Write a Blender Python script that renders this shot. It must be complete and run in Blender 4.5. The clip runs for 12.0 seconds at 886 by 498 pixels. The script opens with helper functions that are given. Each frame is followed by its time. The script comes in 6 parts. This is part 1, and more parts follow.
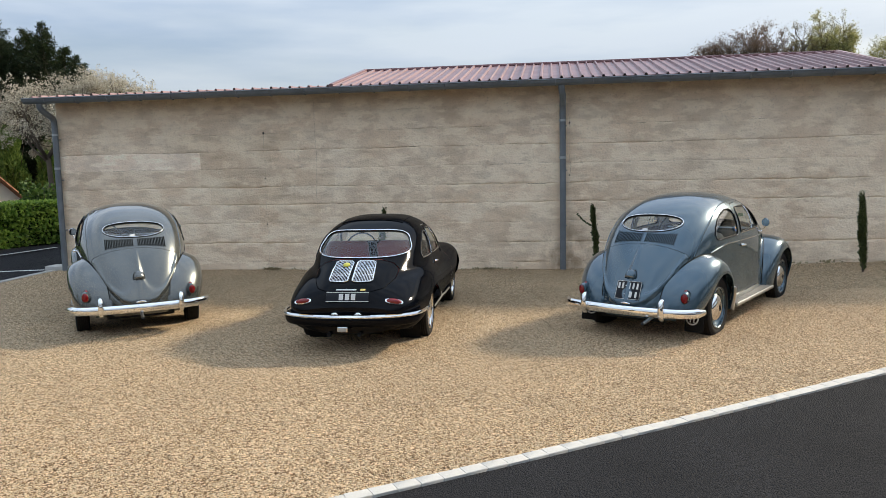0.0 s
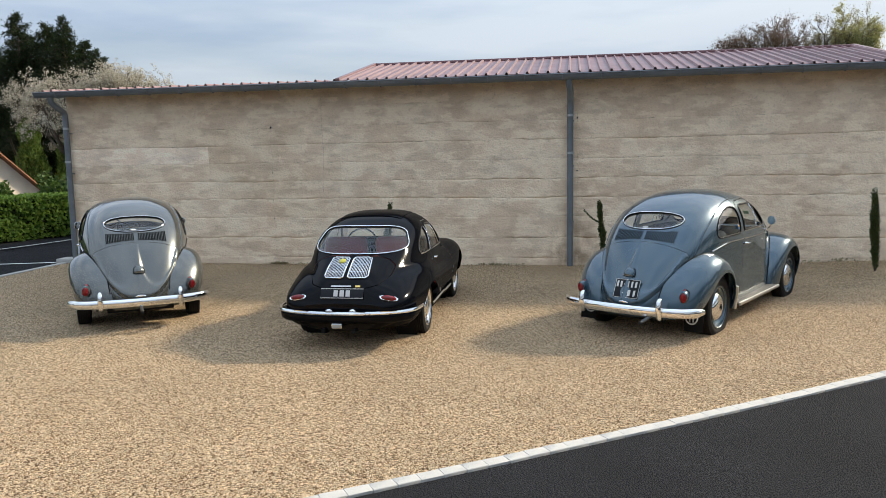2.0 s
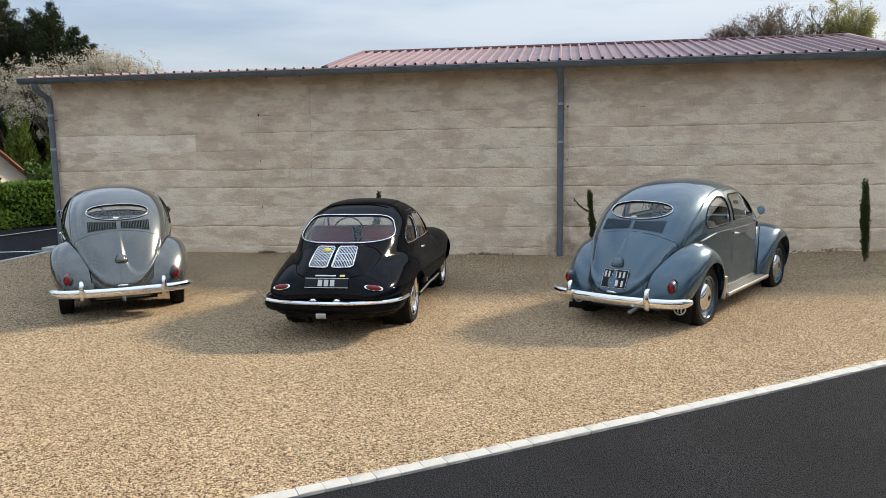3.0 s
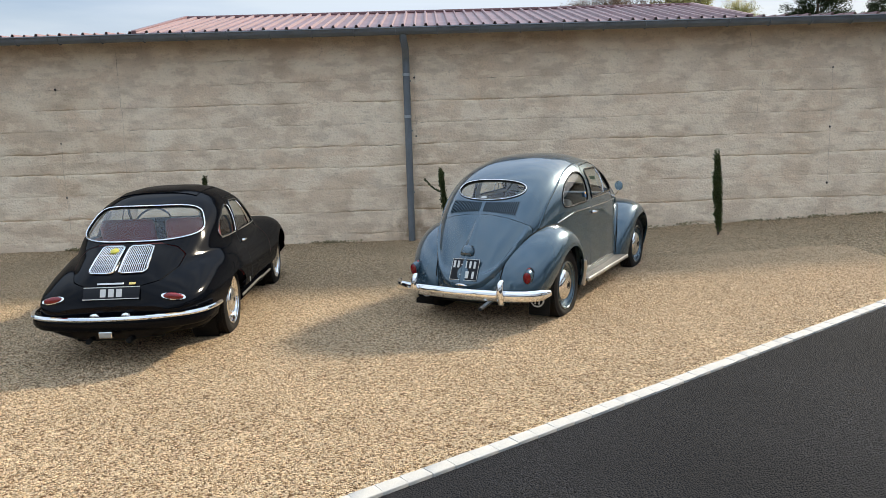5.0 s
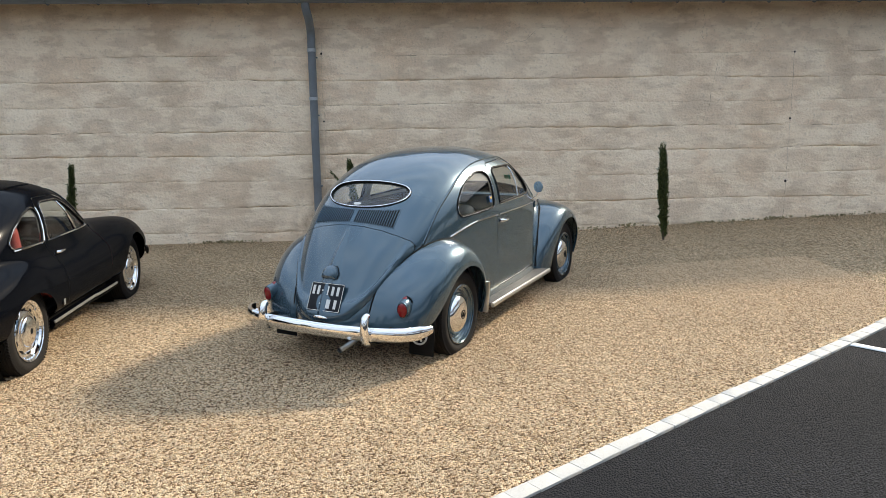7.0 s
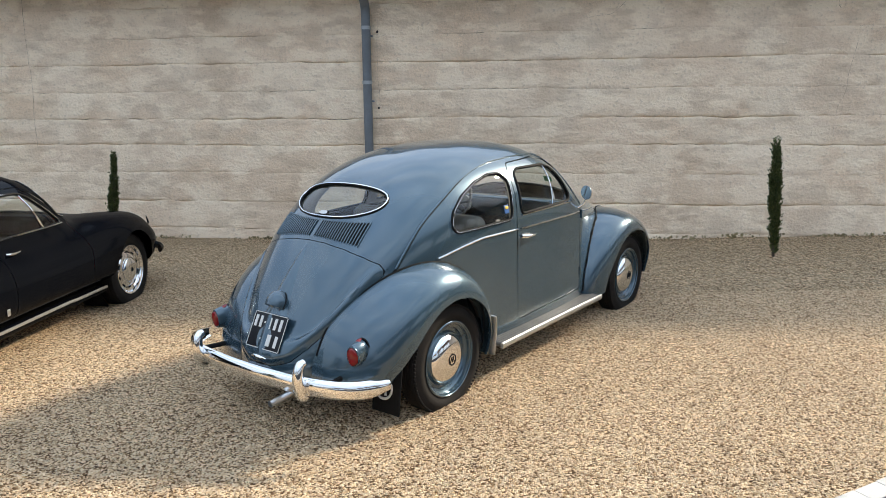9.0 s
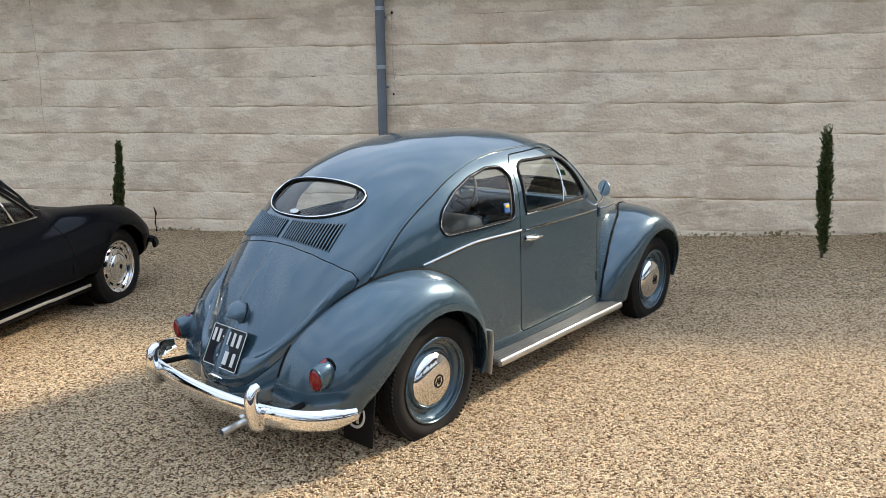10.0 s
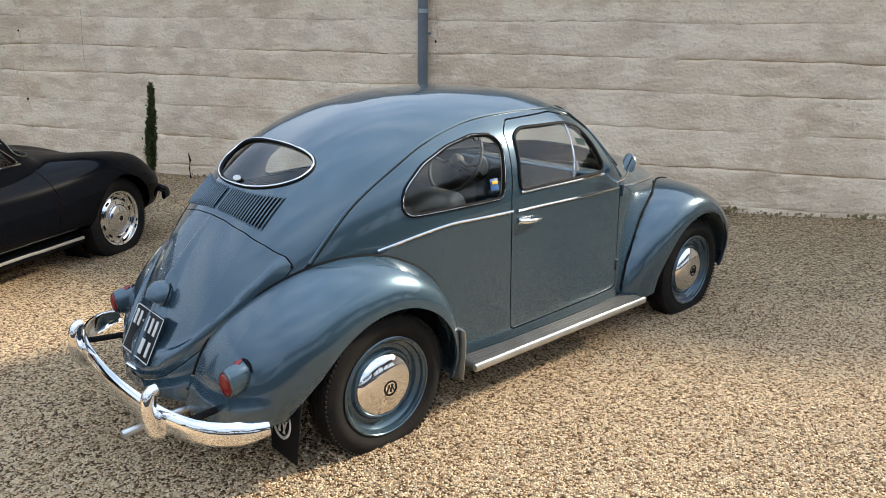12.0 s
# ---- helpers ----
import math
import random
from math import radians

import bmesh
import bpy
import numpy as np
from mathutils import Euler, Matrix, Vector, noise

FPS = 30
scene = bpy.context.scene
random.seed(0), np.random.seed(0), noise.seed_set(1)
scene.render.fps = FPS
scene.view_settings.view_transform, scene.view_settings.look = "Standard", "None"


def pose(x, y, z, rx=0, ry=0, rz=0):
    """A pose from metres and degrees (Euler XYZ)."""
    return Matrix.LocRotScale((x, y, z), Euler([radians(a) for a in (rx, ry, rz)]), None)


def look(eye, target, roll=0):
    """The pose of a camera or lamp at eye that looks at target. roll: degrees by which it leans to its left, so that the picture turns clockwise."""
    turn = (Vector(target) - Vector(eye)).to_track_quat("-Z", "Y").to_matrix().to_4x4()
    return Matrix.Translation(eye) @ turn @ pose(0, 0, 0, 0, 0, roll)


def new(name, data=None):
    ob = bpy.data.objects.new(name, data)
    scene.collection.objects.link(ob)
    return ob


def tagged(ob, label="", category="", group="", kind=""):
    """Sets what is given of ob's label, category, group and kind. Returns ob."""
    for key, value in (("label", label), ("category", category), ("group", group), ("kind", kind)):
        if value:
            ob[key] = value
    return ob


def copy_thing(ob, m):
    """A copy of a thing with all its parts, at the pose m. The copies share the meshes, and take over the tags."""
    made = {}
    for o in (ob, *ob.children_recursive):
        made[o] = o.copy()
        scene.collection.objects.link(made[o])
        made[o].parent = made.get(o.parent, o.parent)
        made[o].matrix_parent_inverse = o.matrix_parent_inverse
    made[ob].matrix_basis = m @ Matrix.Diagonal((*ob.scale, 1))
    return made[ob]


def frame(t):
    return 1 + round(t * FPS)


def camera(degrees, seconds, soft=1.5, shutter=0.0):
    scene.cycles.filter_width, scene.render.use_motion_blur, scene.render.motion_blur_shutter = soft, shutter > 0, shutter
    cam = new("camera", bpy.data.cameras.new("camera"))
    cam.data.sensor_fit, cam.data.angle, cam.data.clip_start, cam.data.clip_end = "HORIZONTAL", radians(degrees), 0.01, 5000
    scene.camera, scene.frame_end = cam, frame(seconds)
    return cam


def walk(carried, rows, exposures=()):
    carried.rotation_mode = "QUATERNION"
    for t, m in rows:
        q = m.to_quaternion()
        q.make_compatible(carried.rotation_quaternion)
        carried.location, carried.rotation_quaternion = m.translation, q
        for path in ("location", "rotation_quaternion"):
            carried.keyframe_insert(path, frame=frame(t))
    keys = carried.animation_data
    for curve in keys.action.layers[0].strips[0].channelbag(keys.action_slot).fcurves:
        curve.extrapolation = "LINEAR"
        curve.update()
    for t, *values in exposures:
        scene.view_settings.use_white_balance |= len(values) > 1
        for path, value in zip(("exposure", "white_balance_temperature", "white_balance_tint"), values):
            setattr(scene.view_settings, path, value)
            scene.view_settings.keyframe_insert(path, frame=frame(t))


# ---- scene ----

cam = camera(61.3, 12.0, soft=0.5)
PATH = [
    (0, (-0.118, -0.797, 1.798), (-0.406, 1.169, 1.577), -1.2),
    (0.5, (-0.029, -0.731, 1.81), (-0.367, 1.228, 1.584), -0.3),
    (1, (0.083, -0.698, 1.812), (-0.283, 1.253, 1.572), 0.2),
    (1.5, (0.105, -0.695, 1.815), (-0.239, 1.261, 1.577), -0.7),
    (2, (0.105, -0.704, 1.819), (-0.235, 1.252, 1.582), -1.0),
    (2.5, (0.119, -0.674, 1.818), (-0.226, 1.281, 1.575), -0.7),
    (3, (0.162, -0.604, 1.804), (-0.161, 1.352, 1.539), -0.8),
    (3.5, (0.149, -0.42, 1.801), (-0.073, 1.55, 1.535), -0.7),
    (3.7, (0.141, -0.294, 1.804), (-0.016, 1.683, 1.546), -0.3),
    (5.3, (0.435, 0.715, 1.732), (0.525, 2.684, 1.393), -1.8),
    (5.5, (0.484, 0.853, 1.743), (0.627, 2.818, 1.399), -1.6),
    (6, (0.722, 1.197, 1.735), (0.917, 3.157, 1.385), -1.0),
    (6.5, (0.945, 1.559, 1.73), (1.092, 3.52, 1.363), -0.5),
    (7, (1.15, 1.914, 1.753), (1.265, 3.876, 1.383), -0.7),
    (7.2, (1.265, 2.023, 1.749), (1.348, 3.987, 1.378), -0.8),
    (8.8, (1.968, 3.07, 1.732), (1.772, 5.023, 1.346), -0.5),
    (9, (2.046, 3.181, 1.728), (1.802, 5.125, 1.328), -0.5),
    (9.5, (2.157, 3.485, 1.709), (1.869, 5.419, 1.29), -0.3),
    (10, (2.249, 3.768, 1.697), (1.894, 5.688, 1.268), -0.7),
    (10.5, (2.399, 4.041, 1.698), (1.932, 5.928, 1.229), -0.7),
    (11, (2.459, 4.295, 1.683), (1.976, 6.167, 1.173), -0.1),
    (11.5, (2.503, 4.467, 1.695), (2.006, 6.328, 1.155), 0.8),
    (12, (2.631, 4.515, 1.705), (2.061, 6.348, 1.145), 0.8),
]
walk(cam, [(t, look(eye, target, roll)) for t, eye, target, roll in PATH],
     exposures=[(0, 0.28, 7400, 8), (3.5, 0.32, 7400, 8), (5.5, 0.44, 7350, 8), (7, 0.48, 7350, 8), (9, 0.60, 7250, 8.5), (12, 0.60, 7200, 8.5)])

# ---------------------------------------------------------------- light
SUN_DIR = Vector((1.30, 1.00, 1.00)).normalized()
world = bpy.data.worlds.new("sky")
scene.world = world
world.use_nodes = True
wn, wl = world.node_tree.nodes, world.node_tree.links
sky = wn.new("ShaderNodeTexSky")
sky.sky_type = "NISHITA"
sky.sun_disc = False
sky.sun_elevation = math.asin(SUN_DIR.z)
sky.sun_rotation = math.atan2(SUN_DIR.x, SUN_DIR.y)
sky.air_density, sky.dust_density, sky.ozone_density = 1.0, 2.0, 1.0
# thin high cloud over the blue
coord = wn.new("ShaderNodeTexCoord")
stretch = wn.new("ShaderNodeMapping")
stretch.inputs["Scale"].default_value = (1.2, 1.6, 7.0)
cloud = wn.new("ShaderNodeTexNoise")
cloud.inputs["Scale"].default_value, cloud.inputs["Detail"].default_value = 1.6, 6
veil = wn.new("ShaderNodeMapRange")
veil.inputs["From Min"].default_value, veil.inputs["From Max"].default_value = 0.32, 0.66
veil.inputs["To Min"].default_value, veil.inputs["To Max"].default_value = 0.62, 0.97
white = wn.new("ShaderNodeMix")
white.data_type = "RGBA"
bank = wn.new("ShaderNodeTexNoise")
bank.inputs["Scale"].default_value, bank.inputs["Detail"].default_value = 1.5, 6
shade = wn.new("ShaderNodeMapRange")
shade.inputs["From Min"].default_value, shade.inputs["From Max"].default_value = 0.40, 0.60
tint = wn.new("ShaderNodeMix")
tint.data_type = "RGBA"
tint.inputs[6].default_value, tint.inputs[7].default_value = (3.2, 4.35, 6.5, 1), (5.15, 6.15, 7.9, 1)
wl.new(stretch.outputs["Vector"], bank.inputs["Vector"])
wl.new(bank.outputs["Fac"], shade.inputs["Value"])
wl.new(shade.outputs["Result"], tint.inputs[0])
split = wn.new("ShaderNodeSeparateXYZ")
rise = wn.new("ShaderNodeMapRange")
rise.inputs["To Min"].default_value, rise.inputs["To Max"].default_value = 0.64, 1.95
lift = wn.new("ShaderNodeVectorMath")
lift.operation = "SCALE"
wl.new(coord.outputs["Generated"], split.inputs[0])
wl.new(split.outputs["Z"], rise.inputs["Value"])
wl.new(tint.outputs[2], lift.inputs[0])
wl.new(rise.outputs["Result"], lift.inputs["Scale"])
wl.new(lift.outputs["Vector"], white.inputs[7])
wl.new(coord.outputs["Generated"], stretch.inputs["Vector"])
wl.new(stretch.outputs["Vector"], cloud.inputs["Vector"])
wl.new(cloud.outputs["Fac"], veil.inputs["Value"])
wl.new(veil.outputs["Result"], white.inputs[0])
wl.new(sky.outputs["Color"], white.inputs[6])
wl.new(white.outputs[2], wn["Background"].inputs["Color"])
wn["Background"].inputs["Strength"].default_value = 0.124
sun_lamp = bpy.data.lights.new("sun", "SUN")
sun_lamp.energy, sun_lamp.angle, sun_lamp.color = 4.2, radians(5.5), (1.0, 0.93, 0.82)
sun = new("sun", sun_lamp)
sun.matrix_world = look(SUN_DIR * 60, (0, 0, 0))
scene.view_settings.exposure = 0.0

# ---------------------------------------------------------------- materials
def tone(c, k):
    return (*(min(1, v * k) for v in c[:3]), 1)


def mat(name, color, rough=0.6, metal=0.0, grain=0.0, grain_scale=60.0, blotch=0.0, blotch_scale=2.0, bump=0.0, bump_scale=200.0,
        coat=0.0, spread=0.0, ior=1.5, other=None, rough_var=0.0):
    """A surface with grain and blotches at two scales, fine relief, and a shade of its own for each piece."""
    m = bpy.data.materials.new(name)
    m.use_nodes = True
    n, l = m.node_tree.nodes, m.node_tree.links
    b = n["Principled BSDF"]
    b.inputs["Roughness"].default_value, b.inputs["Metallic"].default_value = rough, metal
    b.inputs["IOR"].default_value, b.inputs["Coat Weight"].default_value = ior, coat
    b.inputs["Coat Roughness"].default_value = 0.03
    where = n.new("ShaderNodeTexCoord").outputs["Object"]

    def noise_at(scale, detail=4):
        t = n.new("ShaderNodeTexNoise")
        t.inputs["Scale"].default_value, t.inputs["Detail"].default_value = scale, detail
        l.new(where, t.inputs["Vector"])
        return t.outputs["Fac"]

    def mix(fac, a, b2):
        x = n.new("ShaderNodeMix")
        x.data_type = "RGBA"
        l.new(fac, x.inputs[0])
        for sock, v in ((x.inputs[6], a), (x.inputs[7], b2)):
            if isinstance(v, tuple):
                sock.default_value = v
            else:
                l.new(v, sock)
        return x.outputs[2]

    def ramp(fac, lo, hi):
        r = n.new("ShaderNodeMapRange")
        r.inputs["From Min"].default_value, r.inputs["From Max"].default_value = lo, hi
        l.new(fac, r.inputs["Value"])
        return r.outputs["Result"]

    col = tone(color, 1)
    if grain or blotch or spread:
        out = mix(ramp(noise_at(grain_scale), 0.3, 0.7), tone(color, 1 - grain), tone(color, 1 + grain))
        if blotch:
            out = mix(ramp(noise_at(blotch_scale, 5), 0.38, 0.66), out, tone(other or color, 1 - blotch) if not other else tone(other, 1))
        if spread:
            info = n.new("ShaderNodeObjectInfo")
            hsv = n.new("ShaderNodeHueSaturation")
            l.new(ramp_to(n, l, info.outputs["Random"], 1 - spread, 1 + spread), hsv.inputs["Value"])
            l.new(out, hsv.inputs["Color"])
            out = hsv.outputs["Color"]
        l.new(out, b.inputs["Base Color"])
    else:
        b.inputs["Base Color"].default_value = col
    if rough_var:
        l.new(ramp_to(n, l, noise_at(blotch_scale * 3), rough - rough_var, rough + rough_var), b.inputs["Roughness"])
    if bump:
        bp = n.new("ShaderNodeBump")
        bp.inputs["Strength"].default_value, bp.inputs["Distance"].default_value = bump, 0.01
        l.new(noise_at(bump_scale), bp.inputs["Height"])
        l.new(bp.outputs["Normal"], b.inputs["Normal"])
    return m


def ramp_to(n, l, fac, lo, hi):
    r = n.new("ShaderNodeMapRange")
    r.inputs["To Min"].default_value, r.inputs["To Max"].default_value = lo, hi
    l.new(fac, r.inputs["Value"])
    return r.outputs["Result"]


def car_paint(name, color, flake=0.0):
    """Clear-coated enamel, with metal flake where it has some."""
    m = mat(name, color, rough=0.25, metal=0.0, grain=0.015, grain_scale=900, blotch=0.05, blotch_scale=1.3, coat=1.0)
    b = m.node_tree.nodes["Principled BSDF"]
    b.inputs["Metallic"].default_value = flake
    b.inputs["Coat Roughness"].default_value = 0.02
    if not flake:
        b.inputs["Roughness"].default_value, b.inputs["Specular IOR Level"].default_value = 0.08, 0.0
        b.inputs["Coat Weight"].default_value, b.inputs["Coat Roughness"].default_value = 0.26, 0.09
    return m


def glass(name, tint, extra_gloss=0.03, rim=0.9):
    m = bpy.data.materials.new(name)
    m.use_nodes = True
    n, l = m.node_tree.nodes, m.node_tree.links
    n.remove(n["Principled BSDF"])
    clear, gloss, mixer = n.new("ShaderNodeBsdfTransparent"), n.new("ShaderNodeBsdfGlossy"), n.new("ShaderNodeMixShader")
    clear.inputs["Color"].default_value = (*tint, 1)
    gloss.inputs["Roughness"].default_value = 0.01
    edge = n.new("ShaderNodeLayerWeight")
    edge.inputs["Blend"].default_value = 0.5
    steep = n.new("ShaderNodeMath")
    steep.operation = "POWER"
    steep.inputs[1].default_value = 4.0
    # last argument lifts the mirror share evenly, so panes reflect more sky
    more = n.new("ShaderNodeMath")
    more.operation = "MULTIPLY_ADD"
    more.inputs[1].default_value, more.inputs[2].default_value = rim, 0.05 + extra_gloss
    l.new(edge.outputs["Facing"], steep.inputs[0])
    l.new(steep.outputs[0], more.inputs[0])
    l.new(more.outputs[0], mixer.inputs[0])
    l.new(clear.outputs[0], mixer.inputs[1])
    l.new(gloss.outputs[0], mixer.inputs[2])
    l.new(mixer.outputs[0], n["Material Output"].inputs["Surface"])
    return m


def gravel_mat():
    m = bpy.data.materials.new("gravel")
    m.use_nodes = True
    n, l = m.node_tree.nodes, m.node_tree.links
    b = n["Principled BSDF"]
    b.inputs["Roughness"].default_value = 0.9
    b.inputs["Specular IOR Level"].default_value = 0.25
    where = n.new("ShaderNodeTexCoord").outputs["Object"]
    stones = n.new("ShaderNodeTexVoronoi")
    stones.inputs["Scale"].default_value = 102
    l.new(where, stones.inputs["Vector"])
    tint = n.new("ShaderNodeSeparateColor")
    l.new(stones.outputs["Color"], tint.inputs["Color"])
    hue = n.new("ShaderNodeValToRGB")
    e = hue.color_ramp.elements
    e[0].position, e[0].color = 0.0, (0.09, 0.055, 0.03, 1)
    e[1].position, e[1].color = 1.0, (0.84, 0.67, 0.47, 1)
    for p, c in ((0.24, (0.23, 0.14, 0.078)), (0.42, (0.64, 0.46, 0.285)), (0.66, (0.91, 0.72, 0.50)), (0.88, (0.91, 0.76, 0.55))):
        x = e.new(p)
        x.color = (*c, 1)
    l.new(tint.outputs["Red"], hue.inputs["Fac"])
    wide = n.new("ShaderNodeTexNoise")
    wide.inputs["Scale"].default_value, wide.inputs["Detail"].default_value = 0.9, 5
    l.new(where, wide.inputs["Vector"])
    hsv = n.new("ShaderNodeHueSaturation")
    l.new(hue.outputs["Color"], hsv.inputs["Color"])
    clump = n.new("ShaderNodeTexNoise")
    clump.inputs["Scale"].default_value, clump.inputs["Detail"].default_value = 26, 3
    l.new(where, clump.inputs["Vector"])
    both = n.new("ShaderNodeMath")
    both.operation = "MULTIPLY"
    l.new(ramp_to(n, l, wide.outputs["Fac"], 0.70, 1.19), both.inputs[0])
    l.new(ramp_to(n, l, clump.outputs["Fac"], 0.45, 1.55), both.inputs[1])
    l.new(both.outputs[0], hsv.inputs["Value"])
    hsv.inputs["Saturation"].default_value, hsv.inputs["Hue"].default_value = 1.14, 0.4975
    l.new(hsv.outputs["Color"], b.inputs["Base Color"])
    bp = n.new("ShaderNodeBump")
    bp.invert = True
    bp.inputs["Strength"].default_value, bp.inputs["Distance"].default_value = 1.0, 0.030
    l.new(stones.outputs["Distance"], bp.inputs["Height"])
    l.new(bp.outputs["Normal"], b.inputs["Normal"])
    return m


def asphalt_mat():
    m = mat("asphalt", (0.021, 0.021, 0.023), rough=0.9, grain=0.9, grain_scale=110, blotch=0.25, blotch_scale=0.8)
    n, l = m.node_tree.nodes, m.node_tree.links
    n["Principled BSDF"].inputs["Specular IOR Level"].default_value = 0.12
    grit = n.new("ShaderNodeTexVoronoi")
    grit.inputs["Scale"].default_value = 95
    l.new(n.new("ShaderNodeTexCoord").outputs["Object"], grit.inputs["Vector"])
    bp = n.new("ShaderNodeBump")
    bp.invert = True
    bp.inputs["Strength"].default_value, bp.inputs["Distance"].default_value = 1.0, 0.010
    l.new(grit.outputs["Distance"], bp.inputs["Height"])
    l.new(bp.outputs["Normal"], n["Principled BSDF"].inputs["Normal"])
    return m


M_gravel, M_asphalt = gravel_mat(), asphalt_mat()
M_kerb = mat("pale_concrete", (0.48, 0.465, 0.435), 0.85, grain=0.08, grain_scale=150, blotch=0.12, blotch_scale=9, bump=0.25, bump_scale=300, spread=0.02)
M_line = mat("road_paint", (0.78, 0.78, 0.76), 0.7, grain=0.08, blotch=0.1, blotch_scale=8)
M_mortar = mat("wall_core", (0.45, 0.35, 0.255), 0.95, grain=0.2, blotch=0.2)
M_grey_metal = mat("grey_painted_zinc", (0.175, 0.20, 0.225), 0.42, metal=0.2, grain=0.06, blotch=0.18, blotch_scale=5, rough_var=0.08)
M_roof = mat("red_steel_sheet", (0.25, 0.135, 0.14), 0.38, grain=0.08, grain_scale=40, blotch=0.22, blotch_scale=1.1, rough_var=0.1)
M_zinc = mat("bright_zinc", (0.42, 0.45, 0.48), 0.4, metal=0.5, grain=0.08, blotch=0.1, blotch_scale=8)
M_chrome = mat("chrome", (0.86, 0.86, 0.86), 0.05, metal=1.0, grain=0.01)
M_alu = mat("brushed_aluminium", (0.62, 0.62, 0.61), 0.32, metal=0.9, grain=0.06, grain_scale=300, blotch=0.12, blotch_scale=12)
M_rubber = mat("tyre_rubber", (0.013, 0.012, 0.011), 0.8, grain=0.3, grain_scale=120, blotch=0.35, blotch_scale=7, other=(0.020, 0.017, 0.015), bump=0.15)
M_black = mat("black_trim", (0.006, 0.006, 0.006), 0.7, grain=0.2)
M_under = mat("underbody_black", (0.010, 0.010, 0.010), 0.9, grain=0.2)
for dull in (M_black, M_under, M_rubber):
    dull.node_tree.nodes["Principled BSDF"].inputs["Specular IOR Level"].default_value = 0.15
M_blue = car_paint("blue_grey_metallic", (0.051, 0.097, 0.130), 0.54)
M_silver = car_paint("silver_metallic", (0.110, 0.118, 0.112), 0.72)
M_silver.node_tree.nodes["Principled BSDF"].inputs["Coat Roughness"].default_value = 0.04
M_pblack = car_paint("black_enamel", (0.002, 0.0026, 0.0042), 0.0)
M_red_lens = mat("red_lens", (0.19, 0.004, 0.006), 0.15, coat=0.3, grain=0.1, grain_scale=200)
M_glass = glass("car_glass", (0.92, 0.95, 0.93), 0.015)
M_glass_rear = glass("sloping_rear_glass", (0.92, 0.95, 0.94), 0.02)
M_screen = glass("curved_windscreen", (0.92, 0.95, 0.93), 0.0, 0.12)
M_cloth = mat("grey_cord_cloth", (0.17, 0.165, 0.15), 0.9, grain=0.2, grain_scale=150, blotch=0.15)
M_headliner = mat("pale_headliner", (0.34, 0.33, 0.30), 0.9, grain=0.08)
M_dark_card = mat("dark_door_card", (0.035, 0.035, 0.036), 0.6, grain=0.15, grain_scale=90)
M_red_hide = mat("dark_red_leather", (0.26, 0.04, 0.035), 0.5, grain=0.15, blotch=0.15)
M_tan_hide = mat("tan_leather", (0.36, 0.15, 0.08), 0.5, grain=0.15, blotch=0.15)
M_ivory = mat("grey_bakelite", (0.33, 0.33, 0.31), 0.3, coat=0.5)
M_board = mat("worn_grey_rubber", (0.075, 0.075, 0.073), 0.6, grain=0.2, grain_scale=80, blotch=0.3, blotch_scale=6)
M_plate = mat("plate_black", (0.006, 0.007, 0.010), 0.35, coat=0.05, ior=1.3)
M_white = mat("plate_white", (0.62, 0.62, 0.60), 0.5)
M_bark = mat("bark", (0.10, 0.075, 0.055), 0.95, grain=0.35, grain_scale=30, blotch=0.25, bump=0.5, bump_scale=40)


def leaf_mat(name, a, b2):
    """Leaves whose shade differs clump by clump."""
    m = bpy.data.materials.new(name)
    m.use_nodes = True
    n, l = m.node_tree.nodes, m.node_tree.links
    b = n["Principled BSDF"]
    b.inputs["Roughness"].default_value = 0.6
    b.inputs["Specular IOR Level"].default_value = 0.3
    geo = n.new("ShaderNodeNewGeometry")
    x = n.new("ShaderNodeMix")
    x.data_type = "RGBA"
    x.inputs[6].default_value, x.inputs[7].default_value = (*a, 1), (*b2, 1)
    l.new(geo.outputs["Random Per Island"], x.inputs[0])
    l.new(x.outputs[2], b.inputs["Base Color"])
    thin, both = n.new("ShaderNodeBsdfTranslucent"), n.new("ShaderNodeMixShader")
    both.inputs[0].default_value = 0.4
    l.new(x.outputs[2], thin.inputs["Color"])
    l.new(b.outputs[0], both.inputs[1])
    l.new(thin.outputs[0], both.inputs[2])
    l.new(both.outputs[0], n["Material Output"].inputs["Surface"])
    return m


M_cypress = leaf_mat("cypress_green", (0.035, 0.055, 0.02), (0.12, 0.14, 0.05))
M_conifer = leaf_mat("spruce_green", (0.008, 0.018, 0.008), (0.045, 0.062, 0.024))
M_hedge = leaf_mat("hedge_green", (0.05, 0.115, 0.022), (0.19, 0.29, 0.06))
M_bush = leaf_mat("bush_green", (0.02, 0.05, 0.01), (0.09, 0.15, 0.03))
M_blossom = leaf_mat("cream_blossom", (0.36, 0.32, 0.24), (0.70, 0.64, 0.52))
M_spring = leaf_mat("young_leaf", (0.26, 0.25, 0.09), (0.52, 0.48, 0.20))
M_olive = leaf_mat("olive_leaf", (0.16, 0.13, 0.05), (0.34, 0.28, 0.12))
M_bud = leaf_mat("brown_bud", (0.10, 0.06, 0.045), (0.24, 0.16, 0.11))
M_thuja = leaf_mat("thuja_green", (0.05, 0.10, 0.02), (0.18, 0.26, 0.06))
M_moss = leaf_mat("dry_weed", (0.20, 0.17, 0.09), (0.42, 0.36, 0.21))

# ---------------------------------------------------------------- building tools
def smooth_mesh(me, sharp=None):
    me.polygons.foreach_set("use_smooth", [True] * len(me.polygons))
    if sharp:
        me.set_sharp_from_angle(angle=radians(sharp))


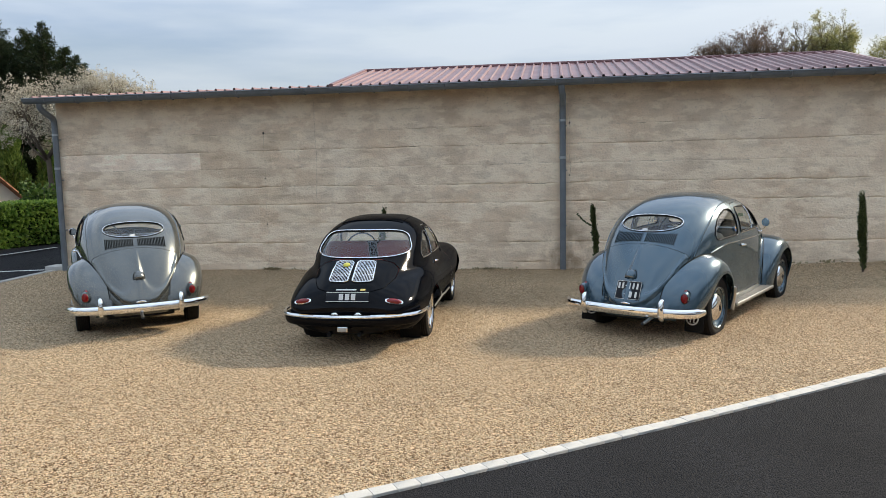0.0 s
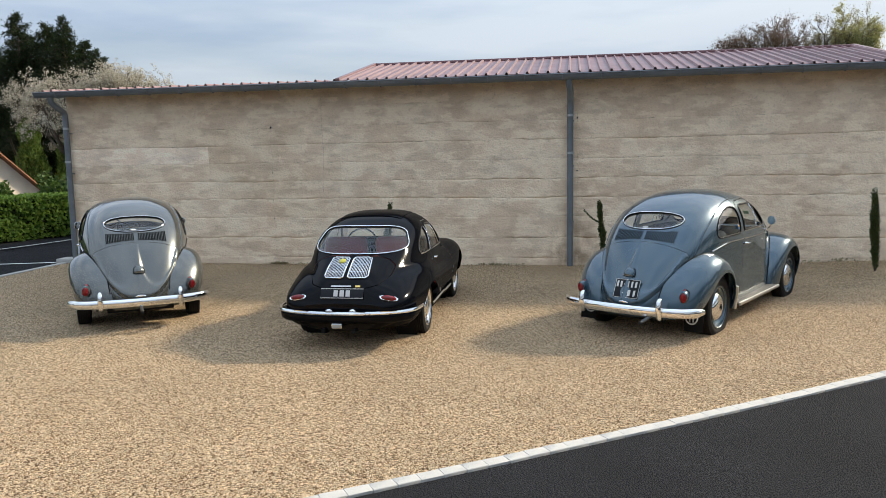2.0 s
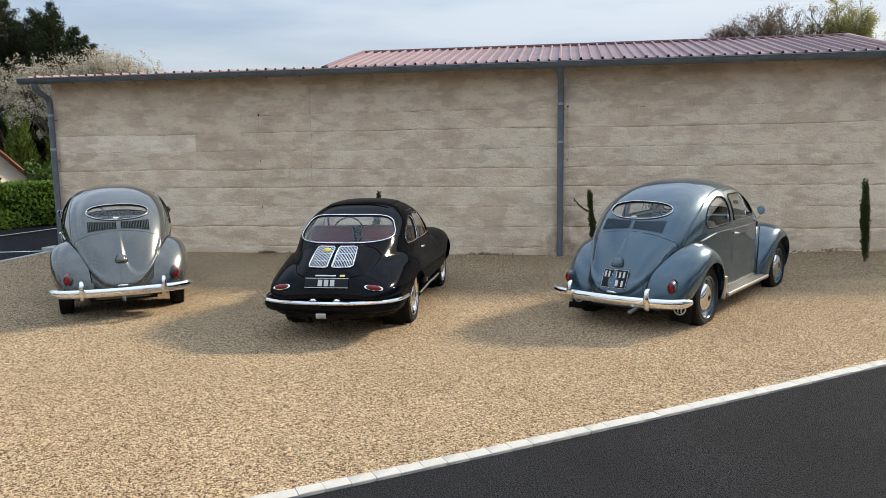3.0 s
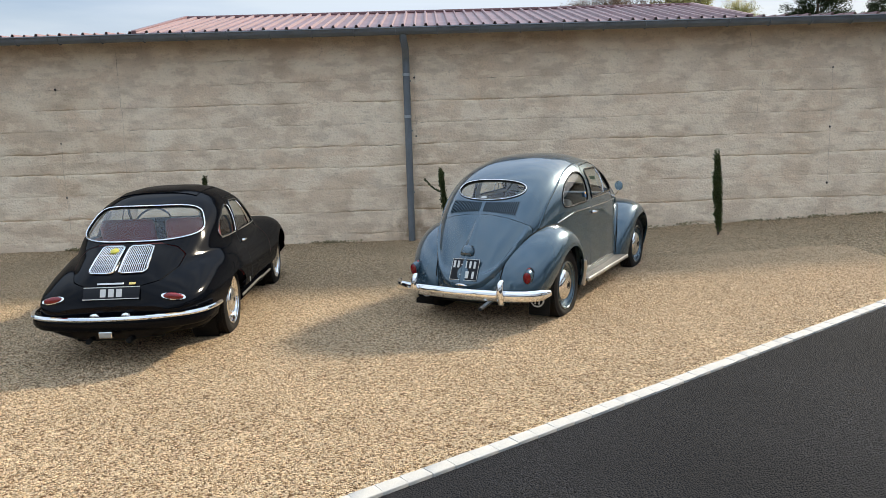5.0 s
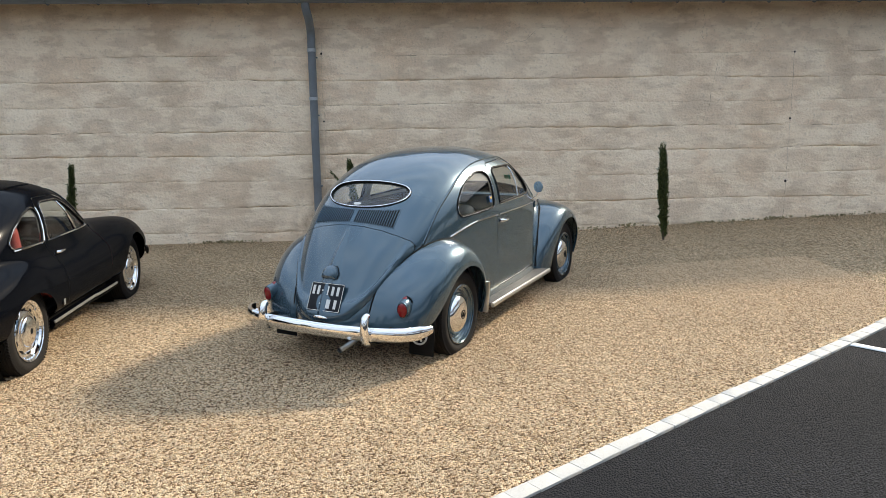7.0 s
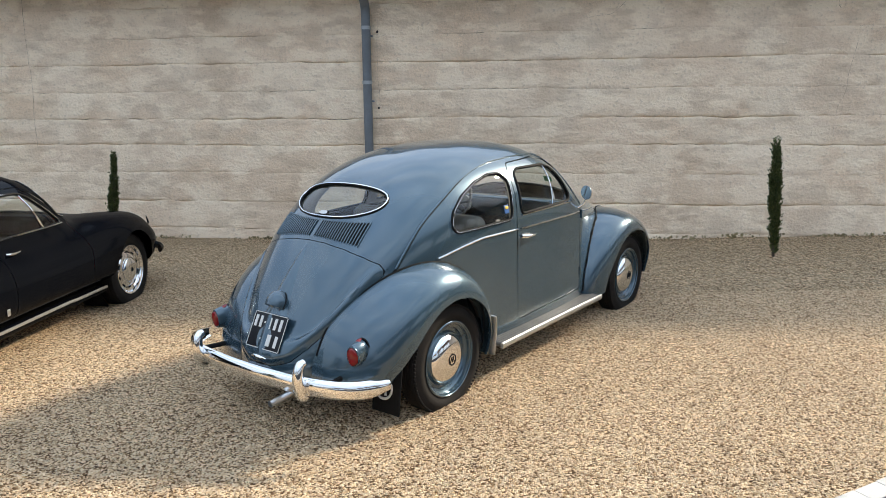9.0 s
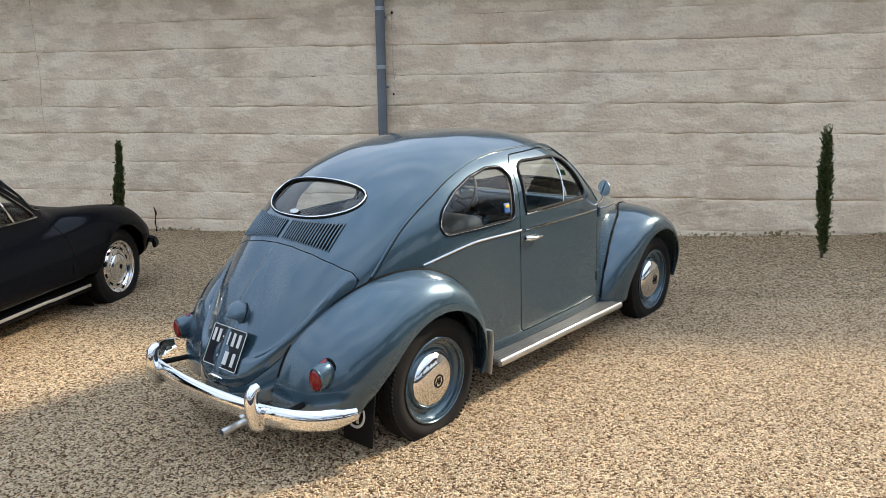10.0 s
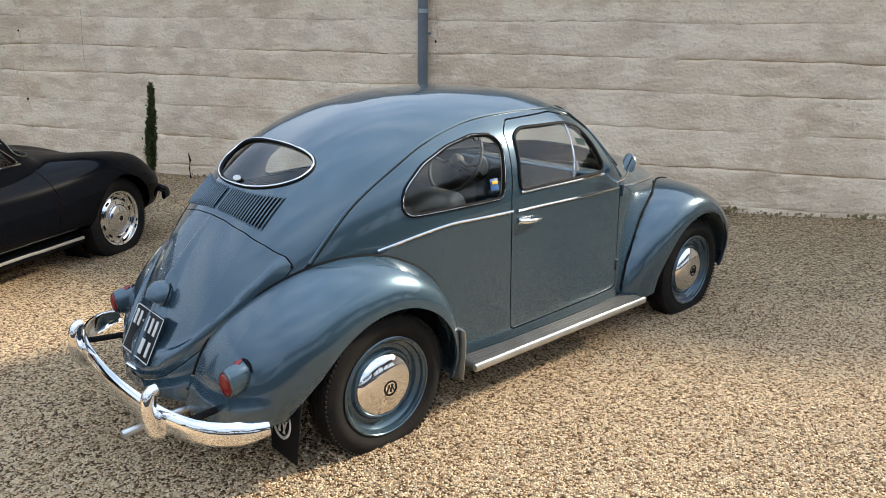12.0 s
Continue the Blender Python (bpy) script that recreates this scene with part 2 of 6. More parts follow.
def mesh_of(name, verts, faces, material, smooth=True, sharp=40):
    me = bpy.data.meshes.new(name)
    me.from_pydata([tuple(v) for v in verts], [], [tuple(f) for f in faces])
    me.validate()
    me.update()
    if smooth:
        smooth_mesh(me, sharp)
    me.materials.append(material)
    return me


def made(name, verts, faces, material, parent=None, label="", smooth=True, sharp=40):
    """One mesh object, under its thing where it has one."""
    ob = new(name, mesh_of(name, verts, faces, material, smooth, sharp))
    if parent:
        ob.parent = parent
    if label:
        ob["label"] = label
    return ob


def part(name, bm, material, parent=None, label="", smooth=True, sharp=40):
    me = bpy.data.meshes.new(name)
    bm.to_mesh(me)
    bm.free()
    if smooth:
        smooth_mesh(me, sharp)
    me.materials.append(material)
    ob = new(name, me)
    if parent:
        ob.parent = parent
    if label:
        ob["label"] = label
    return ob


def thing(name, m=None, **tags):
    ob = new(name)
    ob.empty_display_size = 0.1
    ob.matrix_basis = m or Matrix()
    return tagged(ob, **tags)


def rbox(sx, sy, sz, bevel=0.01, at=(0, 0, 0), turn=None, segs=2):
    """A box with rounded edges."""
    bm = bmesh.new()
    bmesh.ops.create_cube(bm, size=1)
    bmesh.ops.scale(bm, vec=(sx, sy, sz), verts=bm.verts)
    if bevel:
        bmesh.ops.bevel(bm, geom=bm.edges[:], offset=min(bevel, 0.45 * min(sx, sy, sz)), segments=segs, affect="EDGES", profile=0.5)
    m = Matrix.Translation(at) @ (turn.to_4x4() if turn else Matrix())
    bmesh.ops.transform(bm, matrix=m, verts=bm.verts)
    return bm


def lathe(profile, steps=48, axis="y", closed=False):
    """(radius, along) pairs turned round an axis. Returns vertices and faces."""
    v, f, k = [], [], len(profile)
    for s in range(steps):
        a = 2 * math.pi * s / steps
        for r, h in profile:
            c, d = r * math.cos(a), r * math.sin(a)
            v.append({"y": (c, h, d), "z": (c, d, h), "x": (h, c, d)}[axis])
    for s in range(steps):
        for i in range(k if closed else k - 1):
            j = (i + 1) % k
            a0, a1, b0, b1 = s * k + i, s * k + j, (s + 1) % steps * k + i, (s + 1) % steps * k + j
            f.append((a0, a1, b1, b0))
    return v, f


def tube(path, radius, sides=8, closed=False, flat=1.0, up=(0, 0, 1), caps=True):
    """A round or flattened bar along a path. radius: one number, or one for each point."""
    path = [Vector(p) for p in path]
    n = len(path)
    v, f = [], []
    for i, p in enumerate(path):
        a = path[(i - 1) % n] if closed or i else path[0]
        b = path[(i + 1) % n] if closed or i < n - 1 else path[-1]
        d = (b - a).normalized() if (b - a).length > 1e-9 else Vector((1, 0, 0))
        side = d.cross(Vector(up))
        side = side.normalized() if side.length > 1e-4 else d.orthogonal().normalized()
        top = side.cross(d)
        r = radius[i] if isinstance(radius, (list, tuple)) else radius
        for s in range(sides):
            w = 2 * math.pi * s / sides
            v.append(p + side * (r * math.cos(w) * flat) + top * (r * math.sin(w)))
    for i in range(n if closed else n - 1):
        for s in range(sides):
            t = (s + 1) % sides
            j = (i + 1) % n
            f.append((i * sides + s, i * sides + t, j * sides + t, j * sides + s))
    if caps and not closed:
        f += [tuple(range(sides))[::-1], tuple(range((n - 1) * sides, n * sides))]
    return v, f


def merge(*pieces):
    v, f = [], []
    for pv, pf in pieces:
        k = len(v)
        v += list(pv)
        f += [tuple(i + k for i in face) for face in pf]
    return v, f


def moved(piece, m):
    return [m @ Vector(p) for p in piece[0]], piece[1]


def curve_at(points, x):
    """A smooth (monotone) curve through (x, value) pairs."""
    xs = np.array([p[0] for p in points], float)
    ys = np.array([p[1] for p in points], float)
    h, d = np.diff(xs), np.diff(ys) / np.diff(xs)
    m = np.zeros(len(xs))
    m[0], m[-1] = d[0], d[-1]
    for i in range(1, len(xs) - 1):
        if d[i - 1] * d[i] > 0:
            w1, w2 = 2 * h[i] + h[i - 1], h[i] + 2 * h[i - 1]
            m[i] = (w1 + w2) / (w1 / d[i - 1] + w2 / d[i])
    i = int(np.clip(np.searchsorted(xs, x) - 1, 0, len(h) - 1))
    t = min(1.0, max(0.0, (x - xs[i]) / h[i]))
    return ((1 + 2 * t) * (1 - t) ** 2 * ys[i] + t * (1 - t) ** 2 * h[i] * m[i] + t * t * (3 - 2 * t) * ys[i + 1] + t * t * (t - 1) * h[i] * m[i + 1])


def smoothline(points, step=0.05):
    """A rounded line through points (Catmull-Rom)."""
    p = [Vector(q) for q in points]
    p = [2 * p[0] - p[1]] + p + [2 * p[-1] - p[-2]]
    out = []
    for i in range(1, len(p) - 2):
        n = max(1, int((p[i + 1] - p[i]).length / step))
        for k in range(n):
            t = k / n
            out.append(0.5 * (2 * p[i] + (p[i + 1] - p[i - 1]) * t + (2 * p[i - 1] - 5 * p[i] + 4 * p[i + 1] - p[i + 2]) * t * t
                              + (3 * p[i] - p[i - 1] - 3 * p[i + 1] + p[i + 2]) * t ** 3))
    return out + [p[-2]]


def cut(piece, field, gap=0.0):
    """Cuts a mesh along field(p) = 0 into the part outside and the part inside, with a gap between them where one is given."""
    v = [Vector(p) for p in piece[0]]
    val = [field(p) for p in v]

    def keep(sign, level):
        verts, new_i, faces, on = [], {}, [], {}

        def old(i):
            if i not in new_i:
                new_i[i] = len(verts)
                verts.append(v[i])
            return new_i[i]

        def cross(i, j):
            key = (min(i, j), max(i, j))
            if key not in on:
                a, b = key
                t = (level - val[a]) / (val[b] - val[a])
                on[key] = len(verts)
                verts.append(v[a].lerp(v[b], min(0.985, max(0.015, t))))
            return on[key]

        for face in piece[1]:
            s = [sign * (val[i] - level) >= 0 for i in face]
            if all(s):
                faces.append(tuple(old(i) for i in face))
            elif any(s):
                poly = []
                for k, i in enumerate(face):
                    j = face[(k + 1) % len(face)]
                    sj = s[(k + 1) % len(face)]
                    if s[k]:
                        poly.append(old(i))
                    if s[k] != sj:
                        poly.append(cross(i, j))
                if len(poly) >= 3:
                    faces.append(tuple(poly))
        return verts, faces

    return keep(1, gap / 2), keep(-1, -gap / 2)


def rims(piece, least=12):
    """The open border lines of a mesh, each as an ordered list of points."""
    count = {}
    for face in piece[1]:
        for a, b in zip(face, face[1:] + face[:1]):
            k = (min(a, b), max(a, b))
            count[k] = count.get(k, 0) + 1
    near = {}
    for (a, b), c in count.items():
        if c == 1:
            near.setdefault(a, []).append(b)
            near.setdefault(b, []).append(a)
    loops, used = [], set()
    for first in near:
        if first in used:
            continue
        line, here, back = [first], first, None
        used.add(first)
        while True:
            ahead = [q for q in near[here] if q not in used]
            if not ahead:
                break
            back, here = here, ahead[0]
            used.add(here)
            line.append(here)
        if len(line) >= least:
            loops.append([Vector(piece[0][i]) for i in line])
    return loops


def tidy_loop(loop, gap=0.012):
    """Evens out the spacing of a closed line."""
    out = [loop[0]]
    for p in loop[1:]:
        if (p - out[-1]).length > gap:
            out.append(p)
    if (out[-1] - out[0]).length < gap * 0.5:
        out.pop()
    n = len(out)
    return [(out[i - 1] + out[i] * 2 + out[(i + 1) % n]) / 4 for i in range(n)]


def super_r(c, s, a, b, p):
    """Radius of a superellipse in a direction."""
    return 1.0 / ((abs(c) / max(a, 1e-4)) ** p + (abs(s) / max(b, 1e-4)) ** p) ** (1 / p)


def smax(a, b, k):
    return 0.5 * (a + b + math.sqrt((a - b) ** 2 + k * k))


def inset(piece, d):
    """The same skin pushed inwards by d metres."""
    me = bpy.data.meshes.new("tmp")
    me.from_pydata([tuple(p) for p in piece[0]], [], piece[1])
    me.update()
    out = [Vector(p) - me.vertex_normals[i].vector * d for i, p in enumerate(piece[0])]
    bpy.data.meshes.remove(me)
    return out, piece[1]


def ground_z(x, y):
    """The yard rises gently towards its far end."""
    return 0.033 * 0.6 * math.log1p(math.exp(min(30, (x - 1.4) / 0.6)))

# ---------------------------------------------------------------- ground
def kerb_y(x):
    return 3.942 + 0.69 * x + 0.02 * math.sin(x * 0.9)


KERB = [Vector((x, kerb_y(x), 0)) for x in np.arange(-16, 12.01, 0.1)]


def sheet(xs, ys, height):
    v = [(x, y, height(x, y)) for y in ys for x in xs]
    n = len(xs)
    f = [(j * n + i, j * n + i + 1, (j + 1) * n + i + 1, (j + 1) * n + i) for j in range(len(ys) - 1) for i in range(n - 1)]
    return v, f


def far_steps(lo, hi, fine, reach):
    mid = list(np.arange(lo, hi + fine / 2, fine))
    out = [reach ** k for k in np.linspace(0.55, 1.0, 9)]
    return [lo - d for d in reversed(out)] + mid + [hi + d for d in out]


gx, gy = far_steps(-16, 22, 0.5, 900.0), far_steps(-8, 22, 0.5, 900.0)
base = made("ground", *sheet(gx, gy, lambda x, y: (ground_z(min(x, 20), y) if abs(x) < 60 else 0) - 0.09), mat("far_grass", (0.05, 0.075, 0.025), 0.95, grain=0.4, grain_scale=3, blotch=0.3, blotch_scale=0.1))
tagged(base, "grassy ground reaching to the horizon", "ground", kind="structure")

LEFT_EDGE = [(-9.33, -8.0), (-9.30, 10.4), (-9.28, 12.0)]


def gravel_height(x, y):
    return ground_z(x, y) + 0.012 * (noise.noise(Vector((x * 1.3, y * 1.3, 0))) + 0.5 * noise.noise(Vector((x * 4, y * 4, 3))))


def build_gravel():
    xs = np.arange(-9.3, 18.01, 0.09)
    v, f, at = [], [], {}
    ny = 130
    for i, x in enumerate(xs):
        y0 = max(kerb_y(x) - 0.018, -8)
        for j in range(ny + 1):
            y = y0 + (12.06 - y0) * j / ny
            at[i, j] = len(v)
            z = gravel_height(x, y)
            v.append((x, y, z))
    for i in range(len(xs) - 1):
        if kerb_y(xs[i + 1]) > 11.9:
            break
        for j in range(ny):
            f.append((at[i, j], at[i + 1, j], at[i + 1, j + 1], at[i, j + 1]))
    return v, f


gravel = made("gravel_yard", *build_gravel(), M_gravel, sharp=None)
tagged(gravel, "golden crushed-stone gravel yard raked level", "gravel", kind="stuff")


def loose_stones():
    """Single stones on top of the gravel, where one could tell them apart."""
    rng = random.Random(4)
    v, f = [], []
    cube = [(-1, -1, -1), (1, -1, -1), (1, 1, -1), (-1, 1, -1), (-1, -1, 1), (1, -1, 1), (1, 1, 1), (-1, 1, 1)]
    quads = [(0, 3, 2, 1), (4, 5, 6, 7), (0, 1, 5, 4), (1, 2, 6, 5), (2, 3, 7, 6), (3, 0, 4, 7)]
    for _ in range(110000):
        x = rng.uniform(-4.5, 5.5)
        y = rng.uniform(max(2.2, kerb_y(x) + 0.06), 9.6)
        if rng.random() > max(0.12, 1.25 - 0.16 * (y - kerb_y(x))):
            continue
        s = rng.uniform(0.0026, 0.0052)
        turn = Euler((rng.uniform(0, 6), rng.uniform(0, 6), rng.uniform(0, 6))).to_matrix()
        size = Vector((s * rng.uniform(0.8, 1.7), s, s * rng.uniform(0.5, 0.9)))
        c = Vector((x, y, gravel_height(x, y) + s * 0.35))
        k = len(v)
        for p in cube:
            q = Vector(p) * rng.uniform(0.7, 1.05)
            v.append(c + turn @ Vector((q.x * size.x, q.y * size.y, q.z * size.z)))
        f += [tuple(i + k for i in q) for q in quads]
    return v, f


def stone_mat():
    m = bpy.data.materials.new("loose_stone")
    m.use_nodes = True
    n, l = m.node_tree.nodes, m.node_tree.links
    b = n["Principled BSDF"]
    b.inputs["Roughness"].default_value = 0.85
    geo = n.new("ShaderNodeNewGeometry")
    hue = n.new("ShaderNodeValToRGB")
    e = hue.color_ramp.elements
    e[0].color, e[1].color = (0.30, 0.18, 0.10, 1), (0.84, 0.66, 0.45, 1)
    x = e.new(0.45)
    x.color = (0.66, 0.47, 0.29, 1)
    l.new(geo.outputs["Random Per Island"], hue.inputs["Fac"])
    l.new(hue.outputs["Color"], b.inputs["Base Color"])
    return m


stones = made("loose_gravel", *loose_stones(), stone_mat(), smooth=False)
tagged(stones, "loose angular golden gravel stones on the yard", "gravel", kind="stuff")


def build_asphalt():
    xs = np.concatenate([np.arange(-9.3, 18.01, 0.15), [24, 40]])
    v, f = [], []
    for x in xs:
        for j in range(13):
            y1 = kerb_y(x) - 0.118
            y = -40 + (y1 + 40) * (j / 12) ** 0.5
            v.append((x, y, ground_z(min(x, 20), y) - 0.012))
    for i in range(len(xs) - 1):
        for j in range(12):
            f.append((i * 13 + j, (i + 1) * 13 + j, (i + 1) * 13 + j + 1, i * 13 + j + 1))
    return v, f


road = made("road", *build_asphalt(), M_asphalt, sharp=None)
tagged(road, "fresh black asphalt drive beside the gravel", "asphalt", kind="structure")
side = made("side_road", *sheet(list(np.arange(-60, -9.3, 1.5)) + [-9.36], list(np.arange(-40, 60, 2.0)), lambda x, y: -0.03), M_asphalt, sharp=None)
tagged(side, "black asphalt lane along the end of the building", "asphalt", kind="structure")

# painted lines on the asphalt
def stripe(name, pts, width, material, z, label):
    v, f = [], []
    for i, p in enumerate(pts):
        d = (Vector(pts[min(i + 1, len(pts) - 1)]) - Vector(pts[max(i - 1, 0)])).normalized()
        s = Vector((-d.y, d.x)) * width / 2
        v += [(p[0] + s.x, p[1] + s.y, z(p)), (p[0] - s.x, p[1] - s.y, z(p)), (p[0] + s.x, p[1] + s.y, z(p) - 0.004), (p[0] - s.x, p[1] - s.y, z(p) - 0.004)]
    for i in range(len(pts) - 1):
        a, b = i * 4, i * 4 + 4
        f += [(a, a + 1, b + 1, b), (a, b, b + 2, a + 2), (a + 1, a + 3, b + 3, b + 1)]
    return tagged(made(name, v, f, material, sharp=None), label, "road marking", kind="structure")


on_road = lambda p: ground_z(p[0], p[1]) - 0.006
stripe("road_marking", [(4.29, 6.80), (4.63, 6.36), (5.2, 5.62), (6.1, 4.45)], 0.075, M_line, on_road, "thin white painted line on the asphalt")
stripe("side_marking", [(-9.52, 12.22), (-10.5, 11.93), (-12.5, 11.3), (-16, 10.2)], 0.08, M_line, lambda p: -0.022, "white painted line on the asphalt lane")
stripe("far_edging", [(-12.17, 15.95), (-12.3, 14.9), (-12.42, 14.2), (-12.9, 12.0), (-13.5, 9)], 0.10, M_kerb, lambda p: 0.01, "pale concrete edging in front of the hedge")

# ---------------------------------------------------------------- the long building
def wall_mat():
    """Rammed lime and gravel: pinkish grey, with lighter and darker lifts, run stains and trowel marks."""
    m = mat("rammed_wall", (0.78, 0.605, 0.44), 0.95, grain=0.13, grain_scale=70, blotch=0.3, blotch_scale=0.9, other=(0.82, 0.665, 0.505), spread=0.05)
    n, l = m.node_tree.nodes, m.node_tree.links
    b = n["Principled BSDF"]
    b.inputs["Specular IOR Level"].default_value = 0.2
    src = b.inputs["Base Color"].links[0].from_socket
    where = n.new("ShaderNodeTexCoord").outputs["Object"]

    def noise_of(scale, detail, stretch=(1, 1, 1), lo=0.4, hi=0.7):
        mp = n.new("ShaderNodeMapping")
        mp.inputs["Scale"].default_value = stretch
        t = n.new("ShaderNodeTexNoise")
        t.inputs["Scale"].default_value, t.inputs["Detail"].default_value = scale, detail
        l.new(where, mp.inputs["Vector"])
        l.new(mp.outputs["Vector"], t.inputs["Vector"])
        r = n.new("ShaderNodeMapRange")
        r.inputs["From Min"].default_value, r.inputs["From Max"].default_value = lo, hi
        l.new(t.outputs["Fac"], r.inputs["Value"])
        return r.outputs["Result"], t.outputs["Fac"]

    def blend(fac, a, color, amount):
        k = n.new("ShaderNodeMath")
        k.operation = "MULTIPLY"
        k.inputs[1].default_value = amount
        l.new(fac, k.inputs[0])
        x = n.new("ShaderNodeMix")
        x.data_type = "RGBA"
        l.new(k.outputs[0], x.inputs[0])
        l.new(a, x.inputs[6])
        x.inputs[7].default_value = (*color, 1)
        return x.outputs[2]

    pale, _ = noise_of(1.5, 8, (0.8, 1, 1.3), 0.49, 0.56)
    out = blend(pale, src, (0.93, 0.78, 0.60), 0.7)
    rust, _ = noise_of(0.8, 5, (2.2, 1, 0.5), 0.56, 0.72)
    out = blend(rust, out, (0.58, 0.44, 0.31), 0.4)
    band, _ = noise_of(2.2, 7, (0.8, 1, 1.5), 0.50, 0.66)
    out = blend(band, out, (0.58, 0.465, 0.35), 0.45)
    lime, _ = noise_of(4.2, 9, (0.7, 1, 1.5), 0.49, 0.57)
    out = blend(lime, out, (0.95, 0.81, 0.63), 0.6)
    smut, _ = noise_of(5, 9, (0.5, 1, 1.6), 0.53, 0.66)
    out = blend(smut, out, (0.56, 0.42, 0.29), 0.45)
    speck, raw = noise_of(30, 7, (1, 1, 1.2), 0.57, 0.72)
    out = blend(speck, out, (0.40, 0.32, 0.24), 0.4)
    # damp stain round the foot of the downpipe
    mp = n.new("ShaderNodeMapping")
    mp.inputs["Scale"].default_value = (1 / 0.55, 0, 1 / 0.75)
    mp.inputs["Location"].default_value = (-0.12 / 0.55, 0, -0.22 / 0.75)
    far = n.new("ShaderNodeVectorMath")
    far.operation = "LENGTH"
    l.new(where, mp.inputs["Vector"])
    l.new(mp.outputs["Vector"], far.inputs[0])
    fade = n.new("ShaderNodeMapRange")
    fade.inputs["From Min"].default_value, fade.inputs["From Max"].default_value = 1.0, 0.35
    l.new(far.outputs["Value"], fade.inputs["Value"])
    torn, _ = noise_of(5, 6, (1.3, 1, 0.8), 0.36, 0.6)
    soak = n.new("ShaderNodeMath")
    soak.operation = "MULTIPLY"
    l.new(fade.outputs["Result"], soak.inputs[0])
    l.new(torn, soak.inputs[1])
    out = blend(soak.outputs[0], out, (0.36, 0.25, 0.16), 0.75)
    l.new(out, b.inputs["Base Color"])
    marks, raw2 = noise_of(9, 5, (0.6, 1, 1.7))
    add = n.new("ShaderNodeMath")
    add.operation = "ADD"
    l.new(raw, add.inputs[0])
    l.new(raw2, add.inputs[1])
    bp = n.new("ShaderNodeBump")
    bp.inputs["Strength"].default_value, bp.inputs["Distance"].default_value = 0.8, 0.018
    l.new(add.outputs[0], bp.inputs["Height"])
    l.new(bp.outputs["Normal"], b.inputs["Normal"])
    return m


M_wall = wall_mat()
M_wall_pale = wall_mat()
M_wall_pale.name = "rammed_wall_limewashed"
hsv_pale = M_wall_pale.node_tree.nodes.new("ShaderNodeHueSaturation")
hsv_pale.inputs["Value"].default_value, hsv_pale.inputs["Saturation"].default_value = 1.16, 0.85
bsdf_pale = M_wall_pale.node_tree.nodes["Principled BSDF"]
M_wall_pale.node_tree.links.new(bsdf_pale.inputs["Base Color"].links[0].from_socket, hsv_pale.inputs["Color"])
M_wall_pale.node_tree.links.new(hsv_pale.outputs["Color"], bsdf_pale.inputs["Base Color"])
M_wall_brown = wall_mat()
M_wall_brown.name = "rammed_wall_damp_brown"
hsv_brown = M_wall_brown.node_tree.nodes.new("ShaderNodeHueSaturation")
hsv_brown.inputs["Value"].default_value, hsv_brown.inputs["Saturation"].default_value = 0.95, 1.05
bsdf_brown = M_wall_brown.node_tree.nodes["Principled BSDF"]
M_wall_brown.node_tree.links.new(bsdf_brown.inputs["Base Color"].links[0].from_socket, hsv_brown.inputs["Color"])
M_wall_brown.node_tree.links.new(hsv_brown.outputs["Color"], bsdf_brown.inputs["Base Color"])
wall_north = part("wall_north", rbox(28.7, 0.30, 3.34, 0, at=(-9.15 + 14.35, 12.240, 1.44)), M_mortar, smooth=False)
tagged(wall_north, "long windowless wall of rammed pinkish-grey lime and gravel", "wall", kind="structure")
wall_end = part("wall_end", rbox(0.30, 11.2, 3.42, 0, at=(-9.0, 18.0, 1.50)), M_wall, smooth=False)
tagged(wall_end, "end wall of the long building", "wall", kind="structure")

# low wings' roof and the raised middle roof, both of ribbed red sheet
EAVE_Y, EAVE_Z = 11.66, 3.168


def ribbed(x0, x1, y0, z0, y1, z1, pitch=0.333):
    """Trapezoid-ribbed sheet from eave to ridge."""
    prof, x = [], x0
    while x < x1 - 1e-6:
        for dx, h in ((0, 0), (0.012, 0.026), (0.030, 0.026), (0.042, 0), (0.160, 0), (0.174, 0.036), (0.200, 0.036), (0.214, 0)):
            if x + dx < x1:
                prof.append((x + dx, h))
        x += pitch
    prof.append((x1, 0))
    v, f, n = [], [], len(prof)
    for y, z in ((y0, z0), (y1, z1)):
        v += [(px, y, z + h) for px, h in prof]
    for y, z in ((y0, z0), (y1, z1)):
        v += [(px, y, z + h - 0.006) for px, h in prof]
    for i in range(n - 1):
        f += [(i, i + 1, n + i + 1, n + i), (2 * n + i, 3 * n + i, 3 * n + i + 1, 2 * n + i + 1), (i, 2 * n + i, 2 * n + i + 1, i + 1)]
    return v, f


roof = thing("roof", label="roof of ribbed red-brown steel sheet", category="roof", kind="structure")
V0, V1 = -3.80, 5.10
RIDGE_Y, RIDGE_Z = 14.20, 3.725
made("roof_sheet", *ribbed(-9.37, V0, EAVE_Y, EAVE_Z, 18.2, EAVE_Z + 0.30), M_roof, roof, smooth=False)
made("roof_sheet", *ribbed(V1, 19.5, EAVE_Y, EAVE_Z, 18.2, EAVE_Z + 0.30), M_roof, roof, smooth=False)
made("roof_sheet", *ribbed(V0, V1, EAVE_Y, EAVE_Z + 0.004, RIDGE_Y, RIDGE_Z), M_roof, roof, smooth=False)
made("roof_sheet", *ribbed(V0, V1, 16.8, EAVE_Z + 0.1, RIDGE_Y, RIDGE_Z), M_roof, roof, smooth=False)
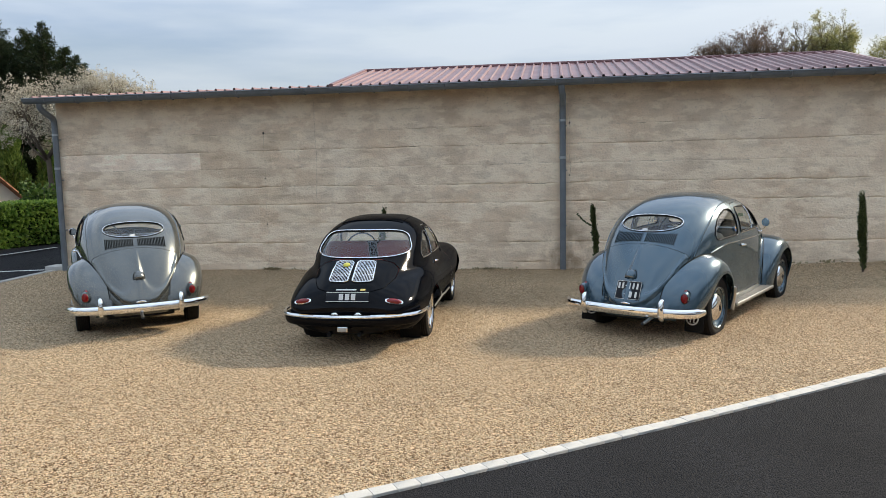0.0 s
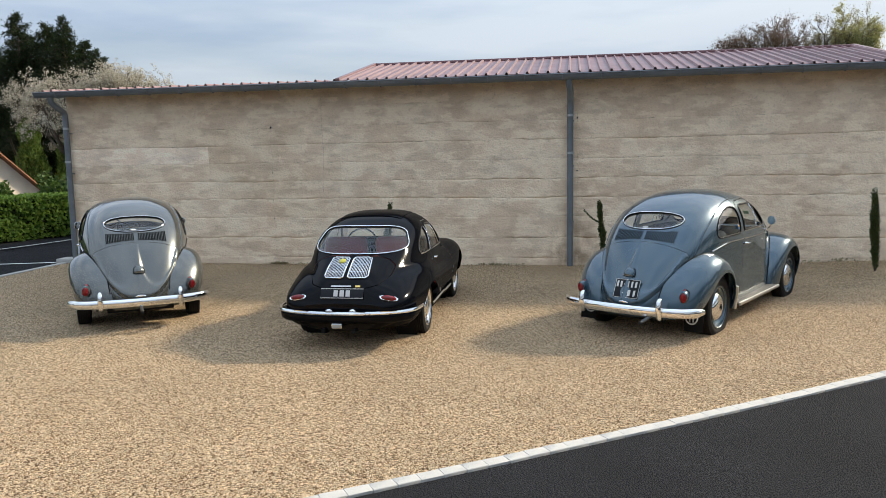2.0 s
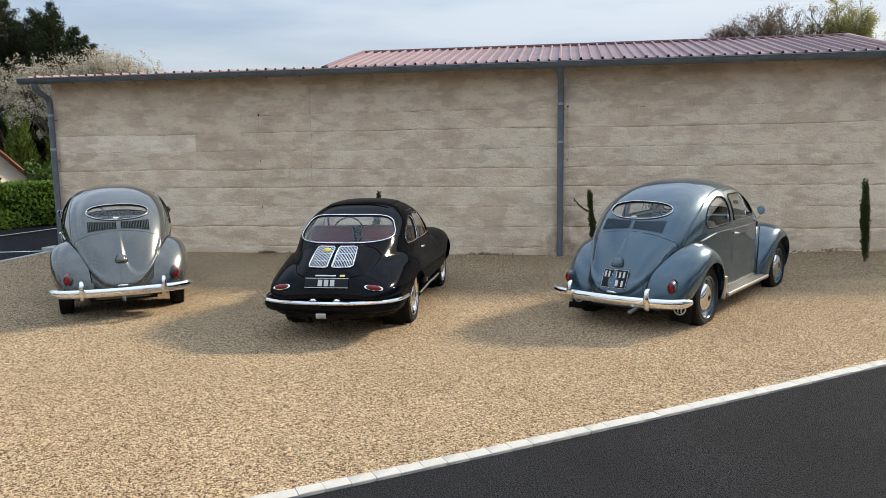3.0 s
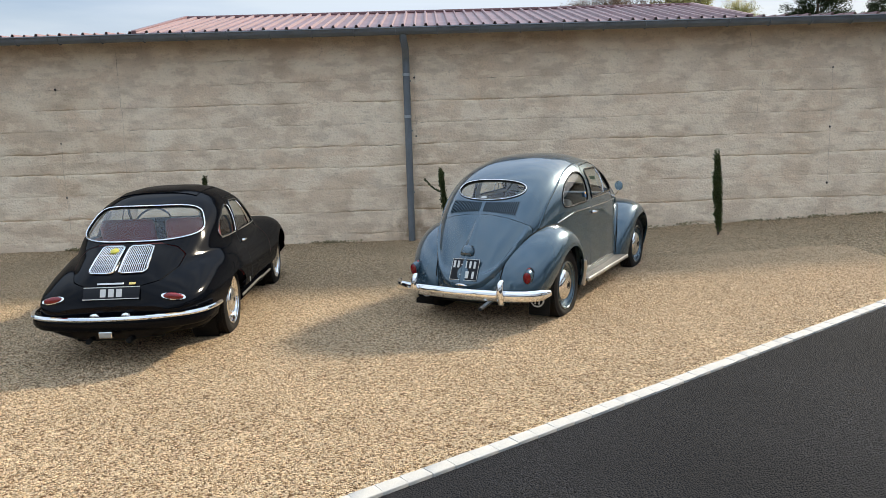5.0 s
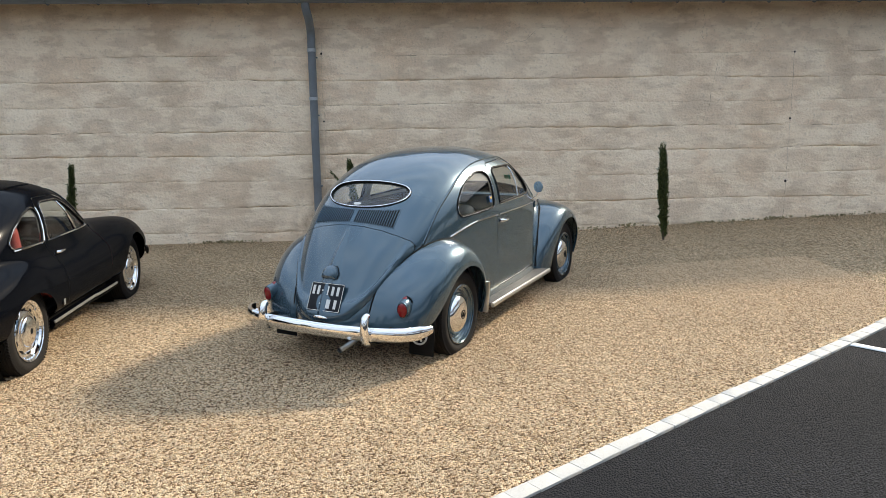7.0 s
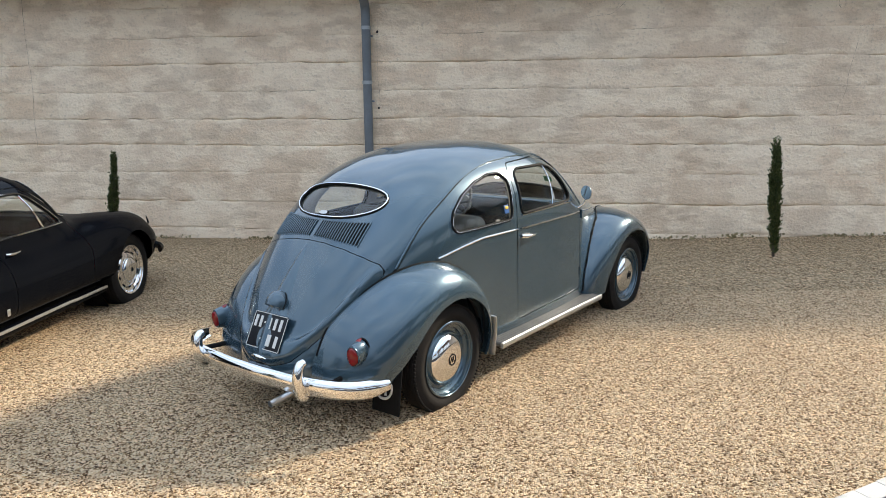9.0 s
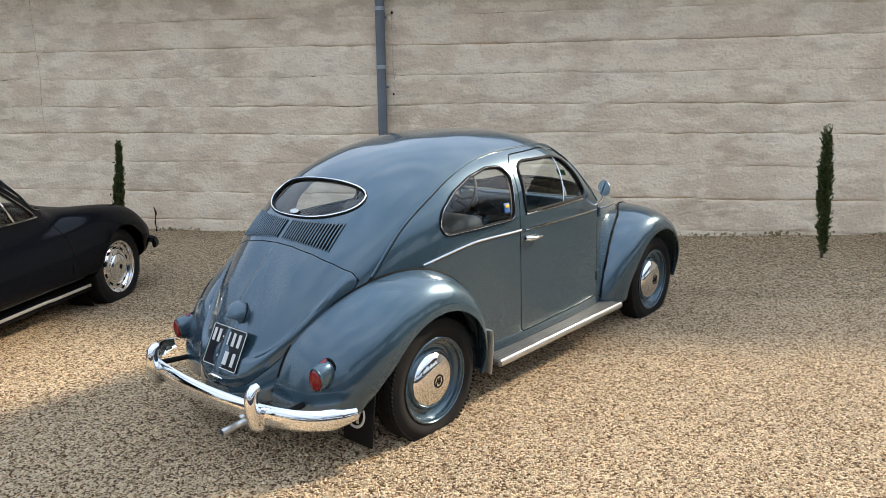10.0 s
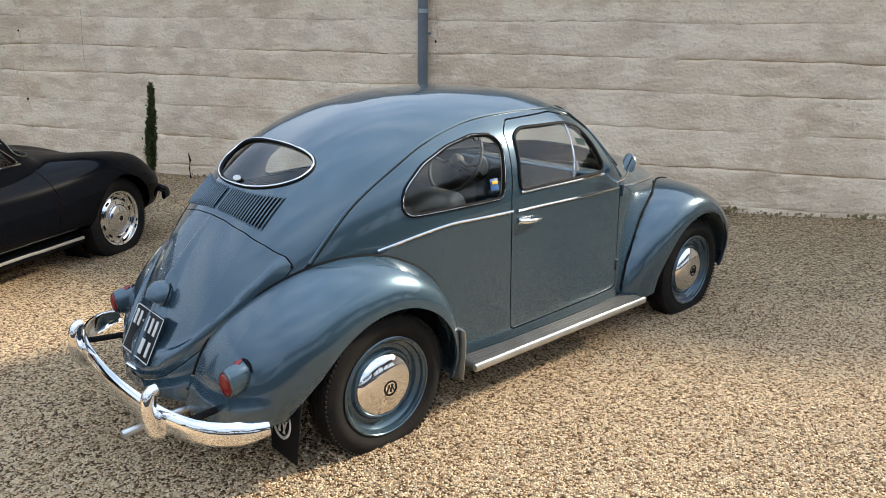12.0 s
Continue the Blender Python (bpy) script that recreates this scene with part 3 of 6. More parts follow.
for vx in (V0, V1):
    rise = math.atan2(RIDGE_Z - EAVE_Z, RIDGE_Y - EAVE_Y)
    run = math.hypot(RIDGE_Z - EAVE_Z, RIDGE_Y - EAVE_Y)
    bm = rbox(0.07, run, 0.05, 0.004, at=(vx, (EAVE_Y + RIDGE_Y) / 2, (EAVE_Z + RIDGE_Z) / 2 + 0.02), turn=Matrix.Rotation(rise, 3, "X"))
    part("verge_trim", bm, M_roof, roof)
    # cheek below the raised roof
    cheek = [(vx, EAVE_Y + 0.2, EAVE_Z - 0.05), (vx, 16.8, EAVE_Z - 0.05), (vx, RIDGE_Y, RIDGE_Z - 0.02), (vx + 0.12, EAVE_Y + 0.2, EAVE_Z - 0.05), (vx + 0.12, 16.8, EAVE_Z - 0.05), (vx + 0.12, RIDGE_Y, RIDGE_Z - 0.02)]
    made("gable_cheek", cheek, [(0, 2, 1), (3, 4, 5), (0, 3, 5, 2), (2, 5, 4, 1), (0, 1, 4, 3)], M_roof, roof, smooth=False)
part("ridge_cap", rbox(V1 - V0 + 0.06, 0.16, 0.045, 0.010, at=((V0 + V1) / 2, RIDGE_Y, RIDGE_Z + 0.008)), M_roof, roof)
soffit = part("ceiling", rbox(28.7, 11.18, 0.03, 0, at=(5.05, 17.31, 3.125)), mat("soffit_board", (0.30, 0.27, 0.24), 0.9, grain=0.2, blotch=0.2), smooth=False)
tagged(soffit, "boarded underside of the roof", "ceiling", kind="structure")
fascia = part("trim", rbox(29.0, 0.03, 0.10, 0.004, at=(5.1, 11.70, 3.12)), mat("eave_board", (0.10, 0.085, 0.07), 0.8, grain=0.3, blotch=0.2))
tagged(fascia, "dark eave board behind the gutter", "trim", kind="structure")


def gutter():
    t = thing("gutter", label="half-round dark grey zinc gutter along the eave", category="gutter")
    prof = [(0.088 * math.cos(a), 0.088 * math.sin(a)) for a in np.linspace(math.pi, 2 * math.pi, 13)]
    inner = [(0.083 * math.cos(a), 0.083 * math.sin(a)) for a in np.linspace(2 * math.pi, math.pi, 13)]
    ring = prof + inner
    y0, z0 = 11.645, 3.138
    v, f, n = [], [], len(ring)
    xs = (-9.49, 19.6)
    for x in xs:
        v += [(x, y0 + a, z0 + b) for a, b in ring]
    f = [(i, (i + 1) % n, n + (i + 1) % n, n + i) for i in range(n)]
    caps = [tuple(range(13)), tuple(n + i for i in range(12, -1, -1))]
    made("trough", v, f + caps, M_grey_metal, t, sharp=50)
    made("bead", *tube([(-9.49, y0 - 0.091, z0 + 0.003), (19.6, y0 - 0.091, z0 + 0.003)], 0.0105, 10), M_grey_metal, t)
    x = -9.05
    while x < 19:
        strap = [(x, y0 + 0.0915 * math.cos(a), z0 + 0.0915 * math.sin(a)) for a in np.linspace(math.pi * 0.98, math.pi * 2, 12)]
        made("bracket", *tube(strap, 0.0045, 6, flat=3.0, up=(1, 0, 0)), M_grey_metal, t)
        x += 0.60
    return t


gutter()


def downpipe(x, left=False):
    """A round zinc pipe with its swan neck, collars and wall clips."""
    t = thing("downpipe", label="round grey zinc downpipe fixed to the wall with collars", category="downpipe")
    r = 0.052
    base_z = ground_z(x, 12) - 0.03
    if left:
        path = smoothline([(x - 0.05, 11.65, 3.06), (x - 0.05, 11.66, 2.99), (x - 0.03, 11.76, 2.90), (x + 0.0, 11.93, 2.80), (x, 11.96, 2.66)], 0.04) + [Vector((x, 11.96, base_z))]
    else:
        path = smoothline([(x - 0.02, 11.65, 3.06), (x - 0.02, 11.66, 3.0), (x, 11.76, 2.88), (x, 11.93, 2.76), (x, 11.96, 2.62)], 0.04) + [Vector((x, 11.96, base_z))]
    made("pipe", *tube(path, r, 20, up=(1, 0, 0)), M_grey_metal, t)
    for z in (2.51, 1.895):
        v, f = lathe([(r, -0.02), (r + 0.006, -0.018), (r + 0.006, 0.018), (r, 0.02)], 20, "z")
        made("collar", [(a + x, b + 11.96, c + z) for a, b, c in v], f, M_zinc, t)
    for z in (2.42, 1.68, 0.75):
        part("clip", rbox(0.02, 0.07, 0.02, 0.004, at=(x + 0.056, 12.0, z)), M_grey_metal, t)
    return t


downpipe(0.07)
downpipe(-9.16, True)
slab = part("concrete_pad", rbox(0.52, 0.34, 0.10, 0.01, at=(-9.32, 12.12, 0.02)), M_kerb)
tagged(slab, "small pale concrete pad at the foot of the downpipe", "concrete pad")

# ---------------------------------------------------------------- car tools
def poly_field(points, r=0.0):
    """Signed distance to a rounded outline: negative inside."""
    pts = [tuple(p) for p in points]
    n = len(pts)
    lo0, hi0 = min(p[0] for p in pts) - 0.2, max(p[0] for p in pts) + 0.2
    lo1, hi1 = min(p[1] for p in pts) - 0.2, max(p[1] for p in pts) + 0.2

    def at(a, b):
        if a < lo0 or a > hi0 or b < lo1 or b > hi1:
            return 0.2
        d, inside = 1e9, False
        for i in range(n):
            x0, y0 = pts[i]
            x1, y1 = pts[(i + 1) % n]
            ex, ey, wx, wy = x1 - x0, y1 - y0, a - x0, b - y0
            t = min(1.0, max(0.0, (wx * ex + wy * ey) / (ex * ex + ey * ey)))
            d = min(d, (wx - ex * t) ** 2 + (wy - ey * t) ** 2)
            if (y0 > b) != (y1 > b) and a < ex * (b - y0) / ey + x0:
                inside = not inside
        d = math.sqrt(d)
        return (-d if inside else d) - r

    return at


def mirror_poly(half):
    """A closed outline from its half with first coordinate positive."""
    return half + [(-a, b) for a, b in reversed(half) if a > 1e-6]


def ring_body(xs, radius, axis_z, a0=-62, a1=242, steps=132, fine=False):
    """A skin of rings round a spine. radius(x, c, s) in the direction (c, s); axis_z(x): the spine's height."""
    v, f = [], []
    turn = [radians(a0 + (a1 - a0) * j / steps) for j in range(steps + 1)]
    turn = sorted(turn + [radians(70.5 + k) for k in range(40)]) if fine else turn
    steps = len(turn) - 1
    for x in xs:
        z0 = axis_z(x)
        for a in turn:
            c, s = math.cos(a), math.sin(a)
            r = radius(x, c, s)
            v.append((x, r * c, z0 + r * s))
    n = steps + 1
    f = [(i * n + j, i * n + j + 1, (i + 1) * n + j + 1, (i + 1) * n + j) for i in range(len(xs) - 1) for j in range(steps)]
    return v, f


def polar_fender(hub, R, r_in, y_in, y_out, a0, a1, side, p=2.3, steps=56, ribs=22, lip=0.022):
    """A wing over a wheel: from the body (y_in, radius R) round to the lip of the opening (y_out, radius r_in); all as functions of the angle in degrees.
    side: 1 left, -1 right."""
    v, f = [], []
    for i in range(steps + 1):
        deg = a0 + (a1 - a0) * i / steps
        a = radians(deg)
        ro, ri, yi, yo = R(deg), r_in(deg), y_in(deg), y_out(deg)
        row = []
        for j in range(ribs + 1):
            w = math.pi / 2 * j / ribs
            r = ri + (ro - ri) * math.cos(w) ** (2 / p)
            y = yi + (yo - yi) * math.sin(w) ** (2 / p)
            row.append((r, y))
        row.append((ri - 0.002, yo - lip * 0.4))
        row.append((ri + 0.004, yo - lip))
        for r, y in row:
            v.append((hub[0] + r * math.cos(a), side * y, hub[1] + r * math.sin(a)))
    n = ribs + 3
    for i in range(steps):
        for j in range(n - 1):
            q = (i * n + j, i * n + j + 1, (i + 1) * n + j + 1, (i + 1) * n + j)
            f.append(q if side > 0 else q[::-1])
    return v, f


def bars(name, parent, material, rows, frame_of, thick=0.003):
    """Plain bars in place of letters. rows: (u, v, width, height) in the plate's plane."""
    for u, w, sx, sz in rows:
        m = frame_of @ Matrix.Translation((u, 0, w))
        bm = rbox(sx, thick, sz, 0.0008, segs=1)
        bmesh.ops.transform(bm, matrix=m, verts=bm.verts)
        part(name, bm, material, parent)


def put_wheel(parent, x, y, hub_z, side, R, width, rim_r, style, rim_mat):
    """A tyre on a steel rim with a chrome cap. side: 1 left, -1 right. The face looks along -y before it is turned."""
    m = Matrix.Translation((x, y, hub_z)) @ (Matrix.Rotation(math.pi, 4, "Z") if side > 0 else Matrix())
    w = width / 2
    prof = [(rim_r - 0.012, w * 0.62), (rim_r + 0.004, w * 0.86), (rim_r + 0.03, w * 0.99), (R - 0.06, w * 1.06), (R - 0.03, w * 1.0), (R - 0.012, w * 0.86), (R - 0.003, w * 0.66)]
    for g in (0.56, 0.28, 0.0, -0.28, -0.56):
        prof += [(R, w * (g + 0.10)), (R, w * (g + 0.03)), (R - 0.007, w * (g + 0.02)), (R - 0.007, w * (g - 0.02)), (R, w * (g - 0.03)), (R, w * (g - 0.10))]
    prof += [(R - 0.003, -w * 0.66), (R - 0.012, -w * 0.86), (R - 0.014, -w * 0.88), (R - 0.03, -w * 1.0), (R - 0.036, -w * 1.012), (R - 0.038, -w * 1.03), (R - 0.06, -w * 1.06), (rim_r + 0.035, -w * 1.0), (rim_r + 0.033, -w * 0.985), (rim_r + 0.004, -w * 0.86), (rim_r - 0.012, -w * 0.62)]
    wheel = part("wheel", rbox(0.08, width * 0.4, 0.08, 0.02, at=(0, 0.03, 0)), M_under, parent)
    wheel.matrix_basis = m
    tyre = made("tyre", *lathe(prof, 72), M_rubber, wheel, sharp=35)
    # shoulder blocks of the tread
    bm = bmesh.new()
    for k in range(90):
        a = 2 * math.pi * k / 90
        for s in (-1, 1):
            b = rbox(0.0125, w * 0.30, 0.010, 0.002, segs=1)
            bmesh.ops.transform(b, matrix=Matrix.Rotation(-a, 4, "Y") @ Matrix.Translation((0, s * w * 0.80, R - 0.008)) @ Matrix.Rotation(s * 0.25, 4, "X"), verts=b.verts)
            tmp = bpy.data.meshes.new("t")
            b.to_mesh(tmp)
            b.free()
            bm.from_mesh(tmp)
            bpy.data.meshes.remove(tmp)
    tagged(part("tread", bm, M_rubber, wheel), kind="stuff")
    f = -w
    if style == "cap":
        rim = [(rim_r + 0.006, f * 0.98), (rim_r + 0.004, f * 0.90), (rim_r - 0.008, f * 0.82), (rim_r - 0.012, f * 0.60), (rim_r - 0.020, f * 0.50), (rim_r - 0.028, f * 0.44), (rim_r - 0.034, f * 0.30), (rim_r - 0.050, f * 0.32), (rim_r - 0.060, f * 0.50), (rim_r - 0.075, f * 0.58), (0.02, f * 0.62)]
        made("rim", *lathe(rim, 64), rim_mat, wheel, sharp=25)
        made("rim_edge", *lathe([(rim_r + 0.007, f * 0.99), (rim_r + 0.010, f * 0.95), (rim_r + 0.004, f * 0.92), (rim_r, f * 0.95), (rim_r + 0.003, f)], 64, closed=True), rim_mat, wheel)
        cap = [(0.138, f * 0.50), (0.141, f * 0.64), (0.138, f * 0.70), (0.128, f * 0.84), (0.112, f * 0.97), (0.085, f * 1.10), (0.050, f * 1.19), (0.0005, f * 1.21)]
        made("hubcap", *lathe(cap, 64), M_chrome, wheel, "domed chrome hubcap", sharp=50)
        made("badge_ring", *lathe([(0.030, f * 1.205), (0.034, f * 1.225), (0.030, f * 1.245), (0.0265, f * 1.22)], 32, closed=True), M_black, wheel)
        for u, t in ((-0.010, 0.45), (0.0, -0.45), (0.008, 0.45), (0.014, -0.45)):
            bm = rbox(0.0045, 0.004, 0.036, 0.001, segs=1)
            bmesh.ops.transform(bm, matrix=Matrix.Translation((u - 0.003, f * 1.225, 0)) @ Matrix.Rotation(t, 4, "Y"), verts=bm.verts)
            part("badge_bar", bm, M_black, wheel)
    else:
        rim = [(rim_r + 0.008, f * 1.0), (rim_r + 0.010, f * 0.94), (rim_r - 0.006, f * 0.84), (rim_r - 0.012, f * 0.60), (rim_r - 0.024, f * 0.46), (rim_r - 0.040, f * 0.42), (rim_r - 0.062, f * 0.66), (rim_r - 0.075, f * 0.72), (0.02, f * 0.72)]
        made("rim", *lathe(rim, 64), M_chrome, wheel, "chromed slotted steel rim", sharp=25)
        for k in range(10):
            a = 2 * math.pi * k / 10
            bm = rbox(0.036, 0.006, 0.017, 0.008, at=(0, f * 0.60, rim_r - 0.050), segs=3)
            bmesh.ops.transform(bm, matrix=Matrix.Rotation(a, 4, "Y") @ Matrix.Translation((0, 0, 0)), verts=bm.verts)
            part("slot", bm, M_black, wheel)
        cap = [(0.108, f * 0.68), (0.110, f * 0.82), (0.103, f * 0.95), (0.085, f * 1.06), (0.055, f * 1.13), (0.030, f * 1.15), (0.0005, f * 1.155)]
        made("hubcap", *lathe(cap, 64), M_chrome, wheel, "flat-domed chrome hubcap", sharp=50)
        made("badge", *lathe([(0.020, f * 1.14), (0.020, f * 1.17), (0.014, f * 1.19), (0.0005, f * 1.19)], 24), M_black, wheel)
    return wheel


def steering_wheel(parent, at, material, R=0.20, tilt=62):
    """A two-spoke wheel on its column. The rim's plane faces the driver."""
    m = Matrix.Translation(at) @ Matrix.Rotation(radians(-tilt), 4, "Y")
    v, f = lathe([(R + 0.010 * math.cos(a), 0.010 * math.sin(a)) for a in np.linspace(0, 2 * math.pi, 10, endpoint=False)], 48, "z", closed=True)
    w = made("steering_wheel", *moved((v, f), m), material, parent)
    made("hub", *moved(lathe([(0.045, -0.03), (0.045, 0.0), (0.030, 0.018), (0.0005, 0.022)], 24, "z"), m), material, w)
    for s in (-1, 1):
        made("spoke", *moved(tube([(0.005, s * 0.03, -0.005), (-0.02, s * 0.10, -0.008), (0.0, s * R, 0)], 0.010, 8), m), material, w)
    made("column", *moved(tube([(0, 0, 0), (0, 0, -0.40)], 0.022, 12), m), M_black, w)
    return w


def seat(parent, x, y, z, material, width=0.50, back=0.50):
    """A bucket seat: cushion and backrest."""
    bm = rbox(0.50, width, 0.16, 0.06, at=(x, y, z), segs=4)
    c = part("seat_cushion", bm, material, parent)
    bm = rbox(0.13, width, back, 0.06, at=(x - 0.28, y, z + back * 0.48), turn=Matrix.Rotation(radians(-14), 3, "Y"), segs=4)
    part("backrest", bm, material, parent)

# ---------------------------------------------------------------- the rounded saloon
B_TOP = [(-0.79, 0.37), (-0.757, 0.44), (-0.705, 0.54), (-0.63, 0.66), (-0.538, 0.795), (-0.445, 0.912), (-0.34, 1.025), (-0.224, 1.128), (-0.088, 1.228), (0.082, 1.314), (0.30, 1.384), (0.55, 1.424), (0.80, 1.436),
         (1.02, 1.430), (1.22, 1.407), (1.38, 1.365), (1.48, 1.316), (1.57, 1.236), (1.67, 1.13), (1.76, 1.062), (1.86, 1.036), (2.10, 0.995), (2.40, 0.915), (2.65, 0.80), (2.85, 0.645), (2.95, 0.50), (2.99, 0.40)]
B_WIDE = [(-0.79, 0.10), (-0.757, 0.19), (-0.705, 0.265), (-0.63, 0.33), (-0.538, 0.385), (-0.445, 0.43), (-0.27, 0.495), (-0.088, 0.543), (0.15, 0.588), (0.45, 0.617), (0.80, 0.632), (1.20, 0.632), (1.60, 0.620), (1.80, 0.59), (2.0, 0.535),
          (2.40, 0.42), (2.80, 0.275), (2.95, 0.15), (2.99, 0.08)]
B_AXIS = [(-0.79, 0.33), (-0.63, 0.43), (-0.445, 0.58), (-0.27, 0.70), (0.0, 0.80), (0.30, 0.85), (1.60, 0.85), (1.9, 0.80), (2.4, 0.64), (2.99, 0.36)]
B_POW = [(-0.79, 2.2), (-0.445, 2.5), (0.0, 2.6), (0.6, 2.6), (1.4, 2.7), (1.8, 2.4), (2.9, 2.1)]
B_LOW = [(-0.79, 0.31), (-0.445, 0.26), (0.3, 0.17), (2.2, 0.17), (2.99, 0.33)]


class BeetleForm:
    def __init__(self):
        self.memo = {}

    def at(self, x):
        k = round(x, 5)
        if k not in self.memo:
            self.memo[k] = tuple(curve_at(c, x) for c in (B_TOP, B_WIDE, B_AXIS, B_POW, B_LOW))
        return self.memo[k]

    def radius(self, x, c, s):
        top, wide, axis, p, low = self.at(x)
        return super_r(c, s, wide, top - axis, p) if s >= 0 else super_r(c, s, wide, axis - low, 16)

    def axis(self, x):
        return self.at(x)[2]

    def side_y(self, x, z):
        top, wide, axis, p, low = self.at(x)
        if z <= axis:
            return wide * max(0.0, 1 - min(1, (axis - z) / (axis - low)) ** 16) ** (1 / 16)
        return wide * max(0.0, 1 - min(1, (z - axis) / (top - axis)) ** p) ** (1 / p)

    def rear_x(self, y, z):
        a, b = -0.79, 0.6
        for _ in range(30):
            m = (a + b) / 2
            if self.side_y(m, z) >= abs(y) and self.at(m)[0] >= z:
                b = m
            else:
                a = m
        return (a + b) / 2


FORM = BeetleForm()


def rear_frame(y, z):
    """A place on the tail: x along the car's right, y out of the skin, z up the skin."""
    e = 0.02
    p = Vector((FORM.rear_x(y, z), y, z))
    up = (Vector((FORM.rear_x(y, z + e), y, z + e)) - p).normalized()
    across = (Vector((FORM.rear_x(y - e, z), y - e, z)) - p).normalized()
    out = across.cross(up).normalized() * -1
    if out.x > 0:
        out = -out
    across = out.cross(up).normalized()
    m = Matrix((across, out, up)).transposed().to_4x4()
    m.translation = p
    return m


LID = mirror_poly([(0.0, 0.962), (0.12, 0.957), (0.26, 0.935), (0.37, 0.90), (0.445, 0.862), (0.47, 0.825), (0.458, 0.765), (0.41, 0.66), (0.345, 0.56), (0.265, 0.46), (0.19, 0.39), (0.10, 0.362), (0.0, 0.357)])
OVAL_Z = 1.155


def lid_swell(p):
    """The pressed centre rib and the raised skirt of the engine lid."""
    y, z = abs(p.y), p.z
    rib_w = 0.016 + 0.062 * min(1, max(0, (0.95 - z) / 0.30)) ** 1.3
    rib = 0.030 * (0.5 + 0.5 * math.cos(math.pi * min(1, y / rib_w))) * min(1, max(0, (0.95 - z) / 0.22))
    edge = 0.495 + (5.0 * (y - 0.17) ** 2 if y > 0.17 else 9.0 * (0.17 - y) ** 2)
    skirt = 0.024 / (1 + math.exp(-(edge - z) / 0.007))
    return max(rib, skirt)


def beetle(m, paint, label, details):
    car = thing("car", m, label=label, category="car", group="parked classic cars")
    xs = sorted(set(list(np.linspace(-0.79, -0.46, 26)) + list(np.linspace(-0.46, 1.8, 112)) + list(np.linspace(1.8, 2.99, 40))))
    skin = ring_body(xs, FORM.radius, FORM.axis, fine=True)
    tail_n = 173
    skin = (skin[0], skin[1] + [tuple(range(tail_n))])
    # wheel wells
    for hx, r in ((0.0, 0.40), (2.40, 0.42)):
        skin, _ = cut(skin, lambda p: max(math.hypot(p.x - hx, p.z - 0.28) - r, 0.30 - abs(p.y)))
    # windows
    oval = lambda p: (((abs(p.y) / 0.330) ** 2.25 + (abs(p.z - OVAL_Z) / 0.080) ** 2.25) ** (1 / 2.25) - 1) * 0.1 if p.x < 0.35 else 1.0
    quarter = poly_field([(0.728, 1.205), (0.70, 1.232), (0.60, 1.236), (0.448, 1.203), (0.30, 1.142), (0.195, 1.06), (0.178, 1.0), (0.20, 0.988), (0.688, 0.998)], 0.022)
    door_glass = poly_field([(0.832, 1.01), (0.862, 1.225), (0.915, 1.25), (1.25, 1.248), (1.345, 1.222), (1.40, 1.15), (1.462, 1.02)], 0.016)
    shield = poly_field([(0.50, 1.03), (0.40, 1.27), (-0.40, 1.27), (-0.50, 1.03)], 0.04)
    panes = []
    skin, g = cut(skin, oval)
    panes.append(("rear_window", g))
    skin, g = cut(skin, lambda p: quarter(p.x, p.z) if p.z > 0.7 else 0.2)
    panes.append(("quarter_window", g))
    skin, g = cut(skin, lambda p: shield(p.y, p.z) if 1.40 < p.x < 1.85 else 0.2)
    panes.append(("windscreen", g))
    # headliner and inner skin, with the same openings
    door_out = poly_field([(0.79, 0.33), (0.775, 0.96), (0.812, 1.25), (0.86, 1.29), (1.2, 1.302), (1.37, 1.27), (1.46, 1.19), (1.61, 0.94), (1.63, 0.345)], 0.015)
    lid_out = poly_field(LID, 0.0)
    inner_all, _ = cut(skin, lambda p: door_glass(p.x, p.z) if p.z > 0.7 else 0.2)
    inner, _ = cut(inner_all, lambda p: 1 if (-0.30 < p.x < 1.72 and p.z > 0.42) else -1)
    part_in = inset(inner, 0.022)
    up, low = cut(part_in, lambda p: p.z - 0.97)
    made("headliner", up[0], [f[::-1] for f in up[1]], M_headliner, car)
    made("side_lining", low[0], [f[::-1] for f in low[1]], M_dark_card, car)
    skin, doors = cut(skin, lambda p: door_out(p.x, p.z) if abs(p.y) > 0.2 else 0.2, 0.006)
    doors, dg = cut(doors, lambda p: door_glass(p.x, p.z) if p.z > 0.7 else 0.2)
    panes.append(("door_window", dg))
    skin, lid = cut(skin, lambda p: lid_out(p.y, p.z) if p.x < 0.0 else 0.2, 0.0032)
    body = made("body", *skin, paint, car, sharp=50)
    for side, name in ((1, "door"), (-1, "door")):
        half, _ = cut(doors, lambda p: p.y * side)
        d = made(name, *half, paint, car, sharp=50)
        inner_half = inset(half, 0.010)
        made("door_return", inner_half[0], [f[::-1] for f in inner_half[1]], M_dark_card, d, sharp=50)
        hy = lambda x, z, o: side * (FORM.side_y(x, z) + o)
        h = made("handle", *tube([(0.82, hy(0.82, 0.852, 0.004), 0.852), (0.83, hy(0.83, 0.851, 0.020), 0.851), (0.862, hy(0.862, 0.850, 0.031), 0.850), (0.905, hy(0.905, 0.848, 0.030), 0.848), (0.95, hy(0.95, 0.846, 0.020), 0.846)], [0.014, 0.014, 0.011, 0.010, 0.006], 10), M_chrome, d, "chrome pull handle")
        made("lock_plate", *tube([(0.805, hy(0.805, 0.853, 0.002), 0.853), (0.885, hy(0.885, 0.849, 0.003), 0.849)], 0.016, 10, flat=0.3), M_chrome, d)
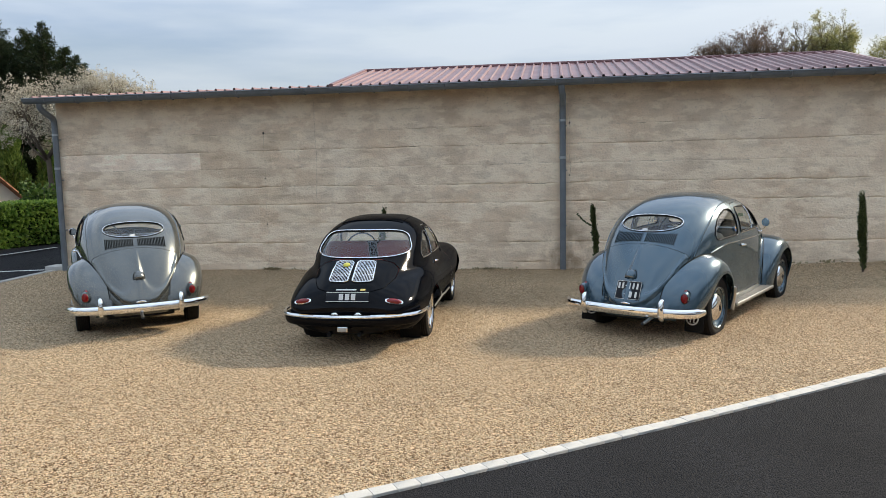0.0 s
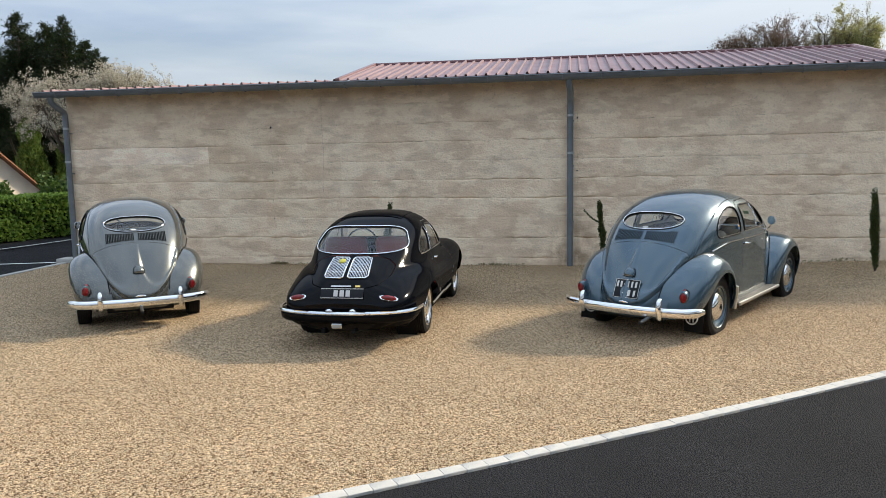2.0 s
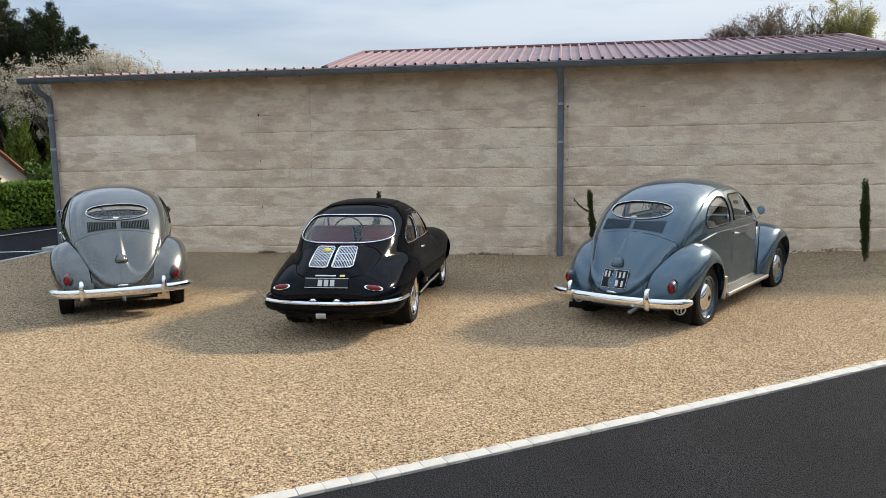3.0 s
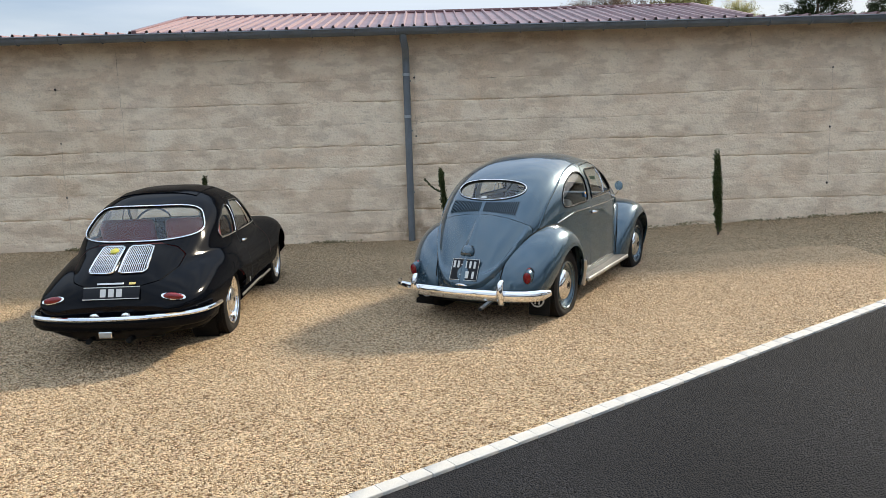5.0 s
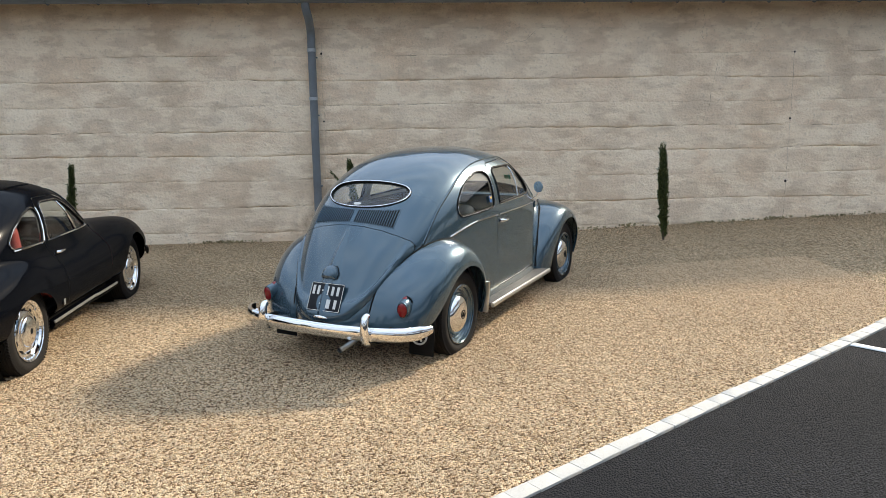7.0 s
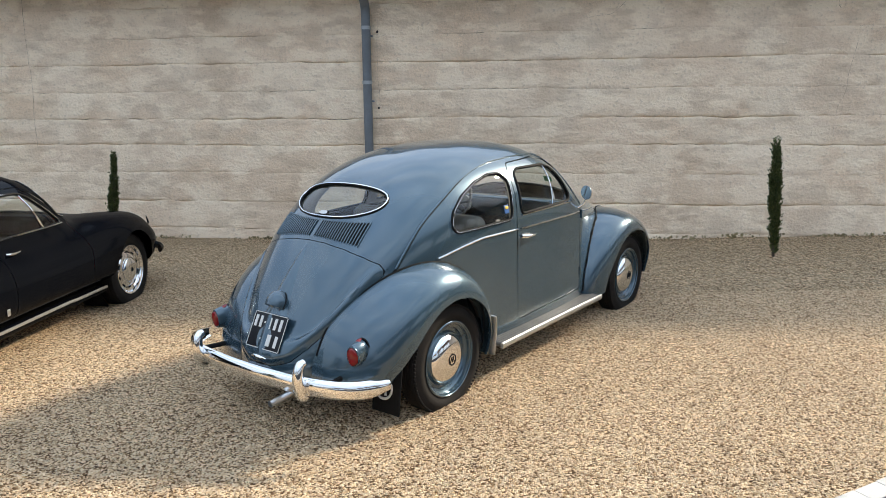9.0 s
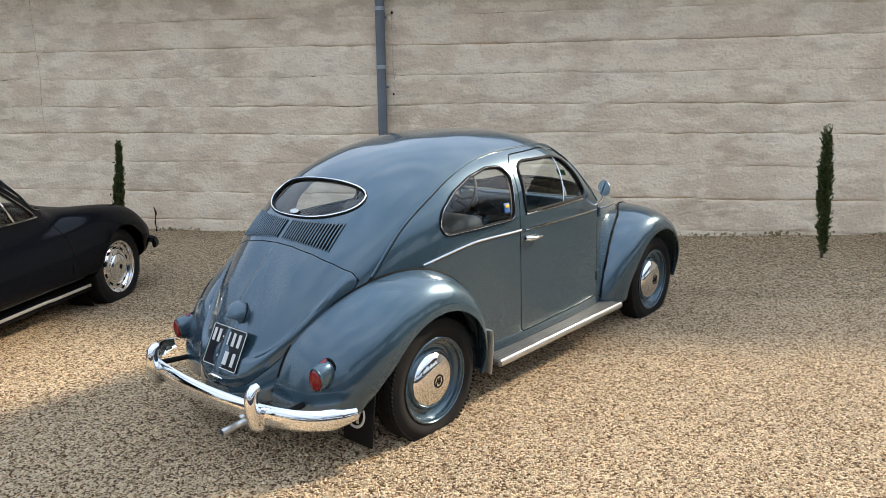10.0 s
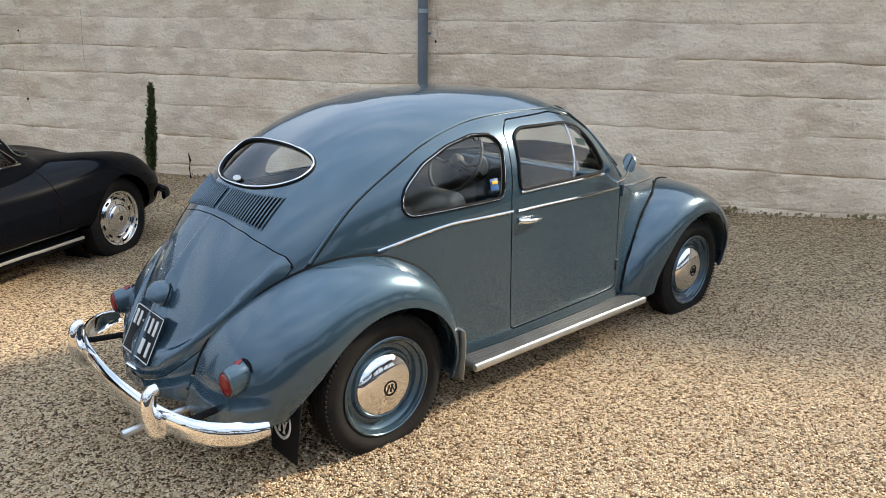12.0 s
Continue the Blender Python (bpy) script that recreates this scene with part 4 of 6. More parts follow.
        made("waist_trim", *tube([(x, hy(x, 0.905 - 0.004 * (x - 0.7), 0.004), 0.905 - 0.004 * (x - 0.7)) for x in np.linspace(0.80, 1.61, 24)], 0.0065, 6, flat=0.7), M_chrome, d)
        # mirror on the hinge pillar
        stem = [(1.60, hy(1.60, 0.93, 0.0), 0.93), (1.615, hy(1.615, 0.95, 0.04), 0.955), (1.62, hy(1.62, 0.95, 0.062), 0.995)]
        mr = made("wing_mirror", *tube(stem, 0.006, 8), M_chrome, car, "round chrome wing mirror")
        c = Vector(stem[-1]) + Vector((0, 0, 0.045))
        made("mirror_head", *moved(lathe([(0.0005, 0.030), (0.020, 0.027), (0.040, 0.016), (0.050, 0.002), (0.050, -0.004), (0.047, -0.005)], 32, "x"), Matrix.Translation(c) @ Matrix.Rotation(radians(side * 16), 4, "Z")), M_chrome, mr)
        made("mirror_glass", *moved(lathe([(0.047, -0.004), (0.0005, -0.004)], 32, "x"), Matrix.Translation(c) @ Matrix.Rotation(radians(side * 16), 4, "Z")), M_chrome, mr)
        # hinges
        for z in (0.46, 0.88):
            made("hinge", *tube([(1.648, hy(1.648, z, 0.004), z - 0.03), (1.648, hy(1.648, z, 0.004), z + 0.03)], 0.008, 10), paint, d)
        # vent wing bar
        made("vent_bar", *tube([(1.215 + 0.18 * (z - 1.0), hy(1.215 + 0.18 * (z - 1.0), z, 0.0), z) for z in np.linspace(1.0, 1.255, 9)], 0.0045, 8), M_chrome, d)
        made("vent_latch", *tube([(1.275, hy(1.275, 1.03, -0.02), 1.03), (1.27, hy(1.27, 1.08, -0.02), 1.08)], 0.008, 8), M_chrome, d)
        made("sill_trim", *tube([(x, hy(x, 0.99, 0.003), 0.988 + 0.008 * (x - 0.8)) for x in np.linspace(0.825, 1.47, 16)], 0.007, 6, flat=0.7), M_chrome, d)
    lid = ([Vector(p) for p in lid[0]], lid[1])
    lid = ([p + Vector((-0.83, 0.0, 0.56)) * lid_swell(p) * min(1.0, max(0.0, (-lid_out(p.y, p.z) - 0.003) / 0.022)) for p in lid[0]], lid[1])
    lid_ob = made("engine_lid", *lid, paint, car, sharp=50)
    made("lid_seal", *inset(lid, 0.02), M_black, lid_ob)
    # panes with their rubber and bright trim
    for name, g in panes:
        for side in ((1, -1) if name in ("quarter_window", "door_window") else (0,)):
            piece = cut(g, lambda p: p.y * side)[0] if side else g
            if not piece[1]:
                continue
            sheet_of = inset(piece, 0.006)
            if name == "door_window":
                # the wind-down glass is flat
                p = np.array([tuple(q) for q in sheet_of[0]])
                fitted = np.linalg.lstsq(np.c_[p[:, 0], p[:, 2], np.ones(len(p))], p[:, 1], rcond=None)[0]
                sheet_of = ([(x, fitted[0] * x + fitted[1] * z + fitted[2] - side * 0.004, z) for x, _, z in p.tolist()], sheet_of[1])
            pane = made(name, *sheet_of, {"rear_window": M_glass_rear, "windscreen": M_screen}.get(name, M_glass), car, sharp=None)
            pane.visible_shadow = False
            for loop in rims(piece):
                line = tidy_loop(loop)
                made("rubber_seal", *tube(line, 0.0095, 8, closed=True), M_black, pane)
                out = inset(piece, -0.008 if name == "rear_window" else -0.006)
                lines = rims(out)
                made("bright_trim", *tube(tidy_loop(lines[0]), 0.0045 if name == "rear_window" else 0.0034, 6, closed=True), M_chrome if name != "door_window" else M_black, pane)
    # rain gutter, from the screen pillar over the windows and down beside the lid
    for side in (1, -1):
        pts = [(1.655, 0.955), (1.57, 1.09), (1.50, 1.20), (1.42, 1.285), (1.30, 1.325), (1.17, 1.333), (0.845, 1.332), (0.607, 1.312), (0.35, 1.248), (0.162, 1.165), (-0.03, 1.050), (-0.135, 0.955), (-0.245, 0.83)]
        line = smoothline([(x, side * (FORM.side_y(x, z) + 0.001), z) for x, z in pts], 0.03)
        made("rain_gutter", *tube(line, 0.0070, 8), paint, car)
        line = [p + Vector((0, side * 0.001, -0.009)) for p in line]
        made("gutter_seam", *tube(line, 0.0060, 6), M_black, car)
        low_line = ((-0.245, 0.83), (-0.345, 0.72), (-0.46, 0.60), (-0.585, 0.48), (-0.69, 0.36))
        tail = smoothline([(x, side * (FORM.side_y(x, z) + 0.001), z) for x, z in low_line], 0.03)
        made("body_seam", *tube(tail, 0.006, 6), M_black, car)
        trim = [(x, side * (FORM.side_y(x, 0.907 - 0.22 * max(0, 0.42 - x) ** 1.35) + 0.004), 0.907 - 0.22 * max(0, 0.42 - x) ** 1.35) for x in np.linspace(0.03, 0.765, 22)]
        made("waist_trim", *tube(trim, 0.0065, 6, flat=0.7), M_chrome, car)
        trim = [(x, side * (FORM.side_y(x, 0.90 - 0.10 * (x - 1.7)) + 0.004), 0.90 - 0.10 * (x - 1.7)) for x in np.linspace(1.65, 2.5, 18)]
        made("waist_trim", *tube(trim, 0.007, 6, flat=0.7), M_chrome, car)
        # wings
        Rr = lambda d: curve_at([(-12, 0.405), (0, 0.41), (25, 0.445), (55, 0.51), (85, 0.555), (110, 0.585), (135, 0.622), (160, 0.675), (180, 0.70)], d)
        rr = lambda d: curve_at([(-12, 0.362), (90, 0.358), (150, 0.368), (168, 0.41), (180, 0.46)], d)
        yi = lambda d: curve_at([(-12, 0.54), (60, 0.47), (110, 0.41), (150, 0.32), (180, 0.28)], d)
        yo = lambda d: curve_at([(-12, 0.675), (15, 0.71), (60, 0.735), (100, 0.735), (135, 0.725), (165, 0.685), (180, 0.64)], d)
        fender = made("rear_wing", *polar_fender((0.0, 0.285), Rr, rr, yi, yo, -12, 180, side, 2.25), paint, car, sharp=50)
        bead = []
        for d in np.linspace(-8, 168, 40):
            # welt where the wing meets the body
            best = None
            for j in range(60):
                w = math.pi / 2 * j / 60
                r = rr(d) + (Rr(d) - rr(d)) * math.cos(w) ** (2 / 2.25)
                y = yi(d) + (yo(d) - yi(d)) * math.sin(w) ** (2 / 2.25)
                x, z = r * math.cos(radians(d)), 0.285 + r * math.sin(radians(d))
                if x > -0.79 and y >= FORM.side_y(x, min(z, FORM.at(x)[0])):
                    best = (x, side * y, z)
                    break
            if best:
                bead.append(best)
        made("wing_bead", *tube(bead, 0.006, 6), M_black, fender)
        Rf = lambda d: curve_at([(-8, 0.50), (20, 0.515), (55, 0.525), (90, 0.535), (125, 0.555), (150, 0.60), (170, 0.64), (186, 0.655)], d)
        rf = lambda d: curve_at([(-8, 0.39), (90, 0.372), (150, 0.380), (172, 0.41), (186, 0.43)], d)
        yif = lambda d: curve_at([(-8, 0.30), (60, 0.34), (120, 0.44), (186, 0.58)], d)
        yof = lambda d: curve_at([(-8, 0.655), (30, 0.708), (90, 0.728), (140, 0.72), (186, 0.685)], d)
        front = made("front_wing", *polar_fender((2.375, 0.285), Rf, rf, yif, yof, -8, 186, side, 2.3), paint, car, sharp=50)
        bead = []
        for d in np.linspace(40, 180, 40):
            best = None
            for j in range(70):
                w = math.pi / 2 * j / 70
                r = rf(d) + (Rf(d) - rf(d)) * math.cos(w) ** (2 / 2.3)
                y = yif(d) + (yof(d) - yif(d)) * math.sin(w) ** (2 / 2.3)
                x, z = 2.375 + r * math.cos(radians(d)), 0.285 + r * math.sin(radians(d))
                if z < FORM.at(x)[0] and y >= FORM.side_y(x, z):
                    best = (x, side * (y + 0.001), z)
                    break
            if best:
                bead.append(best)
        if len(bead) > 3:
            made("wing_bead", *tube(bead, 0.006, 6), M_black, front)
        # stone guard and running board
        sg = [(0.378, side * 0.700, 0.45), (0.392, side * 0.694, 0.38), (0.398, side * 0.684, 0.30), (0.398, side * 0.676, 0.20)]
        made("stone_guard", *tube(smoothline(sg, 0.02), 0.030, 10, flat=0.22, up=(0, 1, 0)), M_alu, fender, "bright aluminium stone guard")
        rb = part("running_board", rbox(1.34, 0.17, 0.034, 0.014, at=(1.13, side * 0.635, 0.245), turn=Matrix.Rotation(side * -0.06, 3, "X"), segs=3), M_board, car, "worn grey running board with aluminium edge")
        for k in range(6):
            part("rib", rbox(1.30, 0.008, 0.006, 0.002, at=(1.13, side * (0.575 + 0.020 * k), 0.2655 - 0.0012 * k), segs=1), M_board, rb)
        made("edge_strip", *tube([(0.455, side * 0.718, 0.243), (1.80, side * 0.718, 0.243)], 0.020, 10, flat=0.6), M_alu, rb)
        # tail lamp on the wing
        base = Vector((-0.577, side * 0.545, 0.478))
        pod = [(0.0005, 0.05), (0.028, 0.045), (0.043, 0.018), (0.047, -0.02), (0.045, -0.050), (0.041, -0.060)]
        tilt = Matrix.Translation(base) @ Matrix.Rotation(radians(-side * 8), 4, "Z") @ Matrix.Rotation(radians(-6), 4, "Y") @ Matrix.Diagonal((1.25, 0.90, 1.34, 1))
        lamp = made("tail_lamp", *moved(lathe(pod, 32, "x"), tilt), paint, fender)
        made("gasket", *moved(lathe([(0.047, 0.006), (0.0495, 0.011), (0.047, 0.016), (0.044, 0.011)], 32, "x", closed=True), tilt), M_black, lamp)
        made("bezel", *moved(lathe([(0.0415, -0.056), (0.0415, -0.063), (0.037, -0.065), (0.036, -0.060)], 32, "x", closed=True), tilt), paint, lamp)
        made("lens", *moved(lathe([(0.037, -0.060), (0.033, -0.071), (0.018, -0.078), (0.0005, -0.080)], 32, "x"), tilt), M_red_lens, lamp, "round red lens")
        made("top_lens", *moved(lathe([(0.0005, 0.006), (0.008, 0.005), (0.013, 0.0)], 20, "z"), Matrix.Translation(base + Vector((-0.028, 0, 0.056))) @ Matrix.Rotation(radians(-28), 4, "Y") @ Matrix.Diagonal((2.0, 1.2, 1, 1))), M_red_lens, lamp)
        # wheels
        put_wheel(car, 0.0, side * 0.602, 0.285, side, 0.312, 0.135, 0.208, "cap", paint)
        put_wheel(car, 2.375, side * 0.604, 0.285, side, 0.312, 0.135, 0.208, "cap", paint)
        # mud flap
        if not details["flaps"]:
            continue
        flap = part("mud_flap", rbox(0.008, 0.19, 0.27, 0.003, at=(-0.43, side * 0.575, 0.235), turn=Matrix.Rotation(radians(8), 3, "Y")), M_black, car)
        made("flap_ring", *moved(lathe([(0.052, -0.004), (0.060, -0.009), (0.066, -0.004), (0.060, 0.0)], 36, "x", closed=True), Matrix.Translation((-0.4335, side * 0.555, 0.235)) @ Matrix.Rotation(radians(8), 4, "Y")), M_white, flap)
        for u, t in ((-0.026, 0.35), (-0.009, -0.35), (0.009, 0.35), (0.026, -0.35)):
            bm = rbox(0.006, 0.008, 0.085, 0.002, at=(0, 0, 0), segs=1)
            bmesh.ops.transform(bm, matrix=Matrix.Translation((-0.437, side * 0.555 + u, 0.235)) @ Matrix.Rotation(radians(8), 4, "Y") @ Matrix.Rotation(t, 4, "X"), verts=bm.verts)
            part("flap_bar", bm, M_white, flap)
    # floor pan and engine bay, dark
    part("floor_pan", rbox(2.5, 1.08, 0.10, 0.03, at=(1.05, 0, 0.25)), M_under, car)
    part("engine_tray", rbox(0.50, 0.74, 0.16, 0.06, at=(-0.40, 0, 0.29)), M_under, car)
    part("axle", rbox(0.12, 1.1, 0.10, 0.03, at=(0, 0, 0.285)), M_under, car)
    # apron below the lid
    rows = []
    for y in np.linspace(-0.46, 0.46, 25):
        back = 0.06 * (1 - (y / 0.46) ** 2)
        rows.append([(-0.58 - back, y, 0.43), (-0.60 - back, y, 0.38), (-0.62 - back, y, 0.33), (-0.63 - back, y, 0.27), (-0.615 - back, y, 0.235), (-0.59 - back, y, 0.25)])
    made("rear_apron", [p for r in rows for p in r], [(i * 6 + j, i * 6 + j + 1, i * 6 + j + 7, i * 6 + j + 6) for i in range(24) for j in range(5)], paint, car)
    # bumper
    bump = [(-0.585, -0.720, 0.342), (-0.64, -0.710, 0.342), (-0.72, -0.665, 0.342), (-0.785, -0.58, 0.342), (-0.835, -0.42, 0.342), (-0.862, -0.2, 0.342), (-0.870, 0, 0.342)]
    bump = smoothline(bump + [(x, -y, z) for x, y, z in reversed(bump[:-1])], 0.04)
    v, f, n = [], [], 12
    prof = [(a, b * 0.86) for a, b in ((0.0, 0.053), (-0.014, 0.051), (-0.024, 0.034), (-0.029, 0.012), (-0.029, -0.012), (-0.024, -0.034), (-0.014, -0.051), (0.0, -0.053), (0.004, -0.048), (-0.010, -0.034), (-0.012, 0.034), (0.004, 0.048))]
    for i, p in enumerate(bump):
        t = (bump[min(i + 1, len(bump) - 1)] - bump[max(i - 1, 0)]).normalized()
        outw = Vector((-abs(t.y), math.copysign(abs(t.x), p.y), 0)) if abs(p.y) > 1e-6 else Vector((-1, 0, 0))
        end = min(1.0, 0.62 + 0.2 * min(i, len(bump) - 1 - i))
        v += [p - outw * a + Vector((0, 0, b * end)) for a, b in prof]
    for i in range(len(bump) - 1):
        f += [(i * n + j, i * n + (j + 1) % n, (i + 1) * n + (j + 1) % n, (i + 1) * n + j) for j in range(n)]
    f += [tuple(range(n))[::-1], tuple(range((len(bump) - 1) * n, len(bump) * n))]
    bumper = made("bumper", v, f, M_chrome, car, "polished chrome blade bumper", sharp=50)
    for y in (-0.41, 0.41):
        guard = smoothline([(-0.846, y, 0.285), (-0.876, y, 0.30), (-0.886, y, 0.345), (-0.888, y, 0.395), (-0.882, y, 0.44), (-0.868, y, 0.462), (-0.850, y, 0.465)], 0.012)
        rad = [0.022 + 0.008 * math.sin(math.pi * min(1, k / (len(guard) - 1))) for k in range(len(guard))]
        made("overrider", *tube(guard, rad, 12, up=(0, 1, 0)), M_chrome, bumper, "chrome overrider")
    for y in (-0.5, 0.5):
        made("bracket", *tube([(-0.82, y, 0.345), (-0.55, y * 0.9, 0.335)], 0.014, 8), M_under, bumper)
    # licence lamp and plate, lid handle, louvres
    m0 = rear_frame(0, 0.655)
    hood = lathe([(0.0005, 0.066), (0.018, 0.063), (0.034, 0.052), (0.046, 0.030), (0.052, 0.006), (0.052, -0.012)], 40, "y")
    hood = cut(hood, lambda p: p.z + 0.016)[0]
    hood_at = m0 @ Matrix.Translation((0, 0.012, -0.012)) @ Matrix.Diagonal((1.15, 1.0, 1.45, 1))
    nose = made("licence_lamp", *moved(hood, hood_at), paint, lid_ob)
    lens_rim = [(0.046 * math.cos(a), 0.030 + 0.030 * math.sin(a), -0.0155) for a in np.linspace(-0.9, math.pi + 0.9, 20)]
    made("lamp_lens", *moved((lens_rim, [tuple(range(20))]), hood_at), M_ivory, nose)
    made("lamp_gasket", *moved(tube([(0.053 * math.cos(a), 0.003, 0.053 * math.sin(a)) for a in np.linspace(-0.3, math.pi + 0.3, 30)], 0.003, 6, up=(0, 1, 0)), hood_at), M_black, nose)
    if details["plate"]:
        pm = Matrix.Translation((-0.738, -0.012, 0.522)) @ Matrix.Rotation(radians(-90), 4, "Z") @ Matrix.Rotation(radians(-27), 4, "X")
        bm = rbox(0.258, 0.006, 0.196, 0.012, segs=3)
        bmesh.ops.transform(bm, matrix=pm, verts=bm.verts)
        plate = part("number_plate", bm, M_plate, car, "black plate with raised pale characters")
        for u, w, sx, sz in ((0, 0.094, 0.25, 0.004), (0, -0.094, 0.25, 0.004), (-0.128, 0, 0.004, 0.185), (0.128, 0, 0.004, 0.185)):
            bars("rim_line", plate, M_white, [(u, w, sx, sz)], pm @ Matrix.Translation((0, -0.004, 0)))
        rows = [(-0.104, 0.045, 0.020, 0.062), (-0.066, 0.045, 0.020, 0.062), (-0.028, 0.045, 0.022, 0.009), (0.010, 0.045, 0.010, 0.062), (0.048, 0.045, 0.020, 0.062), (0.090, 0.045, 0.020, 0.062),
                (-0.028, -0.045, 0.022, 0.010), (0.030, -0.045, 0.030, 0.062), (0.086, -0.045, 0.022, 0.062)]
        bars("character_bar", plate, M_white, rows, pm @ Matrix.Translation((0, -0.004, 0)))
    hm = rear_frame(0, 0.388)
    made("lid_handle", *moved(tube([(-0.055, 0.016, 0.0), (-0.03, 0.026, 0.003), (0, 0.030, 0.004), (0.03, 0.026, 0.003), (0.055, 0.016, 0)], [0.004, 0.009, 0.010, 0.009, 0.004], 8), hm), M_chrome, lid_ob)
    grille = thing("cooling_louvres")
    grille.parent = car
    v, f = [], []
    for s in (1, -1):
        ys = np.linspace(0.022, 0.322, 16)
        zs = np.linspace(0.0, 1.0, 5)
        k = len(v)
        for y in ys:
            for z in zs:
                z2 = 0.985 - 0.30 * y * y + z * (0.072 + 0.32 * y * y)
                fr = rear_frame(s * y, z2)
                v.append(fr.translation + fr.to_3x3() @ Vector((0, 0.0022, 0)))
        for i in range(len(ys) - 1):
            for j in range(len(zs) - 1):
                q = (k + i * 5 + j, k + i * 5 + j + 1, k + i * 5 + j + 6, k + i * 5 + j + 5)
                f.append(q if s > 0 else q[::-1])
    made("backing", v, f, M_black, grille)
    for s in (1, -1):
        for y in np.linspace(0.022, 0.322, 19):
            pts = []
            for z in np.linspace(-0.06, 1.06, 6):
                fr = rear_frame(s * y, 0.985 - 0.30 * y * y + z * (0.072 + 0.32 * y * y))
                pts.append(fr.translation + fr.to_3x3() @ Vector((0, 0.006, 0)))
            made("louvre", *tube(pts, [0.0024, 0.0034, 0.0036, 0.0036, 0.0034, 0.0024], 6, up=(1, 0, 0)), paint, grille)
    # exhaust
    made("tailpipe", *tube([(-0.62, details["pipe_y"], 0.27), (-0.94, details["pipe_y"], 0.242)], 0.017, 16, caps=False), M_alu, car, "bright steel tailpipe")
    made("silencer", *tube([(-0.60, -0.35, 0.26), (-0.60, 0.35, 0.26)], 0.06, 16), M_under, car)
    # cabin
    dash = part("dashboard", rbox(0.16, 1.02, 0.18, 0.04, at=(1.56, 0, 0.89), segs=3), paint, car)
    made("speedometer", *moved(lathe([(0.062, 0.0), (0.062, -0.012), (0.052, -0.016), (0.0005, -0.012)], 28, "x"), Matrix.Translation((1.478, 0.29, 0.91))), M_ivory, dash)
    steering_wheel(car, (1.26, 0.29, 0.965), M_board)
    for y in (0.29, -0.29):
        seat(car, 0.86, y, 0.50, M_cloth, 0.48, 0.52)
    part("rear_bench", rbox(0.45, 0.96, 0.16, 0.05, at=(0.10, 0, 0.56), segs=3), M_cloth, car)
    part("rear_backrest", rbox(0.12, 0.92, 0.36, 0.05, at=(-0.03, 0, 0.78), turn=Matrix.Rotation(radians(-20), 3, "Y"), segs=3), M_cloth, car)
    part("parcel_shelf", rbox(0.22, 0.70, 0.02, 0.008, at=(-0.16, 0, 0.93)), M_dark_card, car)
    part("rear_view_mirror", rbox(0.015, 0.16, 0.045, 0.01, at=(1.42, 0, 1.24)), M_black, car)
    if details["sticker"]:
        y = -(FORM.side_y(0.655, 1.035) + 0.001)
        bm = rbox(0.050, 0.002, 0.052, 0.004, at=(0.652, y - 0.002, 1.045), turn=Matrix.Rotation(radians(-14), 3, "X"))
        st = part("sticker", bm, mat("sticker_blue", (0.02, 0.10, 0.28), 0.5), car, "blue and yellow sticker in the glass")
        part("sticker_mark", rbox(0.034, 0.002, 0.016, 0.006, at=(0.652, y - 0.0045, 1.055), turn=Matrix.Rotation(radians(-14), 3, "X")), mat("sticker_yellow", (0.7, 0.42, 0.03), 0.5), st)
        part("green_disc", rbox(0.002, 0.06, 0.05, 0.003, at=(1.54, -0.40, 1.13), turn=Matrix.Rotation(radians(-38), 3, "Y")), mat("sticker_green", (0.04, 0.35, 0.14), 0.5), car)
    om = rear_frame(0.02, 1.095)
    made("window_badge", *moved(lathe([(0.020, 0.003), (0.0005, 0.004)], 20, "y"), om @ Matrix.Diagonal((1.6, 1, 0.7, 1))), M_white, car)
    return car


beetle(Matrix.Translation((1.010, 7.482, -0.002)) @ Matrix.Rotation(radians(59.6), 4, "Z") @ Matrix.Rotation(radians(-0.5), 4, "Y"), M_blue, "blue-grey metallic rounded two-door saloon with oval rear window, parked on gravel", {"plate": True, "pipe_y": -0.25, "sticker": True, "flaps": True})
beetle(Matrix.Translation((-5.04, 7.43, -0.02)) @ Matrix.Rotation(radians(123.7), 4, "Z"), M_silver, "silver-grey rounded two-door saloon with oval rear window, parked on gravel", {"plate": False, "pipe_y": 0.0, "sticker": False, "flaps": False})

# ---------------------------------------------------------------- the black coupe
P_DECK = [(-0.97, 0.40), (-0.955, 0.49), (-0.92, 0.56), (-0.85, 0.62), (-0.75, 0.66), (-0.60, 0.70), (-0.45, 0.725), (-0.28, 0.75), (-0.05, 0.80), (0.3, 0.86), (1.0, 0.875), (1.6, 0.85), (1.9, 0.815), (2.2, 0.76), (2.5, 0.690), (2.68, 0.615), (2.77, 0.53), (2.80, 0.45)]
P_ROOF = [(-0.97, 0.40), (-0.955, 0.51), (-0.92, 0.60), (-0.85, 0.685), (-0.75, 0.75), (-0.60, 0.825), (-0.46, 0.89), (-0.40, 0.925), (-0.28, 1.005), (-0.12, 1.10), (0.06, 1.17), (0.28, 1.225), (0.52, 1.254), (0.76, 1.258), (0.98, 1.250), (1.15, 1.212), (1.27, 1.138), (1.42, 1.005), (1.56, 0.87), (1.75, 0.70), (2.80, 0.25)]
